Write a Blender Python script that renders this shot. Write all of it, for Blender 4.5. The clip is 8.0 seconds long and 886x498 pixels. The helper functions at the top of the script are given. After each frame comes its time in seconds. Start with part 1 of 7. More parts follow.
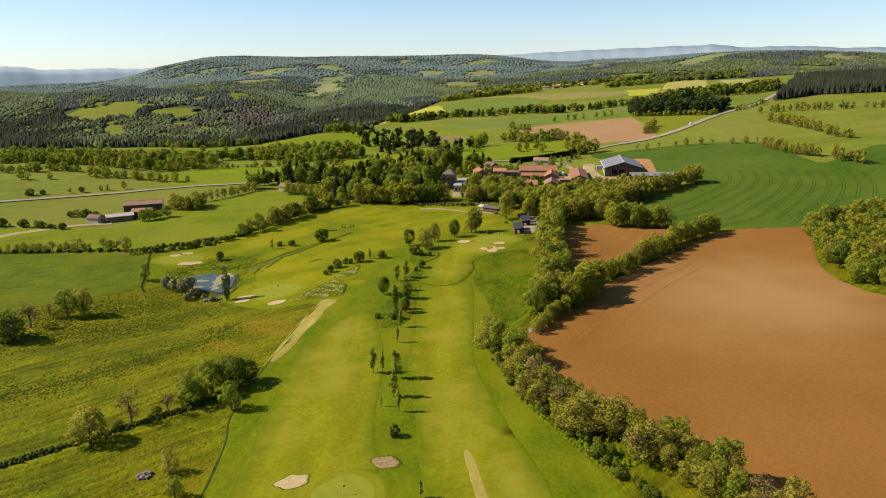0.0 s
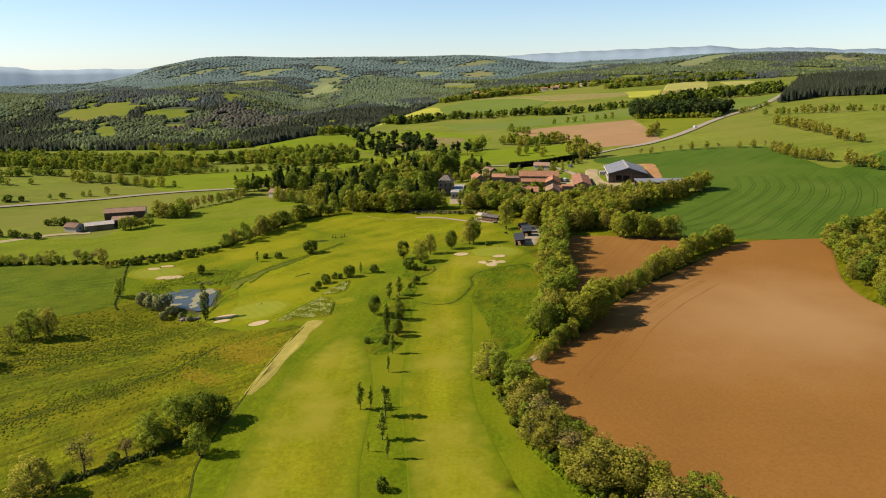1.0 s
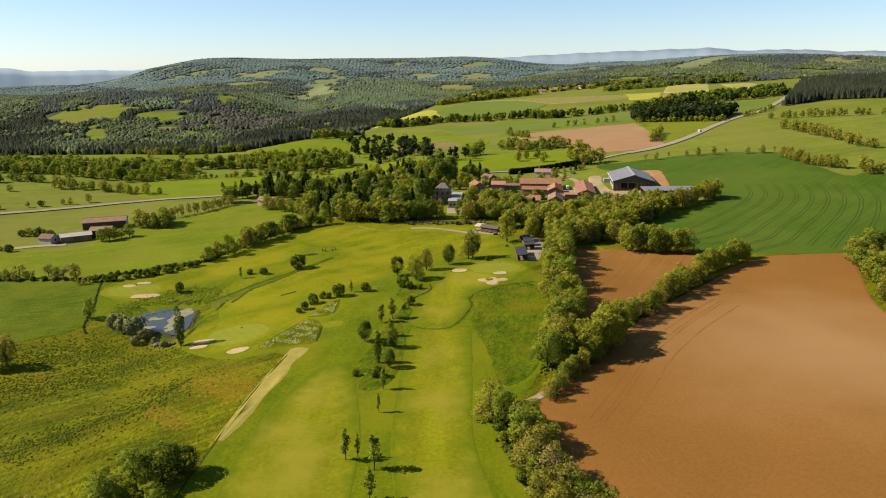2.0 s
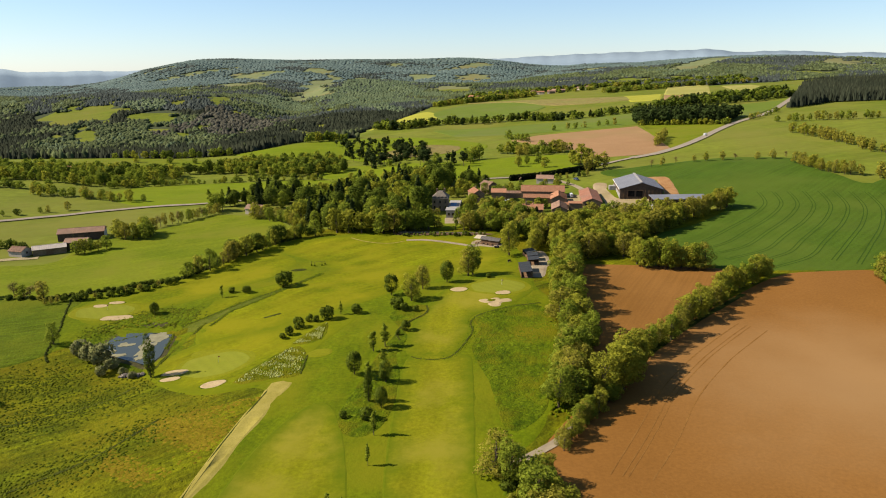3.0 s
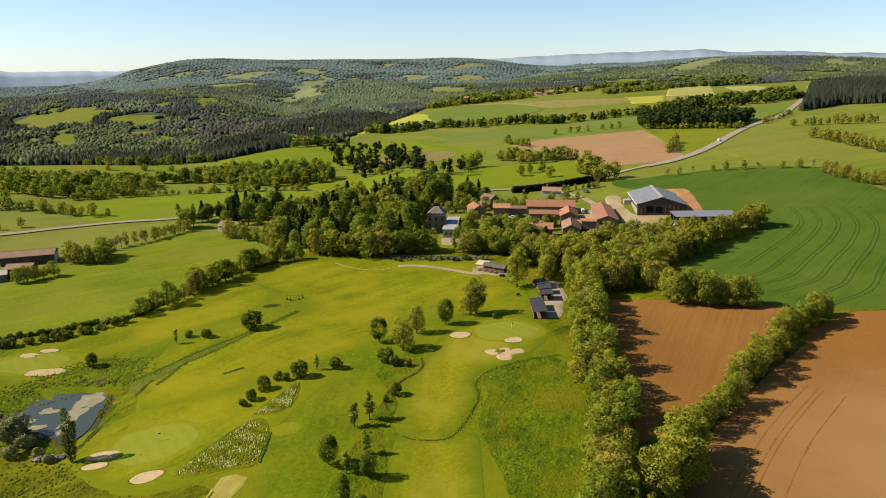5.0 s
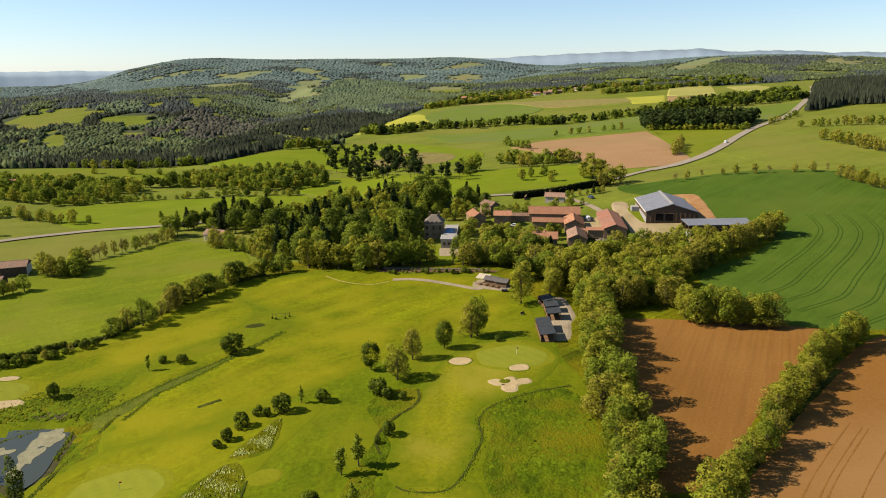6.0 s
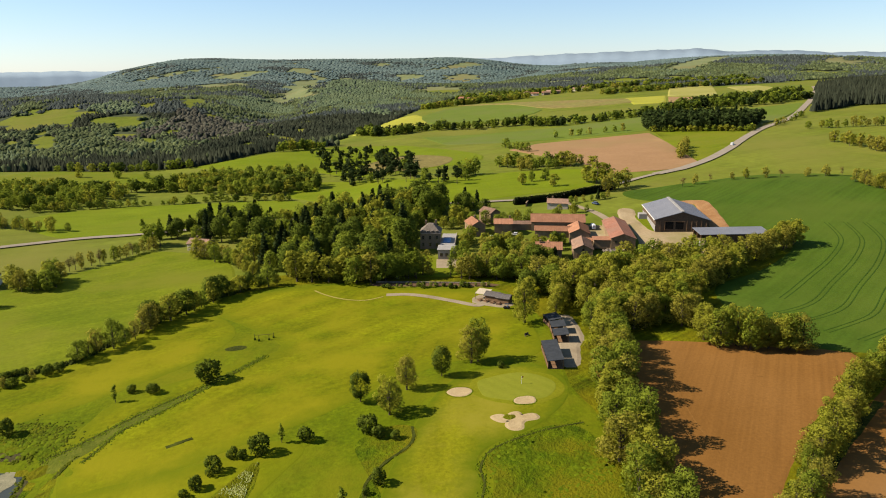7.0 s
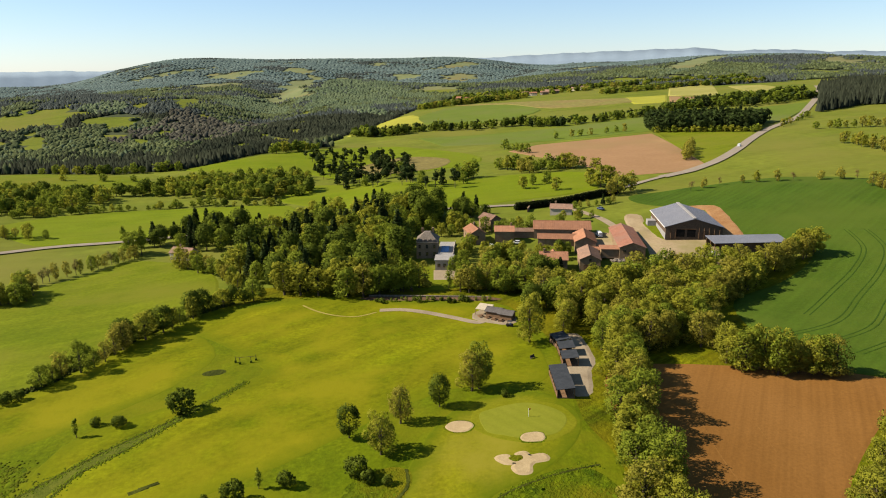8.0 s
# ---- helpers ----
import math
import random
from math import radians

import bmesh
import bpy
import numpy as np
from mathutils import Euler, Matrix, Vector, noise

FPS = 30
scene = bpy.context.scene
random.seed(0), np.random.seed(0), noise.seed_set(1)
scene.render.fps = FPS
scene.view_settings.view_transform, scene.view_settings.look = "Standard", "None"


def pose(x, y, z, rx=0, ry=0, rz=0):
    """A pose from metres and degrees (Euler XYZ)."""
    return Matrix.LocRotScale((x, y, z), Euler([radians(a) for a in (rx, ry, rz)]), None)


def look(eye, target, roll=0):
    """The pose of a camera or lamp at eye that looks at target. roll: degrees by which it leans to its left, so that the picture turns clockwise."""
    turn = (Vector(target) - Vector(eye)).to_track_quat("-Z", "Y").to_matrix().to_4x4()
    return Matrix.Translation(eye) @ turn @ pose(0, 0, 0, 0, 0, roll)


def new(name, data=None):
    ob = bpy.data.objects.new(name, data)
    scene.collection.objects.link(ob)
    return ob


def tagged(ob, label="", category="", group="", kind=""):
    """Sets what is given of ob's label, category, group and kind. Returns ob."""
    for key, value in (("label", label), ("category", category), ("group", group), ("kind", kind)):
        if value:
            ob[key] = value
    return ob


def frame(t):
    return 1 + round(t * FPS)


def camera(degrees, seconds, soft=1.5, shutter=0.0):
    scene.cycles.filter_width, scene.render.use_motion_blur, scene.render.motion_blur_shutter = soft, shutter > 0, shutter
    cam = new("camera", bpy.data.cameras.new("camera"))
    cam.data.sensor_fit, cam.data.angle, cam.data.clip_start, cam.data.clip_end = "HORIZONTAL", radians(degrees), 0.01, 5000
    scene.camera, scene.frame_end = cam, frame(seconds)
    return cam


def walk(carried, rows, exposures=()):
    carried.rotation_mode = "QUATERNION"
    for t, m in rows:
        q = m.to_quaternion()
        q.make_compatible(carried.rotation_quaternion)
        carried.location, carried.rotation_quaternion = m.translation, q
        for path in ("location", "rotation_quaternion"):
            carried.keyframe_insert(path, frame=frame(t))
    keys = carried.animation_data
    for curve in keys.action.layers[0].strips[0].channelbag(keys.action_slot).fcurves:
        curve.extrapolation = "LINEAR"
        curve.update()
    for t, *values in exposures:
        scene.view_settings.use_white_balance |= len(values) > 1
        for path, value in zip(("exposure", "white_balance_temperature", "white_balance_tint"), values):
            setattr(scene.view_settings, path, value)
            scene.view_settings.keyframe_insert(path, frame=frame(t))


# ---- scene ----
cam = camera(65.5, 8.0, soft=1.05)
PATH = [
    (0, (0.00, 0.00, 80.00), (-0.843, 96.601, 54.158), -0.800),
    (0.5, (0.27, 10.29, 80.01), (-0.405, 106.893, 54.195), -0.759),
    (1, (0.50, 20.78, 80.14), (0.020, 117.411, 54.411), -0.719),
    (1.5, (0.57, 31.62, 80.33), (0.296, 128.288, 54.715), -0.681),
    (3, (0.15, 65.82, 80.87), (0.577, 162.540, 55.471), -0.596),
    (3.5, (-0.18, 77.83, 81.03), (0.492, 174.566, 55.686), -0.578),
    (4, (-0.52, 89.74, 81.13), (0.388, 186.469, 55.798), -0.568),
    (4.5, (-0.76, 100.97, 81.18), (0.340, 197.692, 55.825), -0.567),
    (6, (-0.65, 132.47, 81.24), (1.006, 229.168, 55.797), -0.600),
    (6.5, (-0.45, 142.55, 81.23), (1.397, 239.239, 55.776), -0.615),
    (7, (-0.19, 152.46, 81.12), (1.849, 249.153, 55.683), -0.634),
    (7.5, (0.01, 162.25, 80.89), (2.231, 258.934, 55.447), -0.658),
    (8, (0.18, 171.74, 80.55), (2.599, 268.410, 55.068), -0.684),
]
walk(cam, [(t, look(eye, target, roll)) for t, eye, target, roll in PATH])

# ---- daylight: a low clear-day sun from the west, and the sky ----
SUN_ELEVATION, SUN_AZIMUTH = radians(38), radians(-87)  # azimuth clockwise from +y
world = bpy.data.worlds.new("sky")
scene.world = world
world.use_nodes = True
sky = world.node_tree.nodes.new("ShaderNodeTexSky")
sky.sky_type, sky.sun_disc = "NISHITA", False
sky.sun_elevation, sky.sun_rotation = SUN_ELEVATION, SUN_AZIMUTH
sky.altitude, sky.air_density, sky.dust_density, sky.ozone_density = 900, 1.0, 0.3, 2.6
world.node_tree.nodes["Background"].inputs["Strength"].default_value = 0.0565
haze = world.node_tree.nodes.new("ShaderNodeMix")
haze.data_type = "RGBA"
haze.inputs["Factor"].default_value = 0.25
haze.inputs[7].default_value = (2.4, 4.2, 7.0, 1)  # thin even haze over the whole sky
world.node_tree.links.new(sky.outputs["Color"], haze.inputs[6])
world.node_tree.links.new(haze.outputs[2], world.node_tree.nodes["Background"].inputs["Color"])
sun = new("sun", bpy.data.lights.new("sun", "SUN"))
sun.data.energy, sun.data.angle, sun.data.color = 5.0, radians(0.6), (1.0, 0.885, 0.72)
toward = Vector((math.sin(SUN_AZIMUTH) * math.cos(SUN_ELEVATION), math.cos(SUN_AZIMUTH) * math.cos(SUN_ELEVATION), math.sin(SUN_ELEVATION)))
sun.matrix_basis = look(toward * 600, (0, 0, 0))
scene.view_settings.exposure = 1.36


# ---- materials ----
DEPTH = 0.585  # darkens every cover colour alike, balanced by exposure so shadows come out deeper


def surface(name, low, high, scale=1.0, fine=8.0, bump=0.0, rough=0.95, big=0.0, third=None, per="", metal=0.0, spec=0.03, leaf=0.0, tone_=0.28, rim=None, streak=None, comb=None, pale_oval=None):
    """A rough natural surface: two colours mixed by noise at two scales (sizes in metres), a third in wide stains,
    and a shift of brightness from object to object or from piece to piece. comb: grass laid in tongues (direction in degrees,
    length, width, amount)."""
    low, high, third, rim = (c and tuple(v * DEPTH for v in c) for c in (low, high, third, rim))
    m = bpy.data.materials.new(name)
    m.use_nodes = True
    n, l = m.node_tree.nodes, m.node_tree.links
    bsdf = n["Principled BSDF"]
    bsdf.inputs["Roughness"].default_value = rough
    bsdf.inputs["Metallic"].default_value = metal
    bsdf.inputs["Specular IOR Level"].default_value = spec
    at = n.new("ShaderNodeNewGeometry")

    def cloud(size, detail=4.0, rough_=0.55):
        t = n.new("ShaderNodeTexNoise")
        t.inputs["Scale"].default_value = 1.0 / size
        t.inputs["Detail"].default_value = detail
        t.inputs["Roughness"].default_value = rough_
        l.new(at.outputs["Position"], t.inputs["Vector"])
        return t

    def steps(source, a, b):
        r = n.new("ShaderNodeMapRange")
        r.inputs["From Min"].default_value, r.inputs["From Max"].default_value = a, b
        l.new(source, r.inputs["Value"])
        return r.outputs["Result"]

    def mix(fac, a, b, mode="MIX"):
        x = n.new("ShaderNodeMix")
        x.data_type, x.blend_type = "RGBA", mode
        if isinstance(fac, float):
            x.inputs["Factor"].default_value = fac
        else:
            l.new(fac, x.inputs["Factor"])
        for sock, v in ((x.inputs[6], a), (x.inputs[7], b)):
            if isinstance(v, tuple):
                sock.default_value = (*v, 1)
            else:
                l.new(v, sock)
        return x.outputs[2]

    grain = cloud(scale)
    colour = mix(steps(grain.outputs["Fac"], 0.3, 0.7), low, high)
    small = cloud(scale / fine, 3.0, 0.7)
    grey = n.new("ShaderNodeMapRange")
    grey.inputs["To Min"].default_value, grey.inputs["To Max"].default_value = 1 - tone_, 1 + tone_
    l.new(small.outputs["Fac"], grey.inputs["Value"])
    grey.inputs["From Min"].default_value, grey.inputs["From Max"].default_value = 0.25, 0.75
    tone = n.new("ShaderNodeCombineColor")
    for k in range(3):
        l.new(grey.outputs["Result"], tone.inputs[k])
    colour = mix(1.0, colour, tone.outputs["Color"], "MULTIPLY")
    if streak:
        dx, dy, width, amount = streak
        dot = n.new("ShaderNodeVectorMath")
        dot.operation = "DOT_PRODUCT"
        dot.inputs[1].default_value = (dx * 2 * math.pi / width, dy * 2 * math.pi / width, 0)
        l.new(at.outputs["Position"], dot.inputs[0])
        bend = n.new("ShaderNodeMath")
        bend.operation = "MULTIPLY_ADD"
        bend.inputs[1].default_value = 5.0
        l.new(cloud(width * 7, 2.0).outputs["Fac"], bend.inputs[0])
        l.new(dot.outputs["Value"], bend.inputs[2])
        wave = n.new("ShaderNodeMath")
        wave.operation = "SINE"
        l.new(bend.outputs["Value"], wave.inputs[0])
        stripe = n.new("ShaderNodeMapRange")
        stripe.inputs["From Min"].default_value = -1.0
        stripe.inputs["To Min"].default_value, stripe.inputs["To Max"].default_value = 1 - amount, 1 + amount
        l.new(wave.outputs["Value"], stripe.inputs["Value"])
        tone3 = n.new("ShaderNodeCombineColor")
        for k in range(3):
            l.new(stripe.outputs["Result"], tone3.inputs[k])
        colour = mix(1.0, colour, tone3.outputs["Color"], "MULTIPLY")
    laid = None
    if comb:
        way, long, wide_, amount = comb
        turn = n.new("ShaderNodeMapping")
        turn.vector_type = "TEXTURE"
        turn.inputs["Rotation"].default_value = (0, 0, radians(way))
        turn.inputs["Scale"].default_value = (long, wide_, wide_)
        l.new(at.outputs["Position"], turn.inputs["Vector"])
        laid = n.new("ShaderNodeTexNoise")
        laid.inputs["Scale"].default_value, laid.inputs["Detail"].default_value, laid.inputs["Roughness"].default_value = 1.0, 4.0, 0.62
        l.new(turn.outputs["Vector"], laid.inputs["Vector"])
        g = n.new("ShaderNodeMapRange")
        g.inputs["From Min"].default_value, g.inputs["From Max"].default_value = 0.32, 0.68
        g.inputs["To Min"].default_value, g.inputs["To Max"].default_value = 1 - amount, 1 + amount * 0.8
        l.new(laid.outputs["Fac"], g.inputs["Value"])
        tone4 = n.new("ShaderNodeCombineColor")
        for k in range(3):
            l.new(g.outputs["Result"], tone4.inputs[k])
        colour = mix(1.0, colour, tone4.outputs["Color"], "MULTIPLY")
    if third and big:
        colour = mix(steps(cloud(big, 5.0, 0.6).outputs["Fac"], 0.46, 0.66), colour, third)
    if pale_oval:
        cx, cy, rx, ry, tint = pale_oval
        off = n.new("ShaderNodeVectorMath")
        off.operation = "SUBTRACT"
        off.inputs[1].default_value = (cx, cy, 0)
        l.new(at.outputs["Position"], off.inputs[0])
        ratio = n.new("ShaderNodeVectorMath")
        ratio.operation = "MULTIPLY"
        ratio.inputs[1].default_value = (1 / rx, 1 / ry, 0)
        l.new(off.outputs["Vector"], ratio.inputs[0])
        span = n.new("ShaderNodeVectorMath")
        span.operation = "LENGTH"
        l.new(ratio.outputs["Vector"], span.inputs[0])
        frayed = n.new("ShaderNodeMath")
        frayed.operation = "ADD"
        l.new(span.outputs["Value"], frayed.inputs[0])
        l.new(cloud(40.0, 4.0, 0.6).outputs["Fac"], frayed.inputs[1])
        fade = n.new("ShaderNodeMapRange")
        fade.interpolation_type = "SMOOTHSTEP"
        fade.inputs["From Min"].default_value, fade.inputs["From Max"].default_value = 0.5, 1.7
        fade.inputs["To Min"].default_value, fade.inputs["To Max"].default_value = 0.85, 0.0
        l.new(frayed.outputs["Value"], fade.inputs["Value"])
        colour = mix(fade.outputs["Result"], colour, tuple(v * DEPTH for v in tint))
    if per:
        src = n.new("ShaderNodeObjectInfo").outputs["Random"] if per == "object" else at.outputs["Random Per Island"]
        g = n.new("ShaderNodeMapRange")
        g.inputs["To Min"].default_value, g.inputs["To Max"].default_value = {"object": (0.72, 1.3), "piece": (0.6, 1.4), "tuft": (0.86, 1.14), "leaf": (0.86, 1.15)}[per]
        l.new(src, g.inputs["Value"])
        tone2 = n.new("ShaderNodeCombineColor")
        for k in range(3):
            l.new(g.outputs["Result"], tone2.inputs[k])
        colour = mix(1.0, colour, tone2.outputs["Color"], "MULTIPLY")
    if rim:
        near = n.new("ShaderNodeAttribute")
        near.attribute_name = "rim"
        add = n.new("ShaderNodeMath")
        add.operation = "ADD"
        l.new(near.outputs["Fac"], add.inputs[0])
        l.new(cloud(4.0, 4.0, 0.6).outputs["Fac"], add.inputs[1])
        colour = mix(steps(add.outputs["Value"], 0.45, 1.25), rim, colour)
    l.new(colour, bsdf.inputs["Base Color"])
    if bump:
        b = n.new("ShaderNodeBump")
        b.inputs["Strength"].default_value = 1.0
        b.inputs["Distance"].default_value = bump
        l.new(small.outputs["Fac"], b.inputs["Height"])
        l.new(b.outputs["Normal"], bsdf.inputs["Normal"])
    if leaf:
        tr = n.new("ShaderNodeBsdfTranslucent")
        l.new(colour, tr.inputs["Color"])
        both = n.new("ShaderNodeMixShader")
        both.inputs["Fac"].default_value = leaf
        l.new(bsdf.outputs["BSDF"], both.inputs[1])
        l.new(tr.outputs["BSDF"], both.inputs[2])
        l.new(both.outputs["Shader"], n["Material Output"].inputs["Surface"])
    return m


MEADOW = surface("meadow_grass", (0.066, 0.086, 0.002), (0.150, 0.150, 0.003), 15.0, 11.0, 0.6, big=34.0, third=(0.150, 0.130, 0.004), tone_=0.34, streak=(-0.60, 0.80, 17.0, 0.14), comb=(39, 15.0, 1.9, 0.46))
FAR_GRASS = surface("far_grass", (0.116, 0.146, 0.014), (0.166, 0.184, 0.022), 60.0, 10.0, 0.2, big=130.0, third=(0.172, 0.170, 0.030), tone_=0.18, comb=(20, 90.0, 12.0, 0.14))
ROUGH = surface("golf_rough_grass", (0.082, 0.116, 0.002), (0.124, 0.150, 0.003), 13.0, 12.0, 0.14, big=30.0, third=(0.150, 0.156, 0.005), tone_=0.30, comb=(84, 26.0, 5.0, 0.16))
FAIRWAY = surface("fairway_grass", (0.152, 0.162, 0.004), (0.200, 0.190, 0.007), 14.0, 14.0, 0.03, big=22.0, third=(0.226, 0.204, 0.018), tone_=0.24, rim=(0.100, 0.128, 0.003), streak=(1.0, 0.12, 11.0, 0.05), comb=(86, 40.0, 6.0, 0.13))
RANGE = surface("driving_range_grass", (0.118, 0.142, 0.002), (0.184, 0.184, 0.004), 20.0, 14.0, 0.08, big=26.0, third=(0.204, 0.192, 0.006), tone_=0.28, rim=(0.124, 0.144, 0.003), streak=(0.75, -0.66, 13.0, 0.05), comb=(42, 45.0, 7.0, 0.20))
GREEN = surface("putting_green_grass", (0.178, 0.194, 0.016), (0.200, 0.208, 0.020), 6.0, 8.0, 0.0, tone_=0.07, streak=(0.8, 0.6, 3.2, 0.03))
COLLAR = surface("green_collar_grass", (0.152, 0.162, 0.005), (0.182, 0.182, 0.009), 8.0, 10.0, 0.02, tone_=0.16)
SAND = surface("bunker_sand", (0.37, 0.275, 0.145), (0.45, 0.345, 0.19), 1.6, 6.0, 0.05, tone_=0.14)
BROWN_SAND = surface("brown_weedy_sand", (0.20, 0.135, 0.065), (0.30, 0.215, 0.115), 1.2, 5.0, 0.06)
DRY_GRASS = surface("dry_grass", (0.25, 0.212, 0.042), (0.32, 0.265, 0.066), 3.0, 6.0, 0.08, tone_=0.16)
WEEDS = surface("rough_weeds", (0.050, 0.084, 0.002), (0.112, 0.144, 0.003), 4.0, 6.0, 0.6, big=14.0, third=(0.152, 0.142, 0.005), tone_=0.38, comb=(70, 4.0, 1.3, 0.36))
# the soil is paler in one frayed oval in mid-field
SOIL = surface("ploughed_soil", (0.196, 0.088, 0.019), (0.236, 0.110, 0.027), 60.0, 70.0, 0.04, tone_=0.13, pale_oval=(112, 236, 60, 62, (0.310, 0.180, 0.074)))
FURROWED = surface("furrowed_soil", (0.198, 0.092, 0.021), (0.244, 0.118, 0.031), 40.0, 50.0, 0.05, tone_=0.13, comb=(62, 60.0, 1.3, 0.10))
PALE_SOIL = surface("pale_soil", (0.28, 0.165, 0.080), (0.32, 0.19, 0.095), 30.0, 12.0, 0.06, big=90.0, third=(0.27, 0.18, 0.08), tone_=0.10)
CROP = surface("green_crop", (0.051, 0.095, 0.008), (0.066, 0.111, 0.010), 30.0, 30.0, 0.12, big=90.0, third=(0.084, 0.120, 0.014), tone_=0.20, streak=(0.7, -0.7, 3.2, 0.05), comb=(45, 60.0, 5.0, 0.14))
PASTURE = surface("pasture_grass", (0.112, 0.148, 0.005), (0.156, 0.182, 0.008), 24.0, 16.0, 0.1, big=50.0, third=(0.160, 0.168, 0.014), tone_=0.20, comb=(30, 40.0, 6.0, 0.13))
VIVID = surface("vivid_pasture_grass", (0.128, 0.172, 0.005), (0.162, 0.202, 0.008), 20.0, 16.0, 0.1, big=50.0, third=(0.150, 0.178, 0.010), tone_=0.15, comb=(15, 50.0, 6.0, 0.10))
PALE_CROP = surface("pale_young_crop", (0.110, 0.152, 0.018), (0.138, 0.178, 0.026), 40.0, 14.0, 0.1, big=110.0, third=(0.14, 0.16, 0.04), tone_=0.1)
YELLOW = surface("rapeseed_bloom", (0.29, 0.285, 0.035), (0.34, 0.33, 0.045), 30.0, 8.0, 0.1, tone_=0.1)
STRAW = surface("pale_field", (0.26, 0.25, 0.06), (0.33, 0.30, 0.09), 60.0, 8.0, tone_=0.1)
FOREST_FLOOR = surface("forest_floor", (0.052, 0.064, 0.032), (0.074, 0.088, 0.042), 40.0, 6.0)
# greyer and bluer than near grass: distance haze is in this colour
HILL_GRASS = surface("hazed_hill_pasture", (0.150, 0.176, 0.072), (0.195, 0.212, 0.098), 90.0, 8.0, big=200.0, third=(0.19, 0.17, 0.07), tone_=0.15)
ASPHALT = surface("worn_asphalt", (0.26, 0.218, 0.165), (0.31, 0.265, 0.205), 6.0, 12.0, tone_=0.1)
GRAVEL = surface("pale_gravel", (0.26, 0.205, 0.135), (0.34, 0.275, 0.185), 5.0, 9.0, 0.03, tone_=0.14)
YARD = surface("farmyard_gravel", (0.31, 0.230, 0.130), (0.40, 0.310, 0.185), 9.0, 9.0, 0.03, big=25.0, third=(0.25, 0.215, 0.09), tone_=0.16)
MUD = surface("bare_red_earth", (0.30, 0.15, 0.06), (0.38, 0.22, 0.10), 5.0, 6.0, 0.15)
DARK_DITCH = surface("ditch_earth_and_grass", (0.030, 0.038, 0.006), (0.070, 0.080, 0.010), 3.0, 4.0, 0.3)
BARK = surface("bark", (0.07, 0.055, 0.04), (0.13, 0.10, 0.075), 0.8, 5.0, 0.03)
ROCK = surface("field_stone", (0.15, 0.125, 0.10), (0.26, 0.22, 0.18), 1.0, 5.0, 0.04, per="object")
LEAVES = {
    "spring": surface("spring_leaves", (0.295, 0.305, 0.028), (0.385, 0.378, 0.042), 2.2, 4.0, per="leaf", leaf=0.5),
    "olive": surface("olive_brown_leaves", (0.300, 0.280, 0.036), (0.385, 0.345, 0.050), 2.2, 4.0, per="leaf", leaf=0.48),
    "fresh": surface("fresh_green_leaves", (0.198, 0.250, 0.024), (0.286, 0.334, 0.034), 2.2, 4.0, per="leaf", leaf=0.45),
    "dark": surface("dark_green_leaves", (0.076, 0.108, 0.012), (0.140, 0.176, 0.020), 2.0, 4.0, per="leaf", leaf=0.30),
    "grey": surface("grey_green_leaves", (0.185, 0.195, 0.070), (0.265, 0.270, 0.110), 2.0, 4.0, per="leaf", leaf=0.3),
    "needle": surface("conifer_needles", (0.026, 0.042, 0.011), (0.052, 0.074, 0.018), 2.0, 4.0, per="leaf", leaf=0.2),
    "clipped": surface("clipped_dark_leaves", (0.012, 0.019, 0.006), (0.026, 0.036, 0.010), 2.0, 4.0, per="leaf", leaf=0.1),
    "twig": surface("reddish_twigs", (0.175, 0.128, 0.040), (0.250, 0.186, 0.060), 1.5, 4.0, per="leaf"),
}
# farther kinds are bluer and paler: distance haze is mixed into their colours
FOREST = {
    "conifer": surface("dark_conifers", (0.020, 0.026, 0.016), (0.044, 0.050, 0.030), 60.0, 6.0, per="piece", tone_=0.2),
    "upland": surface("hazed_conifers", (0.042, 0.053, 0.048), (0.068, 0.080, 0.070), 60.0, 6.0, per="piece", tone_=0.2),
    "mixed": surface("far_mixed_trees", (0.046, 0.063, 0.027), (0.112, 0.132, 0.052), 40.0, 6.0, per="piece", tone_=0.25),
    "leafy": surface("far_leafy_trees", (0.076, 0.106, 0.058), (0.122, 0.152, 0.078), 70.0, 6.0, per="leaf", tone_=0.25),
    "brown": surface("far_half_bare_trees", (0.060, 0.058, 0.044), (0.096, 0.090, 0.064), 60.0, 6.0, per="piece", tone_=0.2),
    "hill": surface("hazed_hill_trees", (0.088, 0.128, 0.118), (0.130, 0.170, 0.150), 130.0, 6.0, per="leaf", tone_=0.2),
}


# ---- the lie of the land ----
def ease(t):
    t = np.clip(t, 0, 1)
    return t * t * (3 - 2 * t)


def ramp(t, k):
    return k * np.logaddexp(0, t / k)


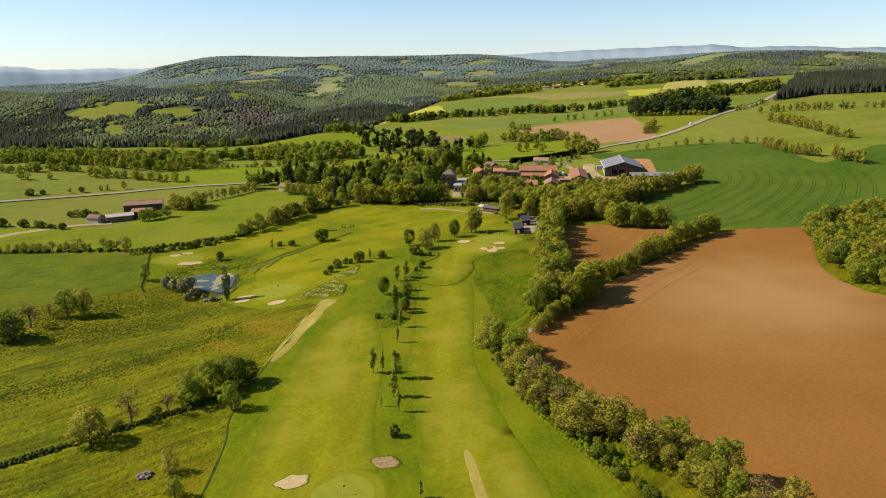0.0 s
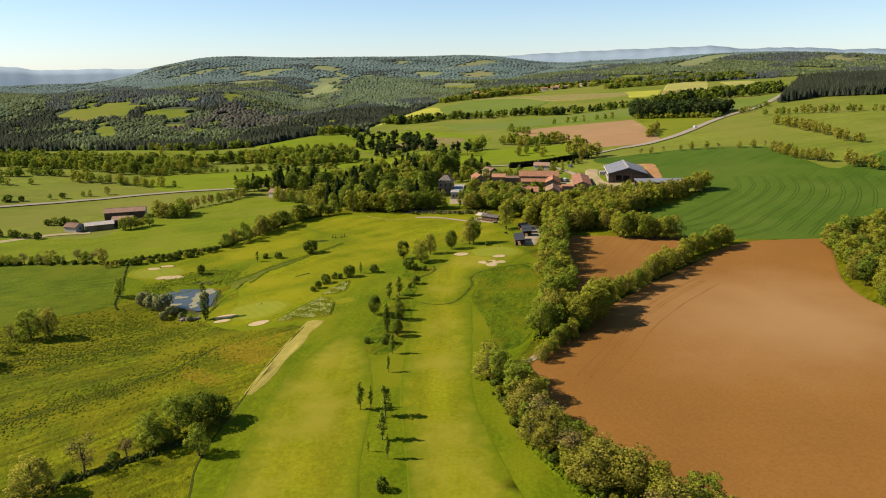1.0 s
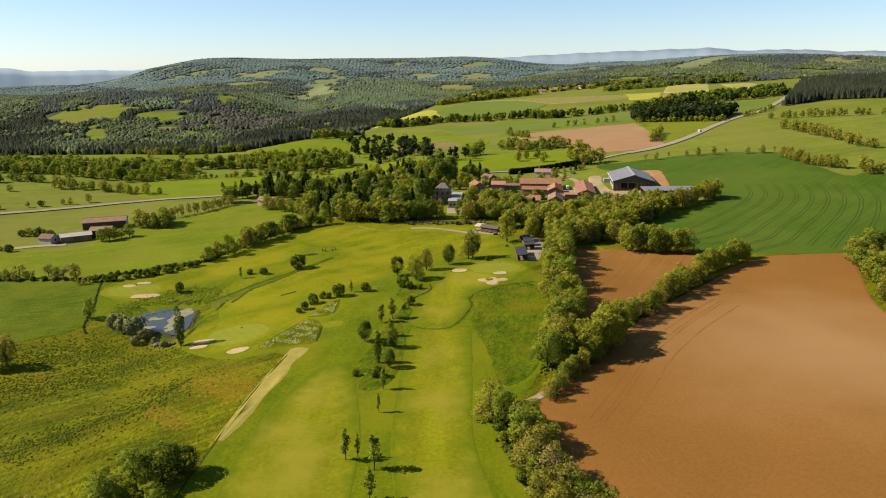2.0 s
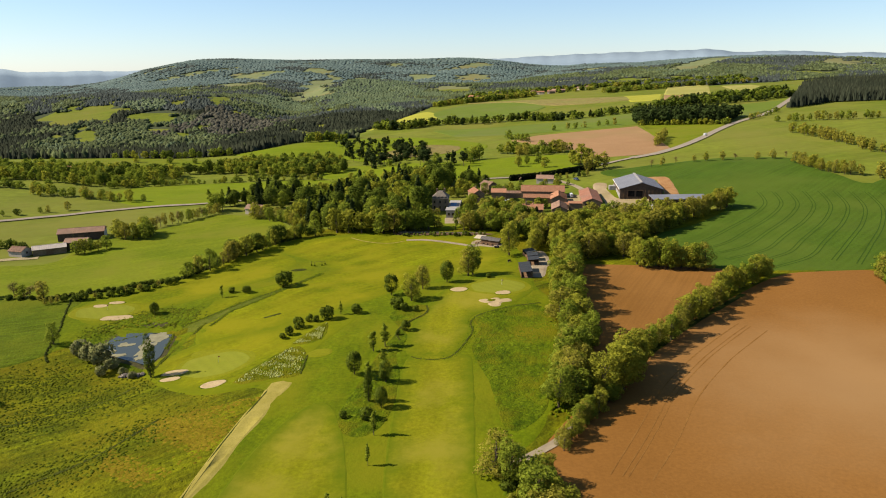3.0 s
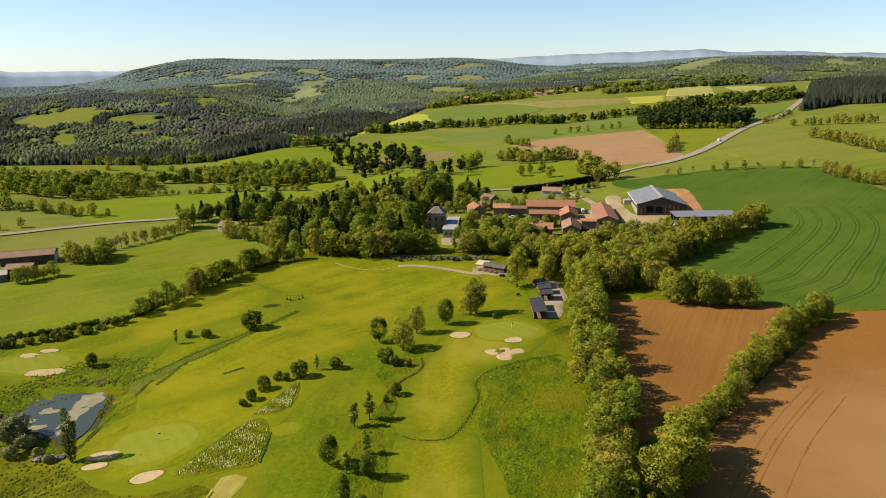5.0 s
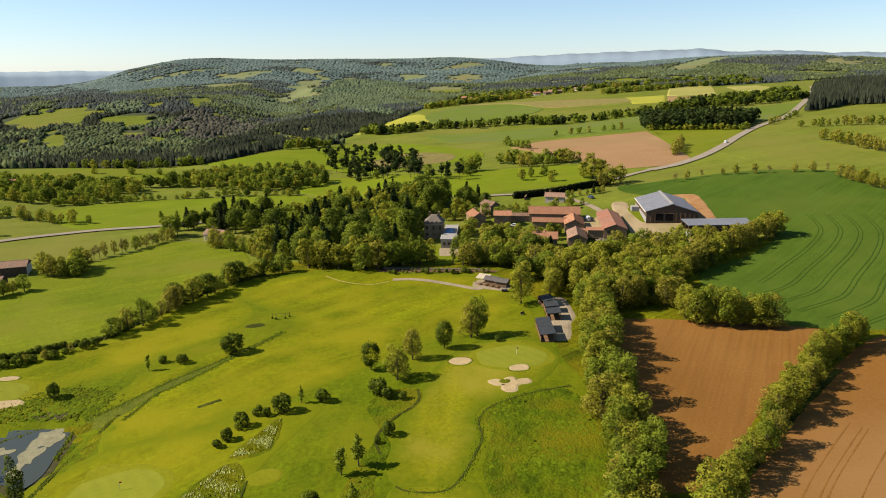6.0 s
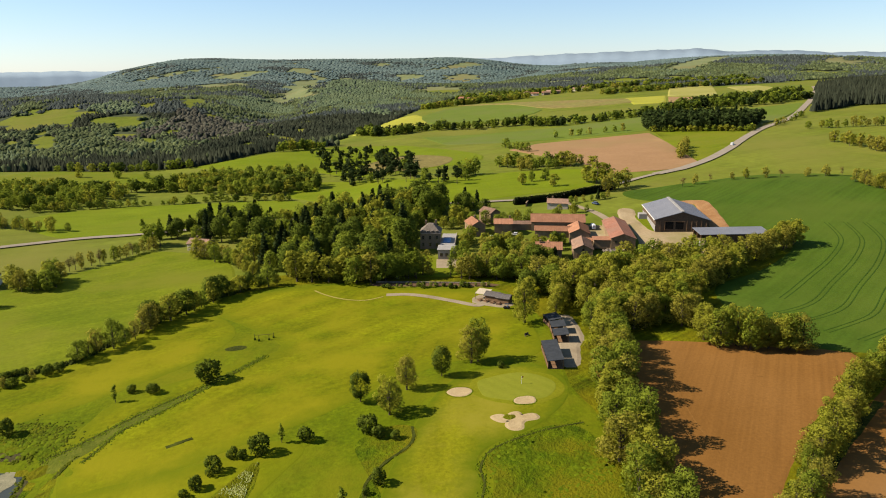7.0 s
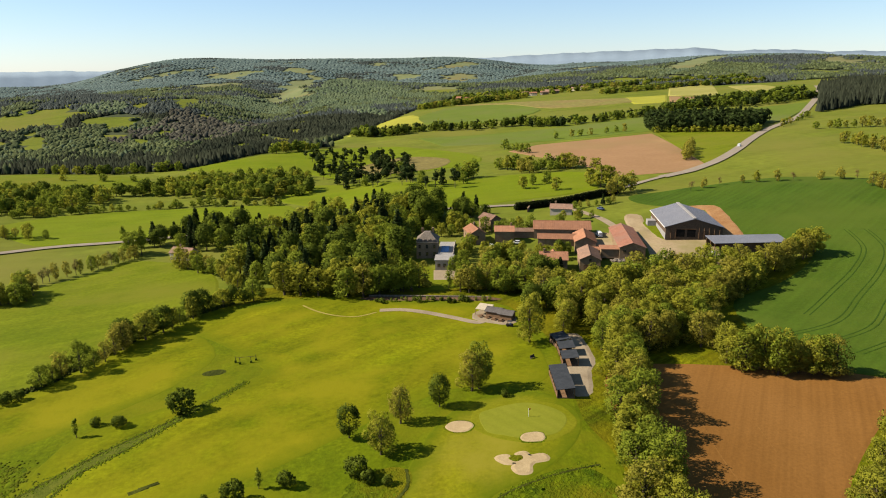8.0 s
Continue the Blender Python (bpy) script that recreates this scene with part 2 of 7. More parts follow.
def height(x,y):
    """Height of the land in metres: a plateau rising to the east, a valley beyond it, hills behind."""
    x, y = np.asarray(x, float), np.asarray(y, float)
    side = 0.35+0.65*ease((y-250)/500)
    p = -3.5+0.075*(ramp(x-30,40)-ramp(x-640,160))*side-0.03*ramp(-x-10,40)*(1-ease((-x-150)/200))
    p = p-5*np.exp(-((x+105)/45)**2-((y-262)/45)**2)+0.012*ramp(y-800,150)
    p = p+8*ease((y-1750)/700)+36*np.exp(-((x-1130)/470)**2-((y-2550)/600)**2)
    p = p+6.5*ease((y-395)/130)*ease((x+70)/60)*(1-0.5*ease((y-600)/300))+2.2*np.exp(-((x-18)/45)**2-((y-312)/45)**2)
    p = p+8*np.exp(-((x+165)/75)**2-((y-850)/110)**2)
    m = valley(x, y)
    b = x/np.maximum(y,500)
    h = -42+50*ease((y-980)/720)+0.012*ramp(y-1300,100)+88*ease((y-2300)/1900)*(1+0.06*np.sin(x/230+0.6))*(0.05+0.95*ease((b+0.475)/0.15))*(1-0.55*ease((b-0.01)/0.15))
    h = h+16*np.sin(x/190+y/300)*ease((y-1250)/500)*(1-0.6*ease((y-3000)/800))*np.sin(y/250-x/520)
    h = h+26*np.exp(-((x+235)/190)**2-((y-2250)/330)**2)+14*np.exp(-((x+520)/150)**2-((y-1560)/130)**2)  # wooded domes
    h = h-24*np.exp(-((x+310+0.14*(y-1500))/75)**2)*ease((y-1300)/250)*(1-ease((y-2250)/500))  # a side valley
    h = h-50*ease((-b-0.40)/0.13)*ease((y-1900)/1300)  # lower country to the north-west
    z = p*(1-m)+h*m
    z = z+(0.3*np.sin(x/17+1.3*np.sin(y/31))*np.sin(y/23)+0.13*np.sin(x/7.3+y/11+2*np.sin(y/19))*np.sin(y/8.1-x/13))*(1-ease((np.hypot(x,y-200)-350)/200))
    r = np.hypot((x + 104) / 15.0, (y - 286) / 13.0)
    z = z + (-10.4 - z) * ease((1.5 - r) / 0.5)  # the pond's hollow
    return z


def valley(x, y):
    """1 on the wooded far side of the valley, 0 on the plateau."""
    return ease((-175 + 0.30 * (y - 1000) - x) / 170 + 0.5) * ease((y - 720) / 330)


def ground_at(x, y):
    return float(height(x, y))


def part(name, bm, material, parent=None, label=""):
    """Links a bmesh as one mesh object, under a thing or a part."""
    me = bpy.data.meshes.new(name)
    bm.to_mesh(me)
    bm.free()
    me.materials.append(material)
    ob = new(name, me)
    ob.parent = parent
    return tagged(ob, label) if label else ob


def raw_mesh(name, verts, faces, materials, index=None, smooth=False):
    me = bpy.data.meshes.new(name)
    me.from_pydata([tuple(v) for v in verts], [], faces)
    for m in materials:
        me.materials.append(m)
    if index is not None:
        me.polygons.foreach_set("material_index", np.asarray(index, dtype=np.int32))
    if smooth:
        me.polygons.foreach_set("use_smooth", np.ones(len(me.polygons), dtype=bool))
    me.update()
    return me


def spread(lo, fine_lo, fine_hi, hi, step, growth):
    """Grid lines: even between fine_lo and fine_hi, then ever wider out to lo and hi."""
    line = list(np.arange(fine_lo, fine_hi + 0.1, step))
    for end, sign in ((hi, 1), (lo, -1)):
        s, v = step, line[-1] if sign > 0 else line[0]
        while abs(v - end) > 1:
            s = min(s * growth, 60)
            v = v + sign * s
            if sign * (v - end) > 0:
                v = end
            if sign > 0:
                line.append(v)
            else:
                line.insert(0, v)
    return np.array(line)


# clearings in the far woods: centre, half sizes, turn in degrees
CLEARINGS = [
    (-693, 1439, 73, 70, 29), (-703, 1397, 39, 49, 30), (-547, 1418, 64, 30, 24), (-499, 1384, 34, 28, 22), (-625, 1797, 55, 240, 21), (-495, 1709, 42, 180, 18),
    (-597, 1252, 18, 66, 29), (-625, 1376, 13, 64, 27), (-621, 2356, 66, 105, 16), (-789, 3082, 111, 106, 15), (-511, 3129, 73, 104, 10), (-380, 2518, 95, 400, 9),
    (-381, 2261, 39, 217, 10), (-74, 2904, 71, 85, 2), (-497, 1307, 20, 28, 24), (-363, 1708, 28, 60, 13), (-101, 1082, 40, 120, 0), (352, 2031, 47, 44, 0), (610, 1814, 35, 104, 0),
]
# stands of one kind in the far woods: centre, half sizes, turn in degrees, kind; later ones lie over earlier ones
STANDS = [
    (-547, 1262, 119, 123, 27, "mixed"), (-757, 2773, 264, 435, 16, "hill"), (-969, 2045, 155, 620, 27, "conifer"), (-585, 1489, 56, 40, 24, "leafy"), (-506, 1918, 60, 126, 16, "mixed"),
    (-401, 1877, 81, 230, 13, "leafy"), (-180, 1960, 150, 430, 6, "leafy"), (-556, 2070, 129, 66, 16, "conifer"), (-560, 2579, 94, 200, 13, "conifer"), (-471, 2298, 42, 88, 12, "conifer"),
    (-384, 1353, 107, 116, 18, "brown"), (-420, 950, 130, 150, 27, "conifer"), (-308, 962, 72, 170, 21, "conifer"), (-240, 1200, 100, 100, 14, "conifer"),
]


def ragged(x, y):
    """Uneven edge for clearings and stands."""
    return 0.4 * np.sin(x / 19.0 + 2 * np.sin(y / 47.0)) + 0.4 * np.sin(y / 41.0 + x / 27.0 + 1) + 0.2 * np.sin(x / 7.0) * np.sin(y / 9.0)


def in_oval(x, y, cx, cy, a, b, turn):
    c, s = math.cos(radians(turn)), math.sin(radians(turn))
    u, v = ((x - cx) * c + (y - cy) * s) / a, (-(x - cx) * s + (y - cy) * c) / b
    return u * u + v * v < 1 + ragged(x, y)


def in_clearing(x, y):
    x, y = np.asarray(x, float), np.asarray(y, float)
    hit = np.zeros(x.shape, bool)
    for oval in CLEARINGS:
        hit |= in_oval(x, y, *oval)
    return hit


def wooded(x, y):
    """Where the far woods stand: the valley, the hills beyond, and the far end of the plateau."""
    x, y = np.asarray(x, float), np.asarray(y, float)
    hills = (valley(x, y) > 0.35) & (y > 880 - 0.15 * (x + 300))
    plateau = (valley(x, y) <= 0.35) & (y > np.where(x > 470, 1540, 1730) + 50 * np.sin(x / 130))
    open_ = np.sin(x / 61 + 1.7 * np.sin(y / 150)) + np.sin(y / 105 - x / 83 + 2) + 0.5 * np.sin(x / 13) * np.sin(y / 17)
    brink = (x < -95) & (x > -520) & (y > np.where(x < -205, 788, 795 + 1.3 * (x + 205))) & (y < 1150)
    gaps = (y > 1130) & (y < 1800) & (x < -200) & (np.sin(x / 17 + 1.5 * np.sin(y / 29)) * np.sin(y / 23 + np.sin(x / 37)) > 0.66)
    return (hills | plateau | brink) & ~gaps & ~in_clearing(x, y) & ~((open_ > np.where(x > 0, 1.2, 1.62)) & (y > 1230))


gx = spread(-4600, -260, 260, 4600, 5.0, 1.07)
gy = spread(-1200, 60, 640, 4700, 5.0, 1.05)
X, Y = np.meshgrid(gx, gy)
Z = height(X, Y)
nx, ny = len(gx), len(gy)
k = (np.arange(ny - 1)[:, None] * nx + np.arange(nx - 1)[None, :]).ravel()
cells = np.stack([k, k + 1, k + nx + 1, k + nx], 1)
cxm, cym = (X[:-1, :-1] + X[1:, 1:]).ravel() / 2, (Y[:-1, :-1] + Y[1:, 1:]).ravel() / 2
kinds = np.where(wooded(cxm, cym), 1, np.where(cym > 1950, 3, np.where((cym > 440) | ((cxm < -120) & (cym > 336)), 2, 0)))
ground = new("ground", raw_mesh("ground", np.stack([X, Y, Z], -1).reshape(-1, 3), cells.tolist(), [MEADOW, FOREST_FLOOR, FAR_GRASS, HILL_GRASS], kinds, True))
tagged(ground, "rolling green meadow land running to wooded hills", "ground", kind="structure")


def smooth_loop(points, per=6):
    """A closed Catmull-Rom curve through the points."""
    p, out = [Vector(q) for q in points], []
    for i in range(len(p)):
        a, b, c, d = p[i - 1], p[i], p[(i + 1) % len(p)], p[(i + 2) % len(p)]
        for j in range(per):
            t = j / per
            out.append(0.5 * (2 * b + (c - a) * t + (2 * a - 5 * b + 4 * c - d) * t * t + (3 * b - a - 3 * c + d) * t ** 3))
    return out


def smooth_line(points, per=8):
    p, out = [Vector(q) for q in points], []
    for i in range(len(p) - 1):
        a, b, c, d = p[max(i - 1, 0)], p[i], p[i + 1], p[min(i + 2, len(p) - 1)]
        for j in range(per):
            t = j / per
            out.append(0.5 * (2 * b + (c - a) * t + (2 * a - 5 * b + 4 * c - d) * t * t + (3 * b - a - 3 * c + d) * t ** 3))
    return out + [p[-1]]


def inside(loop, x, y):
    hit = np.zeros(x.shape, bool)
    for i in range(len(loop)):
        (ax, ay), (bx, by) = loop[i - 1], loop[i]
        if ay == by:
            continue
        hit ^= ((ay > y) != (by > y)) & (x < (bx - ax) * (y - ay) / (by - ay) + ax)
    return hit


from mathutils.geometry import delaunay_2d_cdt


def patch(name, outline, material, lift, label, category, step=5.0, round_=5, sink=0.0, parent=None):
    """A piece of ground with its own cover: the outline, smoothed, laid over the land; sink: how deep its middle is dished."""
    loop = smooth_loop(outline, round_) if round_ > 1 else [Vector(q) for q in outline]
    P = np.array([tuple(v) for v in loop])
    lo, hi = P.min(0), P.max(0)
    qx, qy = np.meshgrid(np.arange(lo[0], hi[0], step) + step / 3, np.arange(lo[1], hi[1], step) + step / 3)
    ok = inside(P.tolist(), qx, qy)
    pts = [Vector(v) for v in P.tolist()] + [Vector((a, b)) for a, b in zip(qx[ok].tolist(), qy[ok].tolist())]
    verts, _, faces, _, _, _ = delaunay_2d_cdt(pts, [], [list(range(len(P)))], 1, 1e-4)
    V = np.array([tuple(v) for v in verts])
    z = height(V[:, 0], V[:, 1]) + lift
    if sink:
        edge = np.array([np.min(np.hypot(P[:, 0] - a, P[:, 1] - b)) for a, b in V])
        z = z - sink * ease(edge / max(edge.max(), 0.01) * 1.4)
    faces = [list(f) for f in faces]
    # a narrow sloping hem carries the edge down into the land
    area = np.sum(P[:, 0] * np.roll(P[:, 1], -1) - np.roll(P[:, 0], -1) * P[:, 1])
    along = np.roll(P, -1, 0) - np.roll(P, 1, 0)
    along = along / np.maximum(np.linalg.norm(along, axis=1), 1e-6)[:, None]
    hem = P + np.sign(area) * np.column_stack([along[:, 1], -along[:, 0]]) * (0.9 + 2 * lift)
    base, count = len(V), len(P)
    V = np.concatenate([V, P, hem])
    z = np.concatenate([z, height(P[:, 0], P[:, 1]) + lift, height(hem[:, 0], hem[:, 1]) - 0.02])
    faces += [[base + i, base + (i + 1) % count, base + count + (i + 1) % count, base + count + i][:: -1 if area > 0 else 1] for i in range(count)]
    me = raw_mesh(name, np.column_stack([V, z]), faces, [material], None, True)
    if material.name in ("fairway_grass", "driving_range_grass"):
        reach = np.array([np.min(np.hypot(P[:, 0] - a, P[:, 1] - b)) for a, b in V])
        me.attributes.new("rim", "FLOAT", "POINT").data.foreach_set("value", np.clip(reach / 9.0, 0, 1).astype(np.float32))
    ob = new(name, me)
    ob.parent = parent
    return tagged(ob, label, category, kind="structure")


def ribbon(name, line, width, material, lift, label, category, per=8, wobble=0.0):
    """A road, path or ditch: a strip of even width along a smooth line."""
    L = smooth_line(line, per)
    verts, faces = [], []
    for i, q in enumerate(L):
        d = (L[min(i + 1, len(L) - 1)] - L[max(i - 1, 0)]).normalized()
        w = width / 2 * (1 + wobble * math.sin(i * 1.7) * math.sin(i * 0.61))
        for s in (-1, -0.33, 0.33, 1):
            x, y = q.x - d.y * w * s, q.y + d.x * w * s
            verts.append((x, y, ground_at(x, y) + lift))
        if i:
            for j in range(3):
                a = 4 * i + j
                faces.append((a - 4, a, a + 1, a - 3))
    ob = new(name, raw_mesh(name, verts, faces, [material], None, True))
    return tagged(ob, label, category, kind="structure")


def ellipse(cx, cy, a, b, turn=0, n=14, wob=0.0, seed=0):
    rnd = random.Random(seed)
    out = []
    for i in range(n):
        t, r = 2 * math.pi * i / n, 1 + wob * rnd.uniform(-1, 1)
        u, v = a * r * math.cos(t), b * r * math.sin(t)
        c, s = math.cos(radians(turn)), math.sin(radians(turn))
        out.append((cx + u * c - v * s, cy + u * s + v * c))
    return out

# ---- fields, golf course, roads and water, laid over the land ----
patch("ploughed_field", [(24, 205), (33, 220), (49, 240), (66, 262), (86, 284), (108, 304), (134, 326), (152, 329), (174, 327), (164, 303), (149, 268), (147, 243), (158, 226), (230, 190), (300, 120), (300, 20), (200, -30), (95, 60), (62, 114), (50, 136), (36, 152), (29, 172), (24, 190)], SOIL, 0.10, "bare reddish-brown ploughed field beside the tree belts", "field")
patch("ploughed_plot", [(52, 347), (78, 349), (122, 336), (108, 318), (90, 299), (73, 278), (60, 260), (45, 256), (44, 287), (46, 322)], FURROWED, 0.10, "wedge of reddish-brown ploughed soil between two tree belts", "field", round_=4)
patch("crop_field", [(104, 372), (112, 345), (137, 335), (176, 332), (192, 353), (250, 380), (330, 420), (330, 520), (262, 475), (252, 500), (251, 522), (256, 558), (215, 578), (165, 570), (136, 562), (118, 556), (115, 540), (124, 528), (139, 524), (152, 522), (149, 500), (144, 470), (152, 452), (160, 440), (134, 415), (110, 400)], CROP, 0.12, "deep green young cereal field with sprayer tracks", "field", round_=4)
patch("far_ploughed_field", [(78, 800), (108, 833), (223, 848), (211, 757), (193, 640), (178, 622), (127, 621), (118, 680)], PALE_SOIL, 0.35, "pale brown tilled field", "field", 12, 1)
patch("hay_field", [(231, 861), (298, 795), (277, 752), (243, 702), (208, 652), (195, 644), (212, 757)], PASTURE, 0.35, "bright green hay field beside the road", "field", 12, 1)
patch("upper_field", [(-5, 965), (64, 960), (161, 972), (278, 1018), (234, 872), (140, 856), (71, 868), (20, 880)], PALE_CROP, 0.45, "long green field below a dark tree line", "field", 15, 1)
patch("middle_field", [(-118, 880), (-53, 915), (30, 820), (46, 745), (-8, 700), (-51, 705), (-110, 770)], VIVID, 0.45, "green pasture sloping to the valley", "field", 15, 3)
patch("sparse_pasture", [(-60, 760), (-20, 800), (20, 770), (10, 715), (-30, 700)], surface("thin_brownish_grass", (0.17, 0.14, 0.045), (0.22, 0.18, 0.06), 20.0, 6.0), 0.7, "worn brownish patch of pasture", "field", 12, 3)
patch("lower_pasture", [(-80, 690), (-3, 650), (60, 655), (112, 645), (104, 585), (50, 566), (0, 556), (-60, 600), (-100, 640)], VIVID, 0.35, "green pasture with scattered pines", "field", 10, 3)
patch("rim_field", [(-212, 782), (-175, 815), (-152, 838), (-112, 866), (-98, 815), (-103, 768), (-139, 753), (-178, 764)], VIVID, 0.4, "bright green field at the valley's rim", "field", 12, 2)
patch("brink_field", [(-350, 690), (-352, 768), (-297, 774), (-228, 740), (-222, 690), (-270, 692)], PASTURE, 0.4, "green pasture among bands of trees", "field", 12, 2)
patch("rapeseed_field", [(-88, 1090), (-105, 1180), (-60, 1330), (-25, 1340), (-5, 1240), (-2, 1150), (-35, 1075)], YELLOW, 0.9, "bright yellow rapeseed field on the valley edge", "field", 20, 3)
patch("hill_field", [(-8, 1240), (10, 1330), (60, 1440), (140, 1410), (178, 1240), (90, 1115), (12, 1130)], PALE_CROP, 0.9, "smooth green field on the rise", "field", 20, 3)
patch("village_field", [(60, 1480), (160, 1450), (330, 1330), (330, 1250), (200, 1255), (150, 1420)], surface("reddish_field", (0.22, 0.17, 0.06), (0.20, 0.19, 0.05), 50.0, 6.0), 0.9, "brownish field below the far village", "field", 25, 3)
patch("straw_field", [(483, 1541), (558, 1530), (450, 1235), (403, 1314)], STRAW, 1.0, "pale yellow-green field", "field", 25, 1)
patch("straw_field", [(552, 1432), (600, 1420), (590, 1290), (515, 1266)], STRAW, 1.0, "pale straw-coloured field by the woods", "field", 25, 1)
patch("yellow_field", [(338, 1336), (398, 1321), (354, 1195), (315, 1207)], YELLOW, 1.0, "yellow field edged by trees", "field", 25, 1)
patch("brown_strip", [(394, 1290), (449, 1185), (415, 1141), (362, 1189)], PALE_SOIL, 1.0, "brown strip of tilled land", "field", 25, 1)
patch("blue_green_field", [(342, 850), (400, 1015), (479, 1038), (433, 959), (380, 890)], PALE_CROP, 0.5, "blue-green cereal field by the road", "field", 15, 1)
patch("hedged_pasture", [(-250, 568), (-232, 600), (-186, 618), (-130, 620), (-88, 612), (-80, 566), (-103, 559), (-136, 545), (-162, 539), (-190, 533), (-206, 530), (-228, 546)], VIVID, 0.25, "vivid green pasture between hedges", "field", 10, 3)
patch("farm_pasture", [(-190, 384), (-186, 425), (-152, 470), (-140, 492), (-100, 472), (-84, 432), (-90, 408), (-105, 378), (-113, 358), (-132, 344), (-185, 333), (-260, 335), (-250, 380)], PASTURE, 0.16, "green pasture behind the hedge", "field", 8, 4)
patch("west_field", [(-131.5, 281), (-136.6, 297.4), (-143, 314.7), (-149.2, 333), (-210, 330), (-330, 320), (-330, 230), (-190, 240), (-150, 262)], surface("dark_meadow", (0.072, 0.104, 0.004), (0.100, 0.132, 0.006), 10.0, 12.0, 0.3, big=40.0, third=(0.112, 0.128, 0.006), tone_=0.34, comb=(25, 9.0, 1.6, 0.26)), 0.14, "dark green field of tall grass", "field", 8, 4)

patch("golf_rough", [(-50, 100), (-52, 140), (-55, 157), (-54, 182), (-52, 213), (-47, 241), (-66, 248), (-84, 258), (-92, 270), (-118, 300), (-131, 282), (-136, 297.4), (-142.5, 314.7), (-148, 332), (-135, 340), (-118, 352), (-108, 372), (-92, 400), (-76, 416), (-50, 424), (-14, 418), (22, 412), (36, 385), (38, 350), (36, 320), (40, 300), (36, 270), (30, 235), (22, 212), (13, 200), (14, 184), (18, 163), (26, 141), (33, 122), (38, 100), (20, 60), (-30, 60)], ROUGH, 0.09, "mown golf course grass", "ground", 5, 3)
patch("driving_range", [(-88, 322), (-60, 345), (-48, 360), (-70, 385), (-84, 400), (-70, 414), (-40, 421), (-14, 415), (16, 408), (30, 388), (34, 358), (30, 341), (8, 340), (-8, 330), (-28, 312), (-45, 300), (-62, 290), (-82, 285)], RANGE, 0.13, "open sunlit golf grass with faint mowing bands", "ground", 5, 4)
patch("west_fairway", [(-140, 322), (-126, 336), (-112, 356), (-98, 384), (-84, 396), (-66, 372), (-76, 345), (-96, 326), (-108, 318), (-114, 304), (-132, 306)], RANGE, 0.13, "fairway beside the hedge", "ground", 5, 4)
patch("fairway", [(-44, 110), (-46, 150), (-47, 185), (-42, 215), (-33, 232), (-26, 222), (-20, 190), (-19, 150), (-15, 112), (-28, 95)], FAIRWAY, 0.14, "pale mown fairway strip", "fairway", 5, 4)
patch("fairway", [(-12, 190), (-8, 150), (-4, 118), (8, 108), (20, 118), (13, 150), (7, 185), (8, 220), (9, 250), (8, 259), (-2, 262), (-10, 258), (-12, 225)], FAIRWAY, 0.14, "pale mown fairway leading to the green", "fairway", 5, 4)
patch("fairway", [(-10, 262), (0, 259), (6, 264), (10, 277), (9, 284), (12, 291), (24, 299), (33, 310), (36, 322), (30, 333), (18, 334), (6, 326), (-1, 312), (-6, 296), (-10, 280)], FAIRWAY, 0.14, "mown fairway round the putting green", "fairway", 4, 4)
patch("fairway", [(-95, 272), (-80, 285), (-62, 290), (-44, 296), (-38, 300), (-30, 296), (-34, 285), (-40, 270), (-44, 252), (-60, 244), (-72, 246), (-86, 258)], RANGE, 0.15, "mown grass round the pond green", "fairway", 4, 4)
patch("rough_patch", [(10, 263), (13, 278), (12, 288), (24, 297), (34, 298), (39, 285), (37, 262), (31, 240), (25, 222), (16, 215), (14, 240)], WEEDS, 0.15, "lush uncut weeds and long grass by the tree belt", "ground", 4, 4)
patch("rough_patch", [(-18, 296), (-10, 303), (-4, 301), (-5, 293), (-12, 286), (-15, 275), (-19, 262), (-22, 245), (-26, 222), (-20, 214), (-14, 222), (-12, 245), (-14, 262), (-11, 274), (-14, 283)], WEEDS, 0.16, "uncut grass under a row of young trees", "ground", 3, 4)
patch("dry_strip", [(-53.6, 190), (-51.8, 214), (-47.8, 246.2), (-45.2, 246.8), (-42.7, 245.8), (-45.8, 228), (-49.2, 210), (-53.0, 190)], DRY_GRASS, 0.16, "strip of dry straw-coloured grass", "ground", 3, 1)
patch("worn_track", [(3, 136), (4.4, 136), (7.5, 118), (9, 108), (7, 108), (5, 120)], DRY_GRASS, 0.17, "worn straw-coloured track in the grass", "path", 3, 3)

for cx, cy, a, b, turn in ((22.5, 320, 10.5, 8.5, -8), (-71, 266, 11, 9, -12), (-128.5, 316, 11, 6.5, 0), (-22, 121, 6.5, 8, 0)):
    patch("putting_green", ellipse(cx, cy, a + 2.2, b + 2.0, turn, 16, 0.04, 7), COLLAR, 0.17, "close-mown collar round a putting green", "golf green", 3, 3)
    patch("putting_green", ellipse(cx, cy, a, b, turn, 16, 0.06, 3), GREEN, 0.20, "smooth pale-green putting green", "golf green", 2, 3)
for cx, cy, r in ((-38, 266, 2.6), (-78, 276, 2.6)):
    patch("golf_tee", ellipse(cx, cy, r * 1.3, r, 10, 10, 0.05, 2), COLLAR, 0.19, "small mown tee", "golf tee", 2, 3)
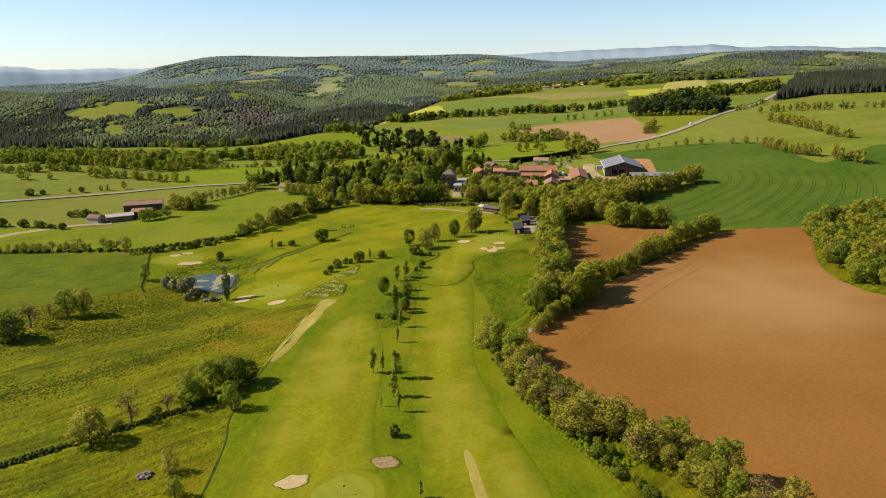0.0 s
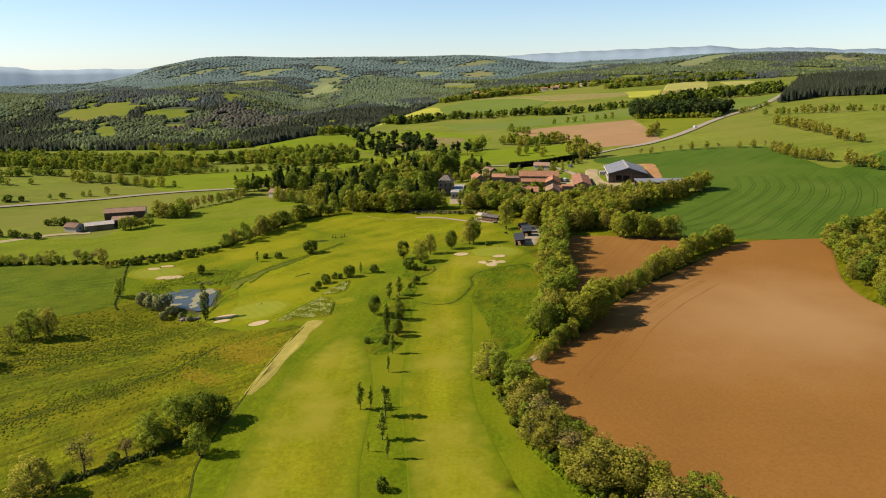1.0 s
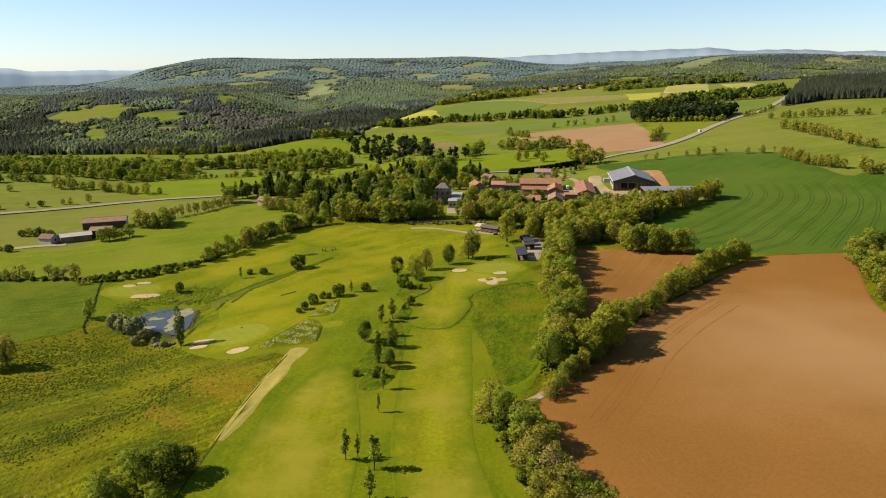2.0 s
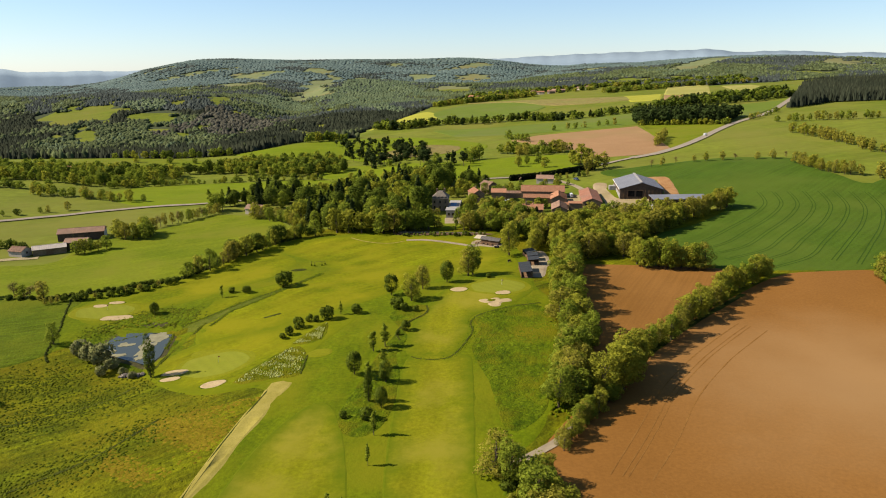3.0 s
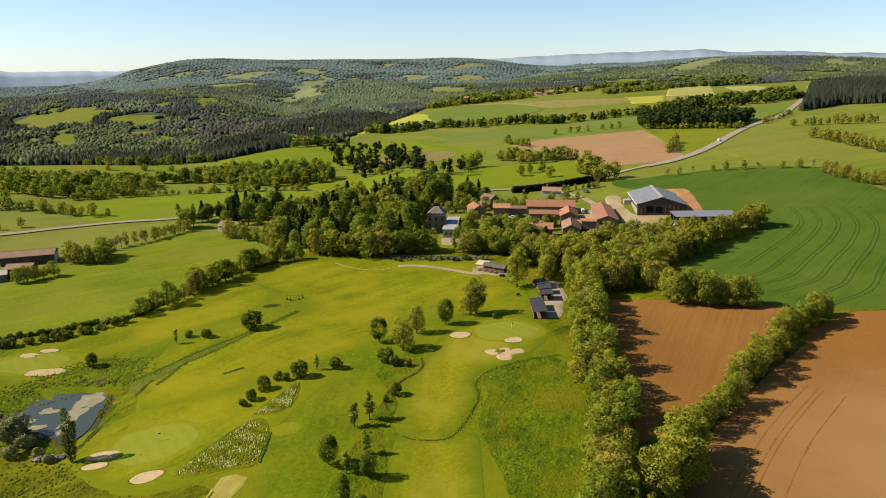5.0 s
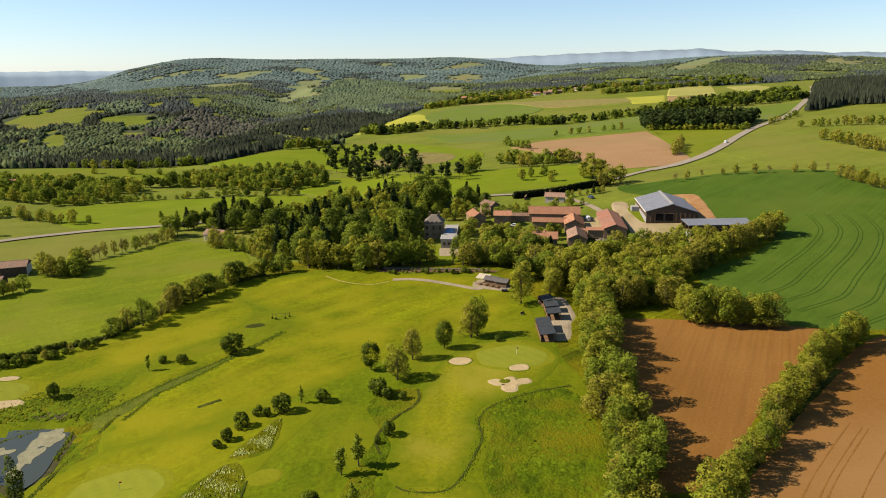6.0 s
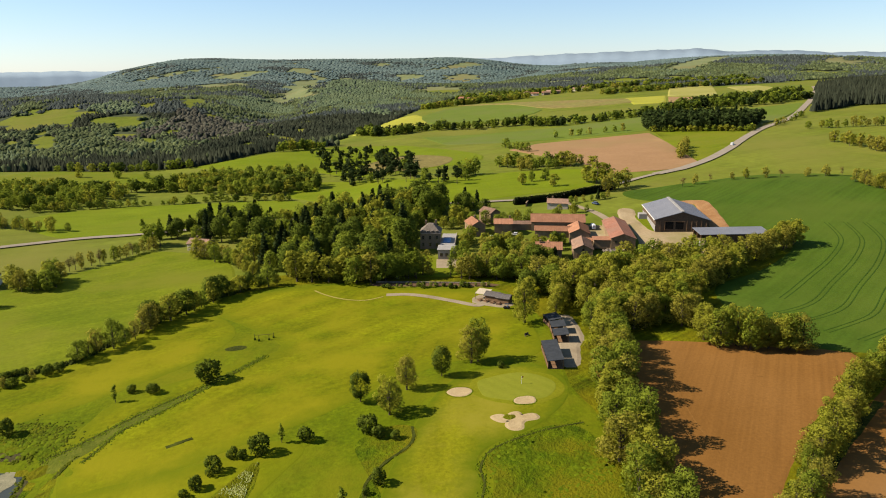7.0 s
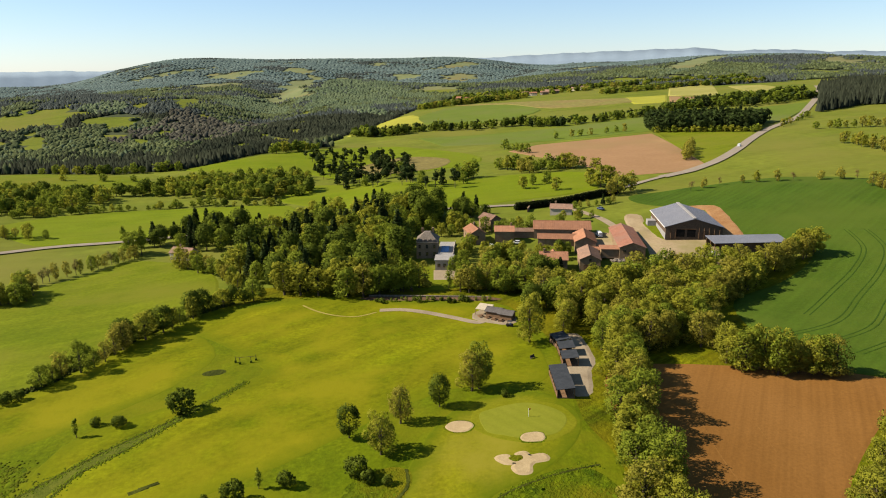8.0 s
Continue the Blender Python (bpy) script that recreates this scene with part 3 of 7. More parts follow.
BUNKERS = ((7.2, 318.4, 2.9, 2.5, 0, 0.08), (23.6, 311.3, 2.6, 1.9, 10, 0.1), (-66.4, 250.1, 3.2, 2.2, 10, 0.08), (-82.4, 263, 4.0, 1.7, 0, 0.1), (-82.0, 258.4, 2.8, 1.3, 0, 0.1),
           (-132.8, 321.6, 2.6, 1.2, 0, 0.08), (-128, 324.9, 2.7, 1.2, 0, 0.08), (-121, 309.5, 6.4, 2.0, 5, 0.2), (-33.5, 127.4, 3.0, 2.1, 15, 0.2), (-14.3, 133.3, 2.7, 2.0, -20, 0.14))
for i, (cx, cy, a, b, turn, wob) in enumerate(BUNKERS):
    patch("sand_bunker", ellipse(cx, cy, a + 0.5, b + 0.45, turn, 12, wob, i), WEEDS, 0.20, "grassy lip of a sand bunker", "bunker edge", 1.2, 3)
    patch("sand_bunker", ellipse(cx, cy, a, b, turn, 12, wob, i), BROWN_SAND if i == 9 else SAND, 0.27, "brown weedy sand bunker" if i == 9 else "pale sand bunker in mown grass", "sand bunker", 1.0, 3, 0.05)
patch("sand_bunker", [(14.6, 303.6), (16.5, 304.2), (18.2, 303.2), (19.2, 304.6), (20.8, 305.0), (21.8, 303.6), (24.6, 304.0), (25.2, 302.4), (22.4, 301.6), (21.2, 300.2), (20.8, 298.0), (18.8, 297.8), (17.8, 299.6), (18.4, 301.2), (16.2, 301.6)], SAND, 0.27, "ragged sand bunker with grass tongues", "sand bunker", 1.0, 4, 0.05)

patch("grass_tongue", ellipse(18.6, 303.0, 1.3, 0.75, 15, 10, 0.25, 3), WEEDS, 0.33, "tuft of long grass inside a ragged bunker", "grass", 0.6, 3)

# the pond, its muddy banks and algae
BANK = [(-125.6, 290.0), (-124.2, 299.7), (-116.0, 307.8), (-109.1, 316.7), (-99.0, 314.9), (-91.6, 312.8), (-91.4, 300.6), (-90.3, 279.9), (-89.6, 265.7), (-99.1, 267.5), (-111.7, 274.0)]
patch("pond_bank", BANK, WEEDS, 0.12, "weedy bank round the pond", "bank", 2, 4)
WATER = bpy.data.materials.new("pond_water")
WATER.use_nodes = True
wb = WATER.node_tree.nodes["Principled BSDF"]
wb.inputs["Base Color"].default_value, wb.inputs["Roughness"].default_value, wb.inputs["IOR"].default_value = (0.030, 0.034, 0.024, 1), 0.10, 1.33
wb.inputs["Specular IOR Level"].default_value = 0.5
ALGAE = surface("pond_algae", (0.205, 0.190, 0.120), (0.285, 0.265, 0.165), 2.0, 6.0)
POND = [(-116.1, 289.0), (-114.0, 296.4), (-109.5, 300.4), (-103.9, 301.8), (-98.2, 300.4), (-95.2, 294.5), (-93.9, 285.5), (-92.6, 276.5), (-94.6, 270.8), (-99.0, 272.8), (-104.3, 275.4), (-111.0, 279.5), (-115.4, 284.0)]


def level_sheet(name, outline, material, z, label, category):
    bm = bmesh.new()
    bm.faces.new([bm.verts.new((q.x, q.y, z)) for q in smooth_loop(outline, 5)])
    bmesh.ops.triangulate(bm, faces=bm.faces[:])
    return tagged(part(name, bm, material), label, category, kind="structure")


POND_Z = -10.1
patch("pond_margin", [(-104.0 + (x + 104.0) * 1.14, 286.5 + (y - 286.5) * 1.14) for x, y in POND], surface("dark_muddy_margin", (0.050, 0.046, 0.020), (0.088, 0.080, 0.030), 1.5, 5.0, 0.1), 0.17, "dark muddy margin of the pond", "bank", 1.5, 4)
level_sheet("water", POND, WATER, POND_Z, "still blue pond with patches of algae", "pond")
for i, (cx, cy, a, b) in enumerate(((-100.4, 293.4, 3.6, 5.3), (-100.3, 284.1, 2.6, 7.1), (-108.4, 287.3, 2.6, 2.1), (-111.0, 282.0, 2.2, 1.3), (-106.3, 278.5, 2.8, 1.9), (-98.9, 276.3, 1.5, 2.6), (-99.2, 296.4, 1.3, 3.9))):
    level_sheet("algae_mat", ellipse(cx, cy, a * 0.92, b * 0.85, 3 * i, 15, 0.42, i), ALGAE, POND_Z + 0.05 + 0.004 * i, "floating mat of pale algae", "algae")

# ditches and streams
patch("stream_bed", [(-93, 300), (-88, 304), (-81.9, 311.5), (-75.3, 320), (-64.8, 331), (-57.8, 341.5), (-51.4, 351.3), (-58, 339.3), (-64.6, 328.4), (-73.4, 316), (-78.4, 310.2), (-82.5, 302.5), (-88, 296)], surface("stream_bed_growth", (0.084, 0.104, 0.010), (0.126, 0.136, 0.016), 2.2, 4.0, 0.2, big=7.0, third=(0.066, 0.086, 0.009), tone_=0.2), 0.165, "broad overgrown stream bed of rank olive grass", "stream", 2, 3)
for edge in ([(-93, 300), (-88, 304), (-81.9, 311.5), (-75.3, 320), (-64.8, 331), (-57.8, 341.5), (-51.4, 351.3)], [(-82.5, 298), (-80.8, 302.4), (-78.4, 310.2), (-73.4, 316), (-64.6, 328.4), (-58, 339.3), (-51.4, 351.3)]):
    ribbon("stream", edge, 0.6, DARK_DITCH, 0.21, "dark undercut edge of the stream bed", "stream", wobble=0.4)
ribbon("ditch", [(36, 300), (25, 296.5), (14, 290.5), (10.2, 284), (10.3, 276), (5, 262), (0.8, 257.5), (-6, 258), (-9, 260)], 0.5, DARK_DITCH, 0.19, "narrow dark ditch winding through the grass", "ditch", wobble=0.3)
ribbon("ditch", [(-91, 268), (-90, 278), (-88, 290), (-86, 297)], 1.2, DARK_DITCH, 0.21, "dark ditch leading to the pond", "ditch", wobble=0.3)
ribbon("ditch", [(-41, 251), (-41.2, 258), (-41.4, 265)], 0.4, DARK_DITCH, 0.24, "thin dark drain edging a flower bed", "ditch", wobble=0.3)
ribbon("ditch", [(-138, 100), (-112, 128), (-98, 140), (-84, 150), (-73, 158), (-62, 166)], 2.2, DARK_DITCH, 0.14, "overgrown dark ditch across the meadow", "ditch", wobble=0.35)
ribbon("ditch", [(-5, 302), (-4.5, 297), (-6, 293), (-11, 287), (-14.5, 279), (-13, 272)], 0.7, DARK_DITCH, 0.23, "thin dark drain through rough grass", "ditch", wobble=0.3)
ribbon("farm_track", [(30, 214), (40, 226), (52, 243), (70, 265), (92, 288), (112, 307)], 2.2, DARK_DITCH, 0.16, "dark grassy track along the ploughed field", "track", wobble=0.2)

# wheel marks of the last passes over the bare soil
WHEEL_MARK = surface("pressed_soil", (0.196, 0.092, 0.022), (0.236, 0.116, 0.030), 6.0, 8.0, tone_=0.2)
for i in range(4):
    o = 4.0 + (2.2, 4.9, 6.2, 11.5)[i]
    ribbon("wheel_mark", [(30 + 0.9 * o, 196 - 0.25 * o), (42 + 0.8 * o, 217 - 0.6 * o), (54 + 0.8 * o, 237 - 0.6 * o), (72 + 0.75 * o, 260 - 0.65 * o), (94 + 0.7 * o, 283 - 0.7 * o)], 0.28, WHEEL_MARK, 0.13, "faint wheel mark in bare soil", "wheel track", wobble=0.5)
for i in range(4):
    o = 6.0 + 2.4 * i
    ribbon("wheel_mark", [(34 + o, 190 - 0.2 * o), (36 + o, 172 - 0.1 * o), (44 + o, 154 + 0.2 * o), (58 + o, 136 + 0.3 * o)], 0.28, WHEEL_MARK, 0.13, "faint wheel mark in bare soil", "wheel track", wobble=0.5)
for i in range(0, 8, 2):
    ribbon("wheel_mark", [(50 + 6.5 * i, 262 + 10 * i + 2), (50 + 6.8 * i, 300 + 4 * i), (54 + 7.2 * i, 345 - 1.6 * i)][: 3 if i < 4 else 2], 0.25, WHEEL_MARK, 0.13, "faint wheel mark in bare soil", "wheel track", wobble=0.5)

# roads, paths and yards
ribbon("road", [(-330, 428), (-299, 451), (-260, 480.5), (-213, 514.5), (-188, 527), (-160, 534), (-130, 541), (-100, 553), (-60, 562)], 5.0, ASPHALT, 0.55, "pale grey country road", "road")
ribbon("road", [(-60, 562), (-20, 556), (5, 550), (27.6, 549.7), (40.7, 552), (53.6, 551.5), (64, 551), (80, 556), (96, 564), (114, 576), (135, 593), (152, 606)], 4.0, ASPHALT, 0.55, "narrow pale lane joining the main road", "road")
ribbon("road", [(152, 606), (164, 613), (178, 622), (206, 650), (238, 692), (262, 728), (288, 766), (322, 812), (376, 872), (412, 922), (450, 981), (508, 1072), (560, 1160), (610, 1245), (650, 1325)], 7.5, ASPHALT, 0.6, "pale grey main road climbing to the woods", "road")
ribbon("gravel_path", [(-17, 406.5), (-9, 406.2), (0, 402.5), (9, 397), (17, 391), (20, 394)], 3.0, GRAVEL, 0.2, "pale gravel path to the clubhouse", "path")
ribbon("gravel_path", [(12, 196), (17, 200.5), (22, 204.5), (27, 209), (33, 216)], 2.4, GRAVEL, 0.24, "pale gravel farm track between the trees", "path")
ribbon("worn_path", [(-46, 415), (-40, 408), (-33, 402.5), (-25, 400.5), (-18, 404.5)], 0.9, DRY_GRASS, 0.2, "thin worn path in the grass", "path")
patch("gravel_yard", [(38, 334), (40, 350), (43, 358), (45, 375), (47.5, 374), (47.5, 356), (44.5, 348), (41.5, 334)], GRAVEL, 0.2, "pale gravel strip behind the shelters", "yard", 2, 3)
patch("farm_yard", [(80, 442), (96, 438), (106, 444), (114, 434), (126, 440), (124, 463), (134, 466), (108, 471), (106, 496), (108, 510), (103, 512), (99, 498), (99, 470), (94, 446)], YARD, 0.16, "beige gravel farmyard", "yard", 4, 3)
patch("red_earth", [(135, 464), (141, 464), (146, 486), (149.5, 508), (150, 521), (138, 522), (137, 517), (144, 514), (141, 500), (139, 484)], MUD, 0.24, "bare reddish earth bank beside the barn", "bank", 2, 2)
patch("weedy_verge", [(106, 474), (110, 472), (112, 484), (109, 496), (106, 496)], PASTURE, 0.22, "patchy grass beside the barn", "ground", 2, 3)
patch("farm_court", [(70, 455), (81, 452), (87, 484), (77, 488)], YARD, 0.2, "gravel court between the farm roofs", "yard", 3, 1)
ribbon("farm_lane", [(92, 490), (88, 508), (80, 530), (74, 548)], 4.0, GRAVEL, 0.25, "pale farm lane", "path")
ribbon("farm_lane", [(-250, 355), (-232, 378), (-214, 392), (-200, 398)], 5.0, surface("lane_earth", (0.30, 0.24, 0.13), (0.36, 0.30, 0.17), 4.0, 6.0), 0.2, "earth lane to the farm", "path")

# sprayer tracks in the cereal: pairs of dark lines
TRACK = surface("crop_track", (0.032, 0.066, 0.007), (0.042, 0.080, 0.009), 3.0, 6.0)
for i in range(11):
    o = 8.2 * i
    base = [(112 + 0.75 * o - 6, 372 - 0.95 * o + 4), (126 + 0.82 * o, 384 - 0.80 * o), (144 + 0.86 * o, 402 - 0.66 * o), (166 + 0.9 * o, 424 - 0.5 * o), (184 + 0.95 * o, 447 - 0.32 * o), (190 + 1.0 * o, 470 - 0.2 * o)]
    base = [q for q in base if inside([(104, 372), (112, 345), (137, 335), (176, 332), (192, 353), (250, 380), (330, 420), (330, 520), (262, 475), (256, 558), (165, 570), (150, 520), (160, 440), (134, 415)], np.array(q[0]), np.array(q[1]))]
    if len(base) > 2:
        for d in (-0.9, 0.9):
            ribbon("wheel_track", [(x + d * 0.7, y - d * 0.7) for x, y in base], 0.42, TRACK, 0.17, "dark wheel track through green cereal", "wheel track")


# ---- trees ----
SOFT = {}  # the rounded normals of each crown


def leaves_mesh(name, lobes, count, size, rng, material, flat=0.35, inner=0.72):
    """Many small bent leaf clumps over the outside of several lobes (centre, radii)."""
    C, R = np.array([l[0] for l in lobes]), np.array([l[1] for l in lobes])
    area = R[:, 0] * R[:, 2] * rng.uniform(0.3, 1.7, len(R))  # some boughs thin, some thick
    area = area / area.sum()
    pts, nor = [], []
    while sum(len(p) for p in pts) < count:
        k = rng.choice(len(C), count, p=area)
        d = rng.normal(size=(count, 3))
        d /= np.linalg.norm(d, axis=1)[:, None]
        q = C[k] + d * R[k] * rng.uniform(inner, 1.06, count)[:, None]
        keep = np.ones(count, bool)
        for c, r in zip(C, R):
            keep &= (((q - c) / r) ** 2).sum(1) > inner * inner * 0.92
        keep &= (q[:, 2] > 0.1)
        pts.append(q[keep])
        nor.append((d / R[k])[keep])
    q, n = np.concatenate(pts)[:count], np.concatenate(nor)[:count]
    n /= np.linalg.norm(n, axis=1)[:, None]
    out = n.copy()
    n = n * flat + rng.normal(size=n.shape) * (1 - flat) * 0.8
    n /= np.linalg.norm(n, axis=1)[:, None]
    n *= np.where((n * out).sum(1) < 0, -1.0, 1.0)[:, None]
    u = np.cross(n, rng.normal(size=n.shape))
    u /= np.linalg.norm(u, axis=1)[:, None]
    v = np.cross(n, u)
    s = size * rng.uniform(0.55, 1.25, (count, 1))
    a = q + u * s + n * s * rng.uniform(-0.25, 0.1, (count, 1))
    b = q + v * s * rng.uniform(0.9, 1.5, (count, 1)) + n * s * 0.2
    c = q - u * s * rng.uniform(0.7, 1.1, (count, 1)) + n * s * rng.uniform(-0.3, 0.1, (count, 1))
    V = np.stack([a, b, c], 1).reshape(-1, 3)
    i = np.arange(count) * 3
    F = np.stack([i, i + 1, i + 2], 1).tolist()
    me = raw_mesh(name, V, F, [material], None, True)
    soft = 0.86 * out + 0.24 * n
    soft /= np.linalg.norm(soft, axis=1)[:, None]
    me.normals_split_custom_set_from_vertices(np.repeat(soft, 3, axis=0).tolist())
    SOFT[me.name] = np.repeat(soft, 3, axis=0)
    return me


def trunk_mesh(name, top, radius, limbs, sides=6):
    """A tapered, slightly bent trunk with limbs (start, end, radius)."""
    verts, faces = [], []

    def tube(path, radii):
        base = len(verts)
        for i, (p, r) in enumerate(zip(path, radii)):
            d = (Vector(path[min(i + 1, len(path) - 1)]) - Vector(path[max(i - 1, 0)])).normalized()
            u = d.orthogonal().normalized()
            w = d.cross(u)
            for j in range(sides):
                t = 2 * math.pi * j / sides
                verts.append(tuple(Vector(p) + (u * math.cos(t) + w * math.sin(t)) * r))
            if i:
                for j in range(sides):
                    a, b = base + (i - 1) * sides + j, base + (i - 1) * sides + (j + 1) % sides
                    faces.append((a, b, b + sides, a + sides))

    tube([(0, 0, -0.4), (0.02 * top, 0, top * 0.33), (-0.01 * top, 0.02 * top, top * 0.66), (0, 0, top)], [radius * 1.3, radius, radius * 0.7, radius * 0.2])
    for s, e, r in limbs:
        mid = tuple((a + b) / 2 + c for a, b, c in zip(s, e, (0, 0, 0.25)))
        tube([s, mid, e], [r, r * 0.6, r * 0.2])
    return raw_mesh(name, verts, faces, [BARK], None, True)


def species(kind, seed, level):
    """Trunk and crown meshes of one tree of a kind; level: 0 near the camera's way, 1 round the hamlet, 2 far off."""
    rng = np.random.default_rng(seed)
    H, lobes, limbs, radius = 10.0, [], [], 0.22
    n, size = ((3000, 0.215), (1500, 0.30), (290, 0.70), (90, 1.2))[level]
    mat, top = LEAVES["spring"], 7.5
    if kind in ("spring", "olive", "fresh"):
        mat = LEAVES[kind]
        for i in range(24):
            t, lev = rng.uniform(0, 2 * math.pi), rng.uniform(0.0, 1.0)
            r = rng.uniform(1.0, 2.9) * (1 - 0.45 * lev ** 2.2)
            rad = rng.uniform(0.7, 1.35) * (1 - 0.2 * lev)
            lobes.append(((r * math.cos(t), r * math.sin(t), 1.5 + 7.2 * lev), (rad * 1.1, rad * 1.1, rad)))
        lobes.append(((0, 0, 4.8), (2.5, 2.5, 3.6)))
        if kind == "olive":
            n = int(n * 0.82)
    elif kind in ("round", "evergreen"):
        mat, H, top, radius = LEAVES["dark" if kind == "round" else "needle"], 8.0, 4.5, 0.16
        lobes = [((0, 0, 4.3), (2.7, 2.7, 3.4))] + [((rng.uniform(-1.3, 1.3), rng.uniform(-1.3, 1.3), rng.uniform(2.4, 6.2)), (1.5, 1.5, 1.4)) for _ in range(6)]
    elif kind in ("shrub", "grey"):
        mat, H, top, radius = LEAVES["dark" if kind == "shrub" else "grey"], 4.0, 1.6, 0.10
        lobes = [((rng.uniform(-1.2, 1.2), rng.uniform(-1.2, 1.2), rng.uniform(1.0, 2.5)), (1.2, 1.2, 1.2)) for _ in range(6)] + [((0, 0, 1.6), (1.7, 1.7, 1.7))]
        n, size = ((820, 0.28), (340, 0.42), (150, 0.62), (66, 0.8))[level]
    elif kind == "poplar":
        mat, H, top, radius = LEAVES["dark"], 14.0, 10.0, 0.25
        lobes = [((rng.uniform(-0.4, 0.4), rng.uniform(-0.4, 0.4), 1.8 + 1.2 * i), (1.45 * math.sin(0.5 + 2.5 * i / 10) + 0.3, 1.45 * math.sin(0.5 + 2.5 * i / 10) + 0.3, 1.3)) for i in range(10)]
    elif kind == "slim":
        mat, H, top, radius = LEAVES["fresh"], 8.0, 6.0, 0.09
        lobes = [((rng.uniform(-0.35, 0.35), rng.uniform(-0.35, 0.35), 2.2 + 0.9 * i), (0.85 * math.sin(0.6 + 2.3 * i / 6) + 0.1, 0.8 * math.sin(0.6 + 2.3 * i / 6) + 0.1, 0.8)) for i in range(7)]
        n, size = 700, 0.22
    elif kind == "bare":
        mat, H, top, radius = LEAVES["twig"], 8.0, 6.8, 0.14
        lobes = [((rng.uniform(-1.3, 1.3), rng.uniform(-1.3, 1.3), rng.uniform(3.0, 6.6)), (1.3, 1.3, 1.3)) for _ in range(8)]
        n, size = 1000, 0.15
    elif kind == "conifer":
        mat, H, top, radius, n, size = LEAVES["needle"], 14.0, 13.0, 0.22, (2300, 800, 330, 110)[level], (0.38, 0.66, 1.0, 1.5)[level]
        lobes = [((rng.uniform(-0.2, 0.2), rng.uniform(-0.2, 0.2), 2.2 + 1.05 * i), (2.7 * (1 - i / 11.5) + 0.1, 2.7 * (1 - i / 11.5) + 0.1, 0.75)) for i in range(11)]
    elif kind == "pine":
        mat, H, top, radius = LEAVES["needle"], 11.0, 9.0, 0.2
        lobes = [((rng.uniform(-1.5, 1.5), rng.uniform(-1.5, 1.5), rng.uniform(4.6, 9.4)), (1.5, 1.5, 0.9)) for _ in range(9)]
    for c, r in lobes[: (14, 5, 2, 0)[level] if kind in ("spring", "olive", "fresh", "bare", "pine") else 0]:
        limbs.append(((0, 0, max(1.2, c[2] * 0.5)), (c[0] * 0.95, c[1] * 0.95, c[2]), radius * 0.4))
    if kind == "bare":
        for c, r in lobes:
            for _ in range(3):
                limbs.append((c, tuple(np.array(c) + rng.normal(size=3) * 0.8 + (0, 0, 0.6)), radius * 0.22))
    tag = kind + ("_near", "_middle", "_far", "_farthest")[level]
    return trunk_mesh("trunk_" + tag, top, radius, limbs, (6, 4, 3, 3)[level]), leaves_mesh("crown_" + tag, lobes, n, size, rng, mat, (0.48, 0.66, 0.74, 0.74)[level], inner=0.35 if kind in ("bare", "slim") else 0.72), H


WORDS = {
    "spring": ("tree", "broad tree in yellow-green spring leaf", "tree"),
    "olive": ("tree", "broad tree with olive-brown half-open leaves", "tree"),
    "fresh": ("tree", "leafy tree in fresh mid-green leaf", "tree"),
    "round": ("tree", "dense rounded dark green tree", "tree"),
    "evergreen": ("tree", "dense blackish evergreen", "tree"),
    "shrub": ("shrub", "dense dark green shrub", "shrub"),
    "grey": ("shrub", "grey-green willow shrub", "shrub"),
    "poplar": ("poplar", "tall columnar dark green poplar", "tree"),
    "slim": ("young_tree", "slender upright young tree on mown grass", "tree"),
    "bare": ("bare_tree", "thin tree with bare reddish twigs", "tree"),
    "conifer": ("conifer", "dark green pointed conifer", "tree"),
    "pine": ("pine", "dark spreading pine with open crown", "tree"),
}
STOCK, JOINED = {}, {}
plant_rng = random.Random(11)


def arrays(me):
    """Corner points and faces of a mesh as lists for joining."""
    v = np.empty(len(me.vertices) * 3)
    me.vertices.foreach_get("co", v)
    if me.name in SOFT:
        n = SOFT[me.name]
    else:
        n = np.empty(len(me.vertices) * 3)
        me.vertices.foreach_get("normal", n)
    return v.reshape(-1, 3), np.array([tuple(p.vertices) for p in me.polygons]), n.reshape(-1, 3)


def plant(kind, x, y, h, wide=1.0, group="", where=""):
    """One tree: an empty at its foot that holds trunk and crown. Far trees are joined into one mesh a kind."""
    fine = y < 400 and -170 < x < 140
    level = 0 if fine else 1 if y < 560 and abs(x) < 260 else 2 if y < 790 else 3
    key = (kind, level, plant_rng.randrange(4 if fine else 3))
    if key not in STOCK:
        STOCK[key] = species(kind, hash_of(key), level)
    tm, cm, H = STOCK[key]
    name, label, category = WORDS[kind]
    s, turn = h / H, plant_rng.uniform(0, 360)
    m = pose(x, y, ground_at(x, y) + 0.05, 0, 0, turn) @ Matrix.Diagonal((s * wide, s * wide, s, 1))
    if not fine:
        JOINED.setdefault(kind, []).append((key, np.array(m)))
        return None
    foot = new(name)
    foot.matrix_basis = m
    for n, me in (("trunk", tm), ("crown", cm)):
        new(n, me).parent = foot
    return tagged(foot, label + (" " + where if where else ""), category, group)


def hash_of(key):
    return sum(ord(c) for c in key[0]) * 31 + key[1] * 7 + key[2] * 101


def belt(line, spacing, width, heights, kinds, group, where="", wide=(0.9, 1.25), gap=0.0):
    """Trees along a line, in a strip of that width."""
    L = smooth_line(line, 10)
    run = 0.0
    for a, b in zip(L, L[1:]):
        run += (b - a).length
        while run > spacing:
            run -= spacing * plant_rng.uniform(0.75, 1.25)
            if plant_rng.random() < gap:
                continue
            d = (b - a).normalized()
            o = plant_rng.uniform(-width, width) / 2
            plant(plant_rng.choice(kinds), b.x - d.y * o, b.y + d.x * o, plant_rng.uniform(*heights), plant_rng.uniform(*wide), group, where)


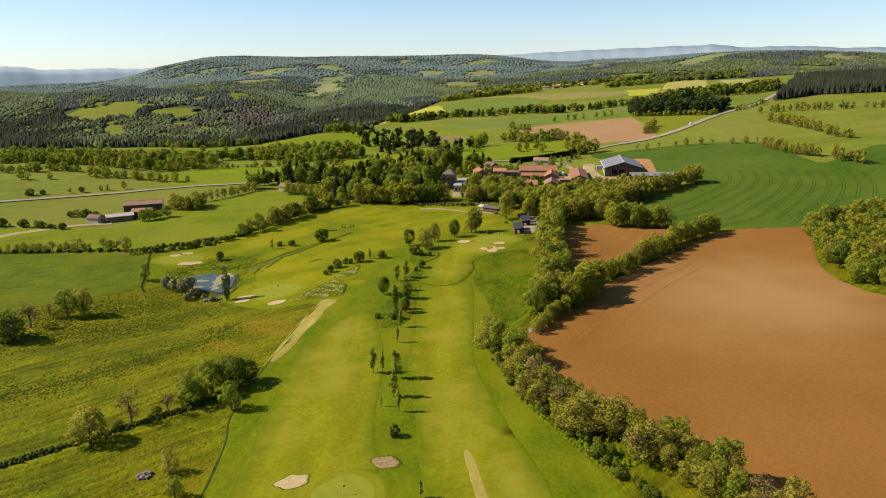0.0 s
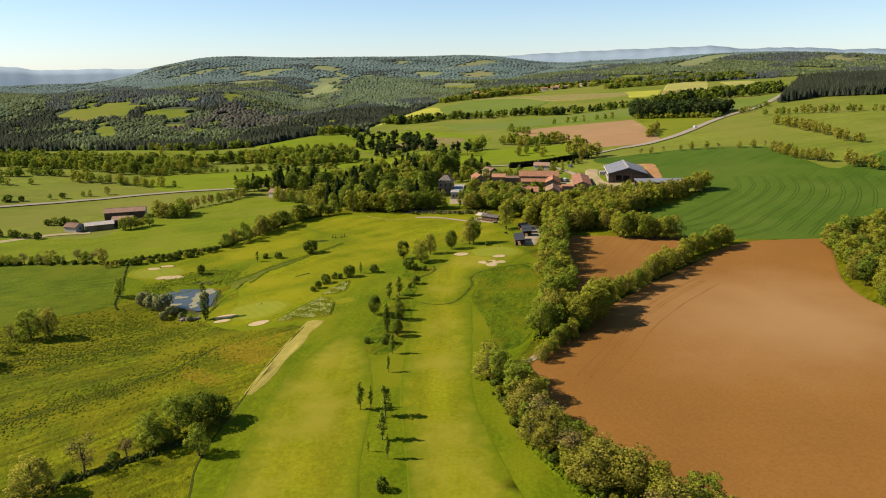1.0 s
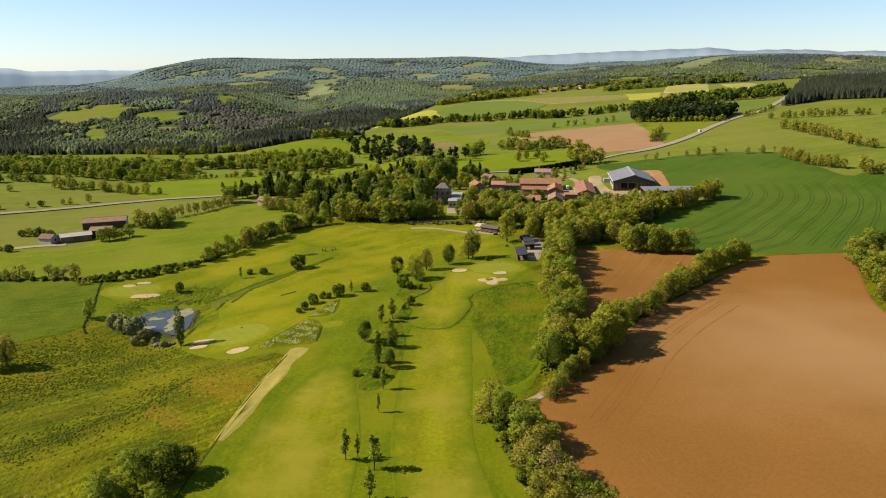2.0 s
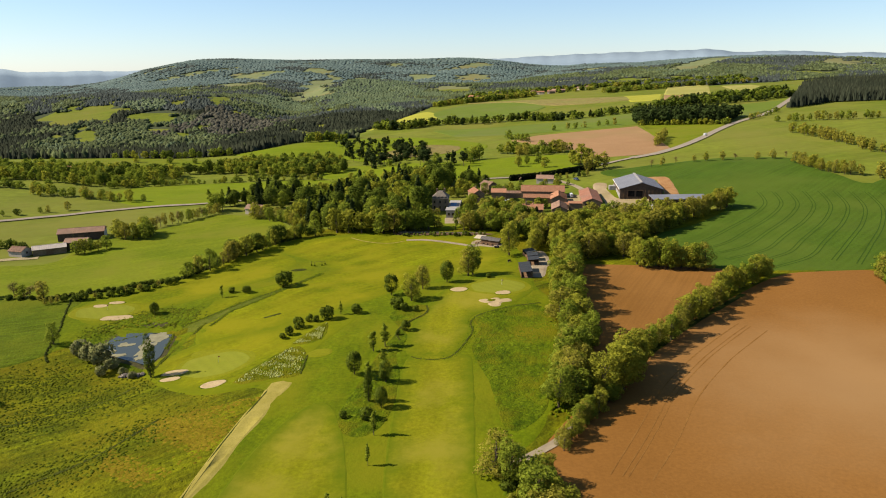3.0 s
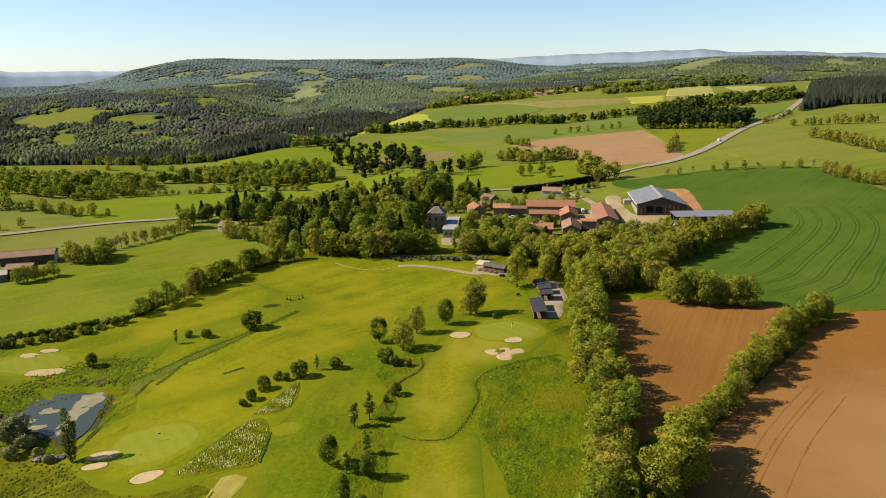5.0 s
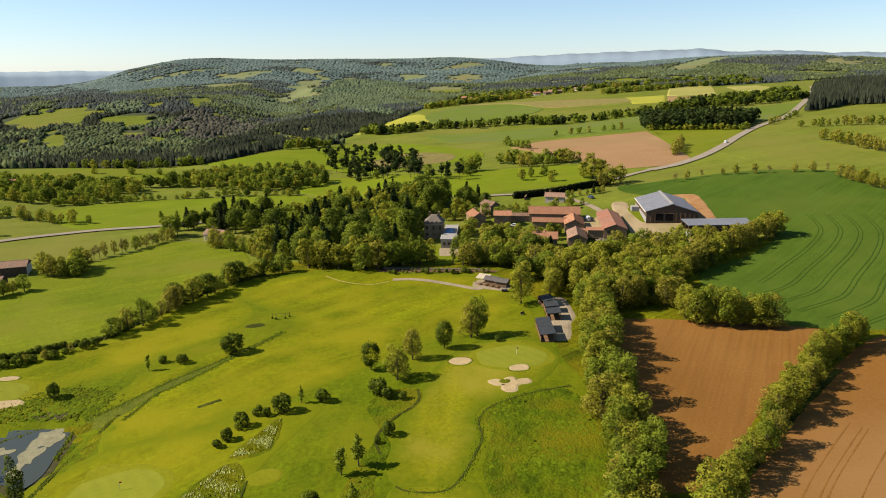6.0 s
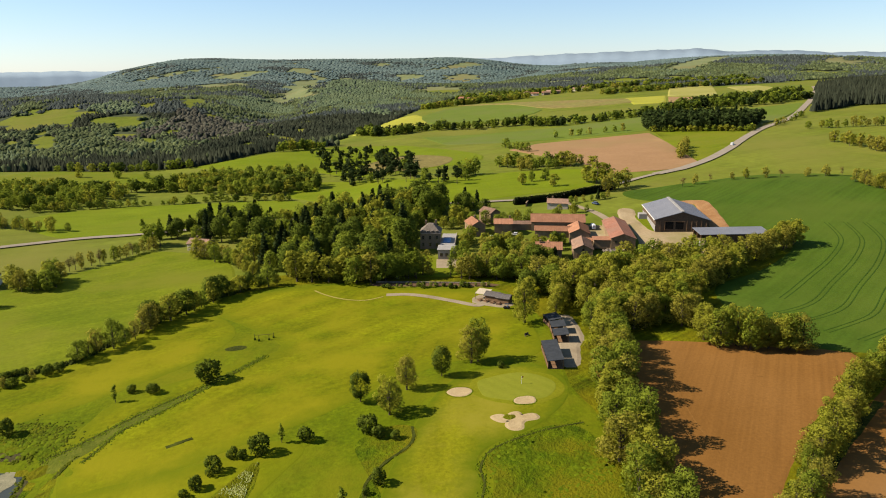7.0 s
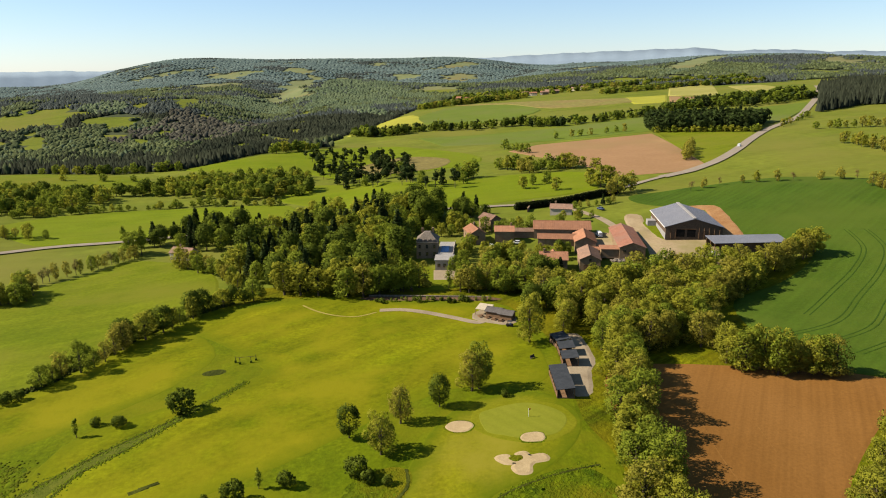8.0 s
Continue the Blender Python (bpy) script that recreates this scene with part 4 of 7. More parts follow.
def grove(outline, spacing, heights, kinds, group, where=""):
    """Trees scattered inside an outline."""
    P = [tuple(q) for q in outline]
    xs, ys = [p[0] for p in P], [p[1] for p in P]
    y = min(ys)
    while y < max(ys):
        x = min(xs)
        while x < max(xs):
            px, py = x + plant_rng.uniform(-0.4, 0.4) * spacing, y + plant_rng.uniform(-0.4, 0.4) * spacing
            if inside(P, np.array(px), np.array(py)):
                plant(plant_rng.choice(kinds), px, py, plant_rng.uniform(*heights), plant_rng.uniform(0.95, 1.3), group, where)
            x += spacing
        y += spacing


# single trees on and beside the course
for kind, x, y, h, w in (("olive", 11.6, 337.6, 12.5, 1.0), ("fresh", 13.6, 338.6, 13.5, 0.95), ("round", 2.8, 329.5, 9.4, 0.85), ("round", -18.7, 317.4, 9.0, 0.9), ("spring", -10.7, 308.8, 11.2, 1.05), ("olive", -6.8, 322.2, 11.4, 0.9),
                         ("shrub", -15.2, 301.0, 5.0, 1.0), ("shrub", -12.7, 298.5, 3.6, 0.9), ("shrub", -8.8, 297, 2.6, 0.9), ("spring", 31.8, 371.6, 17.5, 0.85), ("shrub", 19.9, 332.9, 2.4, 0.9),
                         ("shrub", -63.5, 335.4, 7.0, 1.0), ("slim", -86.5, 326.0, 5.0, 1.4), ("shrub", -84.3, 331.0, 3.0, 0.9), ("shrub", -78.0, 330.2, 3.5, 1.0), ("shrub", -107.9, 312.1, 5.2, 0.7)):
    plant(kind, x, y, h, w, "trees on the golf course", "on mown grass")
for x, y, h in ((-30.2, 299.9, 4.3), (-39.7, 295.2, 5.6), (-46.2, 294.2, 3.0), (-48.5, 288.7, 4.4), (-50.8, 282.8, 3.6), (-52.5, 280.4, 2.5), (-43.6, 293.7, 2.6)):
    plant("shrub", x, y, h, 0.85, "row of round shrubs", "in a row on the golf course")
plant("slim", -35.8, 299.5, 5.0, 1.3, "trees on the golf course", "among shrubs")
for kind, x, y, h, w in (("shrub", -11.5, 279.9, 4.0, 0.8), ("shrub", -14, 276.5, 2.0, 0.8), ("slim", -17.5, 267.9, 7.4, 1.8), ("slim", -20.9, 264.9, 6.5, 1.9), ("round", -24.9, 248.7, 7.4, 0.9), ("slim", -20.6, 245, 5.6, 1.7),
                         ("round", -15.5, 243.2, 7.0, 0.8), ("slim", -16.9, 252.8, 6.0, 1.5), ("poplar", -19.2, 231.8, 8.6, 1.1), ("round", -15.5, 228, 6.2, 0.8), ("shrub", -19, 222.2, 4.2, 0.8), ("shrub", -24.7, 223.7, 2.2, 1.0),
                         ("slim", -16.2, 214.3, 6.4, 1.2), ("slim", -16.4, 201.4, 5.4, 0.9), ("slim", -22, 180.3, 7.6, 1.3), ("slim", -19.4, 181.3, 6.2, 0.8), ("slim", -15.2, 176, 8.5, 1.5), ("slim", -15.0, 164.9, 7.5, 1.3),
                         ("slim", -13, 156.4, 6.2, 0.9), ("slim", -17.7, 159.7, 3.2, 0.7), ("shrub", -13.3, 144.8, 3.8, 0.7), ("slim", -6.2, 120.2, 4.0, 1.0)):
    plant(kind, x, y, h, w, "row of trees between the fairways", "between two fairways")
for kind, x, y, h, w in (("olive", -85.8, 145.9, 10.4, 1.5), ("bare", -79.9, 154.8, 9.0, 1.3), ("bare", -72, 158.4, 7.2, 1.1), ("fresh", -69.5, 165.7, 8.8, 1.3), ("fresh", -64.5, 170, 10.0, 1.35), ("round", -60.5, 173.5, 8.6, 1.5), ("round", -56.5, 176, 6.8, 1.4), ("fresh", -67.5, 163.5, 8.6, 1.3), ("fresh", -56.3, 160.2, 8.4, 1.0), ("shrub", -75, 158, 2.6, 1.2), ("shrub", -82, 152, 2.4, 1.2),
                         ("olive", -61.5, 132.3, 6.4, 0.95), ("fresh", -56.8, 123.2, 5.4, 1.1), ("fresh", -148.1, 215.8, 12.5, 1.3), ("grey", -151.5, 217.5, 9.0, 1.2), ("bare", -149.5, 229.6, 10.5, 1.25), ("fresh", -143.4, 242.6, 11.0, 1.2), ("olive", -138.4, 245.0, 11.5, 1.15), ("bare", -147.6, 238.9, 6.4, 0.9), ("fresh", -132.9, 287.3, 9.0, 0.8)):
    plant(kind, x, y, h, w, "trees of the meadow", "beside a meadow ditch")
for x, y, h in ((-120.3, 279.8, 6.0), (-115, 276.5, 6.4), (-110.2, 272.8, 7.4), (-104.5, 269.5, 4.2), (-107, 266, 3.6), (-100, 266, 2.8), (-96, 263, 2.4)):
    plant("grey", x, y, h, 1.0, "willows by the pond", "at the pond's edge")
plant("poplar", -89.4, 261.8, 14.6, 0.95, "trees of the pond", "at the corner of the pond")

MIXED = ("spring", "spring", "olive", "fresh", "spring")
belt([(14, 199), (19, 180), (24, 162), (30, 149), (40, 139), (50, 128), (57, 112), (66, 96)], 2.1, 9.0, (6.0, 11.0), ("spring", "olive", "fresh", "olive", "olive", "bare"), "tree belt by the fairway", "in a belt by ploughed land", (1.1, 1.6))
belt([(12, 200), (16, 178), (21, 158), (28, 144), (35, 130), (42, 112)], 2.2, 3, (1.8, 3.4), ("fresh", "shrub", "spring"), "undergrowth of the tree belt", "below a tree belt")
belt([(30, 222), (35, 236), (41, 252), (43, 270), (45, 290), (48, 312), (51, 332), (54, 352), (57, 370)], 3.0, 8, (8.5, 14), ("spring", "fresh", "olive", "fresh", "spring"), "tree belt of the ploughed plot", "in a belt by ploughed land", (1.0, 1.4))
belt([(25, 204), (31, 212), (39, 222), (46, 231)], 1.7, 4, (4.0, 7.5), MIXED, "tree belt by the fairway", "in a belt by ploughed land")
belt([(41, 226), (48, 236), (56, 248)], 3.4, 4.5, (11, 14.5), MIXED, "hedgerow trees between the ploughed fields", "in a field hedgerow", (1.0, 1.3))
belt([(58, 250), (68, 262.5), (87, 285.5), (107, 308), (130, 329)], 3.9, 3.2, (7.5, 11.5), MIXED, "hedgerow trees between the ploughed fields", "in a field hedgerow", (0.95, 1.25))
belt([(38, 228), (52, 245), (68, 265), (86, 287), (106, 308)], 3.0, 2, (1.5, 2.8), ("shrub",), "undergrowth of the hedgerow", "at the foot of a hedgerow")
belt([(82, 353), (91, 345), (107, 341), (112, 342)], 3.2, 5, (11, 15), ("spring", "olive", "fresh", "spring"), "clump of trees at the field corner", "at a field corner")
belt([(92, 392), (108, 404), (122, 416), (136, 428), (150, 438), (162, 446)], 3.0, 5, (10, 13.5), ("spring", "olive", "olive", "spring"), "tree belt beside the cereal field", "in a belt beside green cereal")
grove([(52, 372), (66, 360), (80, 372), (104, 396), (128, 424), (112, 436), (92, 428), (74, 424), (60, 412), (50, 394)], 6.0, (9, 14), ("spring", "olive", "spring", "fresh", "spring"), "wood below the farm", "in the wood below the farm")
grove([(62, 366), (70, 362), (84, 358), (97, 380), (90, 392), (72, 380)], 6.0, (9, 13), ("fresh", "spring", "olive"), "wood below the farm", "in the wood below the farm")
grove([(150, 240), (152, 266), (164, 300), (175, 328), (206, 345), (240, 350), (250, 290), (200, 235), (165, 224)], 5.8, (8, 12.5), ("fresh", "spring", "fresh", "spring", "round", "olive"), "wood beside the ploughed field", "in a small wood")
belt([(-160, 322), (-141, 330), (-124, 338), (-112, 350)], 3.0, 2.0, (1.8, 3.8), ("shrub", "shrub", "olive"), "low hedge of the pasture", "in a low hedge")
belt([(-112, 350), (-102, 368), (-97, 386), (-88, 403), (-76, 418), (-62, 428)], 3.9, 4, (5.5, 11.5), ("fresh", "spring", "olive", "fresh", "round"), "hedgerow of the golf course", "in a golf hedgerow")
belt([(-158, 330), (-134, 342), (-114, 352), (-104, 372), (-92, 402), (-74, 422)], 2.4, 2.0, (1.4, 2.6), ("shrub",), "undergrowth of the golf hedgerow", "at the foot of a hedgerow")
belt([(-240, 330), (-205, 332), (-176, 333), (-158, 330)], 3.0, 3, (4, 8.5), ("olive", "fresh", "bare", "olive"), "hedge of the west field", "in a hedge", gap=0.1)
belt([(-240, 330), (-205, 332), (-158, 330)], 2.4, 2, (1.4, 2.8), ("shrub",), "undergrowth of the west hedge", "at the foot of a hedge")
# woods round the manor
grove([(-64, 434), (-46, 431), (-30, 428), (-12, 432), (-8, 446), (-10, 470), (-6, 500), (8, 520), (6, 545), (-30, 552), (-66, 545), (-86, 520), (-90, 470)], 6.8, (8, 18), ("fresh", "conifer", "fresh", "round", "conifer", "spring", "fresh", "round", "conifer"), "wood round the manor", "in the wood round the manor")
belt([(-62, 432), (-50, 428), (-38, 425), (-24, 428)], 7, 3, (13, 16), ("fresh", "spring"), "edge of the manor wood", "at the edge of the manor wood", (1.1, 1.4))
grove([(-150, 520), (-120, 505), (-95, 500), (-88, 545), (-120, 550)], 8.5, (9, 16), ("conifer", "conifer", "fresh", "round"), "wood by the road", "in a small wood by the road")
belt([(-118, 484), (-104, 470), (-90, 456), (-76, 440)], 4.5, 5, (7, 11), ("fresh", "spring", "olive"), "trees along the pasture", "at a pasture's edge")
belt([(12, 424), (18, 430), (24, 424), (34, 420), (28, 440), (34, 452), (40, 442), (44, 428)], 3.6, 7, (8, 13), ("fresh", "olive", "spring", "fresh"), "garden trees of the hamlet", "in the gardens of the hamlet")
belt([(-26, 425), (-18, 428), (-10, 426), (-3, 430)], 3.4, 4, (10, 14), ("fresh", "olive", "fresh"), "trees on the terrace")
belt([(-22, 416), (-6, 415), (10, 413), (24, 411)], 2.4, 3, (1.4, 3.0), ("shrub", "fresh"), "shrubs of the bank")
belt([(12, 440), (14, 452), (18, 462), (20, 472)], 4, 3, (6, 9), ("fresh", "spring"), "garden trees of the hamlet")
belt([(14, 486), (16, 500), (26, 494), (40, 494), (50, 496)], 4.5, 5, (6, 10), ("fresh", "spring", "fresh"), "garden trees of the hamlet")
belt([(44, 452), (50, 456), (56, 452)], 4.5, 4, (5, 8), ("fresh", "spring"), "garden trees of the hamlet")
belt([(60, 500), (72, 506), (84, 512)], 5, 5, (4, 7), ("spring", "fresh"), "garden trees of the hamlet")
belt([(22, 455), (30, 462), (40, 466), (46, 460)], 6, 4, (5, 8), ("fresh", "spring"), "garden trees of the hamlet", "between the houses")
belt([(12, 500), (18, 520), (22, 540), (30, 510)], 5, 9, (8, 13), ("fresh", "round", "conifer"), "garden trees of the hamlet", "behind the houses")
belt([(56, 456), (60, 462), (64, 458)], 4.0, 3, (6, 8.5), ("round", "fresh"), "garden trees of the hamlet", "in a farm court")
belt([(76, 530), (90, 536), (104, 541)], 4.0, 3, (4, 7), ("fresh", "olive", "conifer"), "garden trees of the hamlet", "behind the farm")
grove([(-6, 480), (14, 484), (17, 505), (14, 530), (-6, 540)], 10.0, (7, 12), ("fresh", "spring", "fresh", "conifer"), "garden trees of the hamlet", "behind the manor")
belt([(40, 432), (46, 430), (54, 431)], 3.4, 4, (8, 13), ("conifer", "round", "fresh"), "garden trees of the hamlet")
belt([(100, 560), (112, 566), (124, 572)], 5.5, 7, (11, 15), ("olive", "spring", "olive"), "trees by the main road", "by the road")
belt([(-176, 452), (-160, 470), (-150, 485), (-140, 497)], 3.6, 0.8, (6.5, 9.5), ("olive", "bare", "fresh", "spring"), "row of roadside trees", "in a row by the pasture", (0.7, 0.95))
belt([(-152, 505), (-146, 506), (-138, 502)], 4.0, 3, (11, 15), ("slim", "fresh"), "tall trees by the road", "by the road", (1.2, 1.6))
belt([(-160, 531), (-130, 537), (-108, 546)], 3.0, 2, (2, 4.5), ("round", "shrub", "fresh"), "hedge along the road", "along the road")
belt([(-300, 470), (-270, 492), (-240, 515)], 7, 2, (4, 7), ("fresh", "olive", "shrub"), "roadside hedge", "along the road", gap=0.3)
belt([(-215, 380), (-240, 385), (-280, 388)], 4.0, 3, (3, 6), ("fresh", "shrub", "olive"), "hedge by the old farm", "by the old farm")
belt([(-300, 560), (-262, 560), (-225, 545), (-205, 538)], 5, 9, (6, 10), ("fresh", "olive", "spring"), "hedge below the far pastures", "between pastures")
belt([(-78, 712), (-62, 700), (-48, 655), (-36, 690), (-20, 712), (-6, 640), (6, 612), (20, 632), (12, 655)], 8.5, 22, (8, 13), ("pine", "pine", "conifer", "pine", "fresh"), "scattered pines", "on open pasture")
belt([(20, 640), (26, 655), (34, 650)], 5, 10, (11, 15), ("fresh", "spring"), "clump in the pasture", "on open pasture")
belt([(60, 690), (76, 660), (96, 668), (112, 672), (124, 655)], 7, 8, (8, 12), ("fresh", "olive", "spring"), "trees at the field corner", "at a field's edge")
belt([(60, 610), (72, 612), (84, 610)], 9, 4, (8, 11), ("fresh", "olive"), "single pasture trees", "on open pasture")
belt([(72, 830), (82, 800), (92, 770)], 9, 3, (7, 11), ("fresh", "olive"), "trees along the tilled field", "at a field's edge")
belt([(186, 655), (196, 680), (206, 705), (214, 722)], 5, 5, (8, 11), ("olive", "olive", "spring"), "hedge by the hay field", "beside the hay field")
belt([(142, 553), (168, 567), (196, 570), (225, 566), (254, 560)], 11, 1.5, (4, 9), ("olive", "bare", "spring"), "trees along the cereal field", "at the edge of green cereal")
belt([(250, 548), (250, 522), (254, 502), (264, 492)], 4.0, 6, (7, 11), ("olive", "spring", "olive"), "hedge beside the cereal", "beside green cereal")
belt([(270, 495), (274, 478), (285, 470)], 5.0, 6, (8, 12), ("olive", "spring"), "hedge beside the cereal", "beside green cereal")
belt([(318, 692), (316, 655), (320, 606), (316, 566), (318, 552)], 5.0, 7, (7, 11), ("olive", "spring", "olive"), "hedge on the slope", "on the grassy slope")
belt([(345, 790), (390, 760), (440, 740), (500, 720)], 6.5, 12, (7, 11), ("olive", "fresh", "spring"), "hedge on the slope", "on the grassy slope")
belt([(330, 808), (350, 835), (380, 865), (412, 905)], 12, 2, (5, 9), ("fresh", "olive"), "trees along the main road", "by the road")

belt([(42, 374), (46, 386), (50, 398)], 3.6, 4, (7, 12), ("fresh", "olive", "spring"), "wood below the farm", "in the wood below the farm")
belt([(33, 399), (40, 403), (47, 410)], 3.4, 4, (6, 11), ("fresh", "round", "fresh"), "garden trees of the hamlet")
for x, y, h, kind in ((37, 417, 12, "fresh"), (42.5, 411, 13, "olive"), (46, 402, 13, "fresh"), (48, 393, 12, "spring"), (53, 404, 13, "olive"), (50, 415, 12, "spring"), (57, 412, 11, "fresh"), (44, 421, 10, "olive"),
                      (-30, 422, 14, "fresh"), (-24, 421.5, 14, "olive"), (-18, 423, 14, "fresh"), (-13, 425, 13, "fresh"), (-9, 424.8, 14, "slim"), (-5.5, 424.6, 13, "slim"),
                      (8.7, 424.4, 11, "slim"), (13, 422.2, 10, "olive"), (16.2, 421.3, 12, "olive"), (19.5, 422.5, 11, "fresh"), (23, 423, 12, "olive"), (28, 426, 12, "spring")):
    plant(kind, x, y, h, 1.2)
grove([(-121, 838), (-63, 858), (-6, 772), (-3, 640), (-55, 668), (-86, 716)], 15.0, (7, 12), ("pine", "pine", "conifer", "pine", "evergreen"), "scattered pines", "on open pasture")
for x, y, h in ((103, 594, 13), (108, 588, 15), (114, 590, 14), (62, 600, 9), (80.6, 588, 9)):
    plant("spring", x, y, h, 1.2)
belt([(50, 692), (72, 677), (97, 675), (110, 664)], 6, 6, (9, 13), ("spring", "olive", "fresh"), "trees at the field corner", "", (1.1, 1.5))
LEFTBAND = ("fresh", "fresh", "spring", "fresh", "round", "fresh")
grove([(-226, 668), (-182, 662), (-122, 640), (-80, 648), (-92, 735), (-146, 726), (-200, 716)], 7.4, (7, 12), LEFTBAND, "band of trees")
grove([(-440, 640), (-330, 612), (-262, 596), (-234, 614), (-216, 642), (-224, 664), (-268, 676), (-330, 684), (-440, 700)], 8.0, (7, 12), LEFTBAND, "band of trees")
belt([(-262, 592), (-230, 608), (-186, 622), (-150, 628), (-92, 616)], 5.0, 5, (3, 7), LEFTBAND, "band of trees", "", (1.2, 1.7))
belt([(-345, 780), (-297, 782), (-250, 778), (-215, 785)], 9, 12, (7, 11), LEFTBAND, "band of trees", "", (1.2, 1.6))
belt([(-330, 720), (-280, 730), (-235, 735)], 12, 14, (6, 10), LEFTBAND, "band of trees", "", (1.2, 1.6), 0.3)
belt([(-155, 842), (-128, 872), (-108, 884)], 6, 4, (8, 12), LEFTBAND, "band of trees", "", (1.2, 1.6))
belt([(-187, 403), (-180, 406), (-173, 413)], 3.2, 4, (6, 9), ("fresh", "spring"), "trees round the old farm")
belt([(-180, 442), (-174, 436), (-166, 432), (-160, 440), (-170, 448)], 3.0, 5, (8, 12), ("fresh", "olive", "spring"), "trees round the old farm")
belt([(-214, 412), (-222, 414), (-236, 416)], 3.6, 3, (4, 6), ("fresh", "shrub"), "trees round the old farm")
belt([(-480, 560), (-400, 572), (-330, 585), (-290, 578)], 6, 10, (6, 10), LEFTBAND, "band of trees", "", (1.2, 1.7))
belt([(-420, 520), (-360, 530), (-310, 545)], 7, 6, (5, 8), LEFTBAND, "band of trees", gap=0.3)
DARKLINE = ("round", "evergreen", "conifer", "round", "fresh")
LIGHTLINE = ("spring", "fresh", "olive", "round")
grove([(226, 858), (262, 832), (300, 800), (345, 866), (330, 905), (250, 955)], 4.6, (11, 16.5), ("conifer", "conifer", "conifer", "evergreen"), "plantation")
belt([(222, 862), (262, 828), (304, 794)], 4, 4, (5, 8), ("spring", "fresh"), "plantation edge", "", (1.2, 1.6))
belt([(-95, 1075), (-60, 1045), (-20, 1030)], 2.0, 26, (8, 14), DARKLINE, "far trees", "", (1.0, 1.6), 0.15)
belt([(-30, 1042), (19, 1052), (65, 1030), (97, 1040), (168, 1000)], 2.4, 24, (7, 13), DARKLINE, "far trees", "", (1.0, 1.6), 0.2)
belt([(168, 1000), (250, 1024), (345, 1076), (413, 1050), (519, 1100)], 2.8, 24, (6, 12), DARKLINE, "far trees", "", (1.0, 1.6), 0.25)
belt([(345, 1080), (400, 1110), (470, 1130), (540, 1180)], 2.2, 34, (10, 14), DARKLINE, "far trees", "", (1.2, 1.7))
belt([(-10, 1470), (40, 1500), (110, 1530), (200, 1560)], 2.6, 36, (9, 13), LIGHTLINE, "far trees", "", (1.3, 2.0))
belt([(80, 1615), (180, 1630), (340, 1620)], 2.8, 50, (6, 10), LIGHTLINE, "far trees", "", (1.3, 2.0))
belt([(330, 1480), (450, 1500), (640, 1520)], 2.6, 46, (8, 12), DARKLINE + LIGHTLINE, "far trees", "", (1.3, 2.0))
belt([(60, 1700), (200, 1690), (360, 1690), (520, 1680), (680, 1650)], 2.4, 70, (8, 12), DARKLINE + LIGHTLINE, "far trees", "", (1.3, 2.0))
belt([(120, 870), (160, 878), (210, 885)], 12, 4, (7, 11), ("olive", "fresh"), "far trees")
# the trees farther off, joined
for kind, many in JOINED.items():
    cache, V, F, N, index, at = {}, [], [], [], [], 0
    for key, m in many:
        if key not in cache:
            cache[key] = [arrays(me) for me in STOCK[key][:2]]
        for slot, (v, f, nv) in enumerate(cache[key]):
            V.append(v @ m[:3, :3].T + m[:3, 3])
            F += (f + at).tolist()
            turned = nv @ m[:3, :3].T
            N.append(turned / np.linalg.norm(turned, axis=1)[:, None])
            index.append(np.full(len(f), slot))
            at += len(v)
    ob = new("trees", raw_mesh("trees", np.concatenate(V), F, [BARK, STOCK[many[0][0]][1].materials[0]], np.concatenate(index), True))
    ob.data.normals_split_custom_set_from_vertices(np.concatenate(N).tolist())
    tagged(ob, "woods and hedges: " + WORDS[kind][1], "trees", kind="stuff")


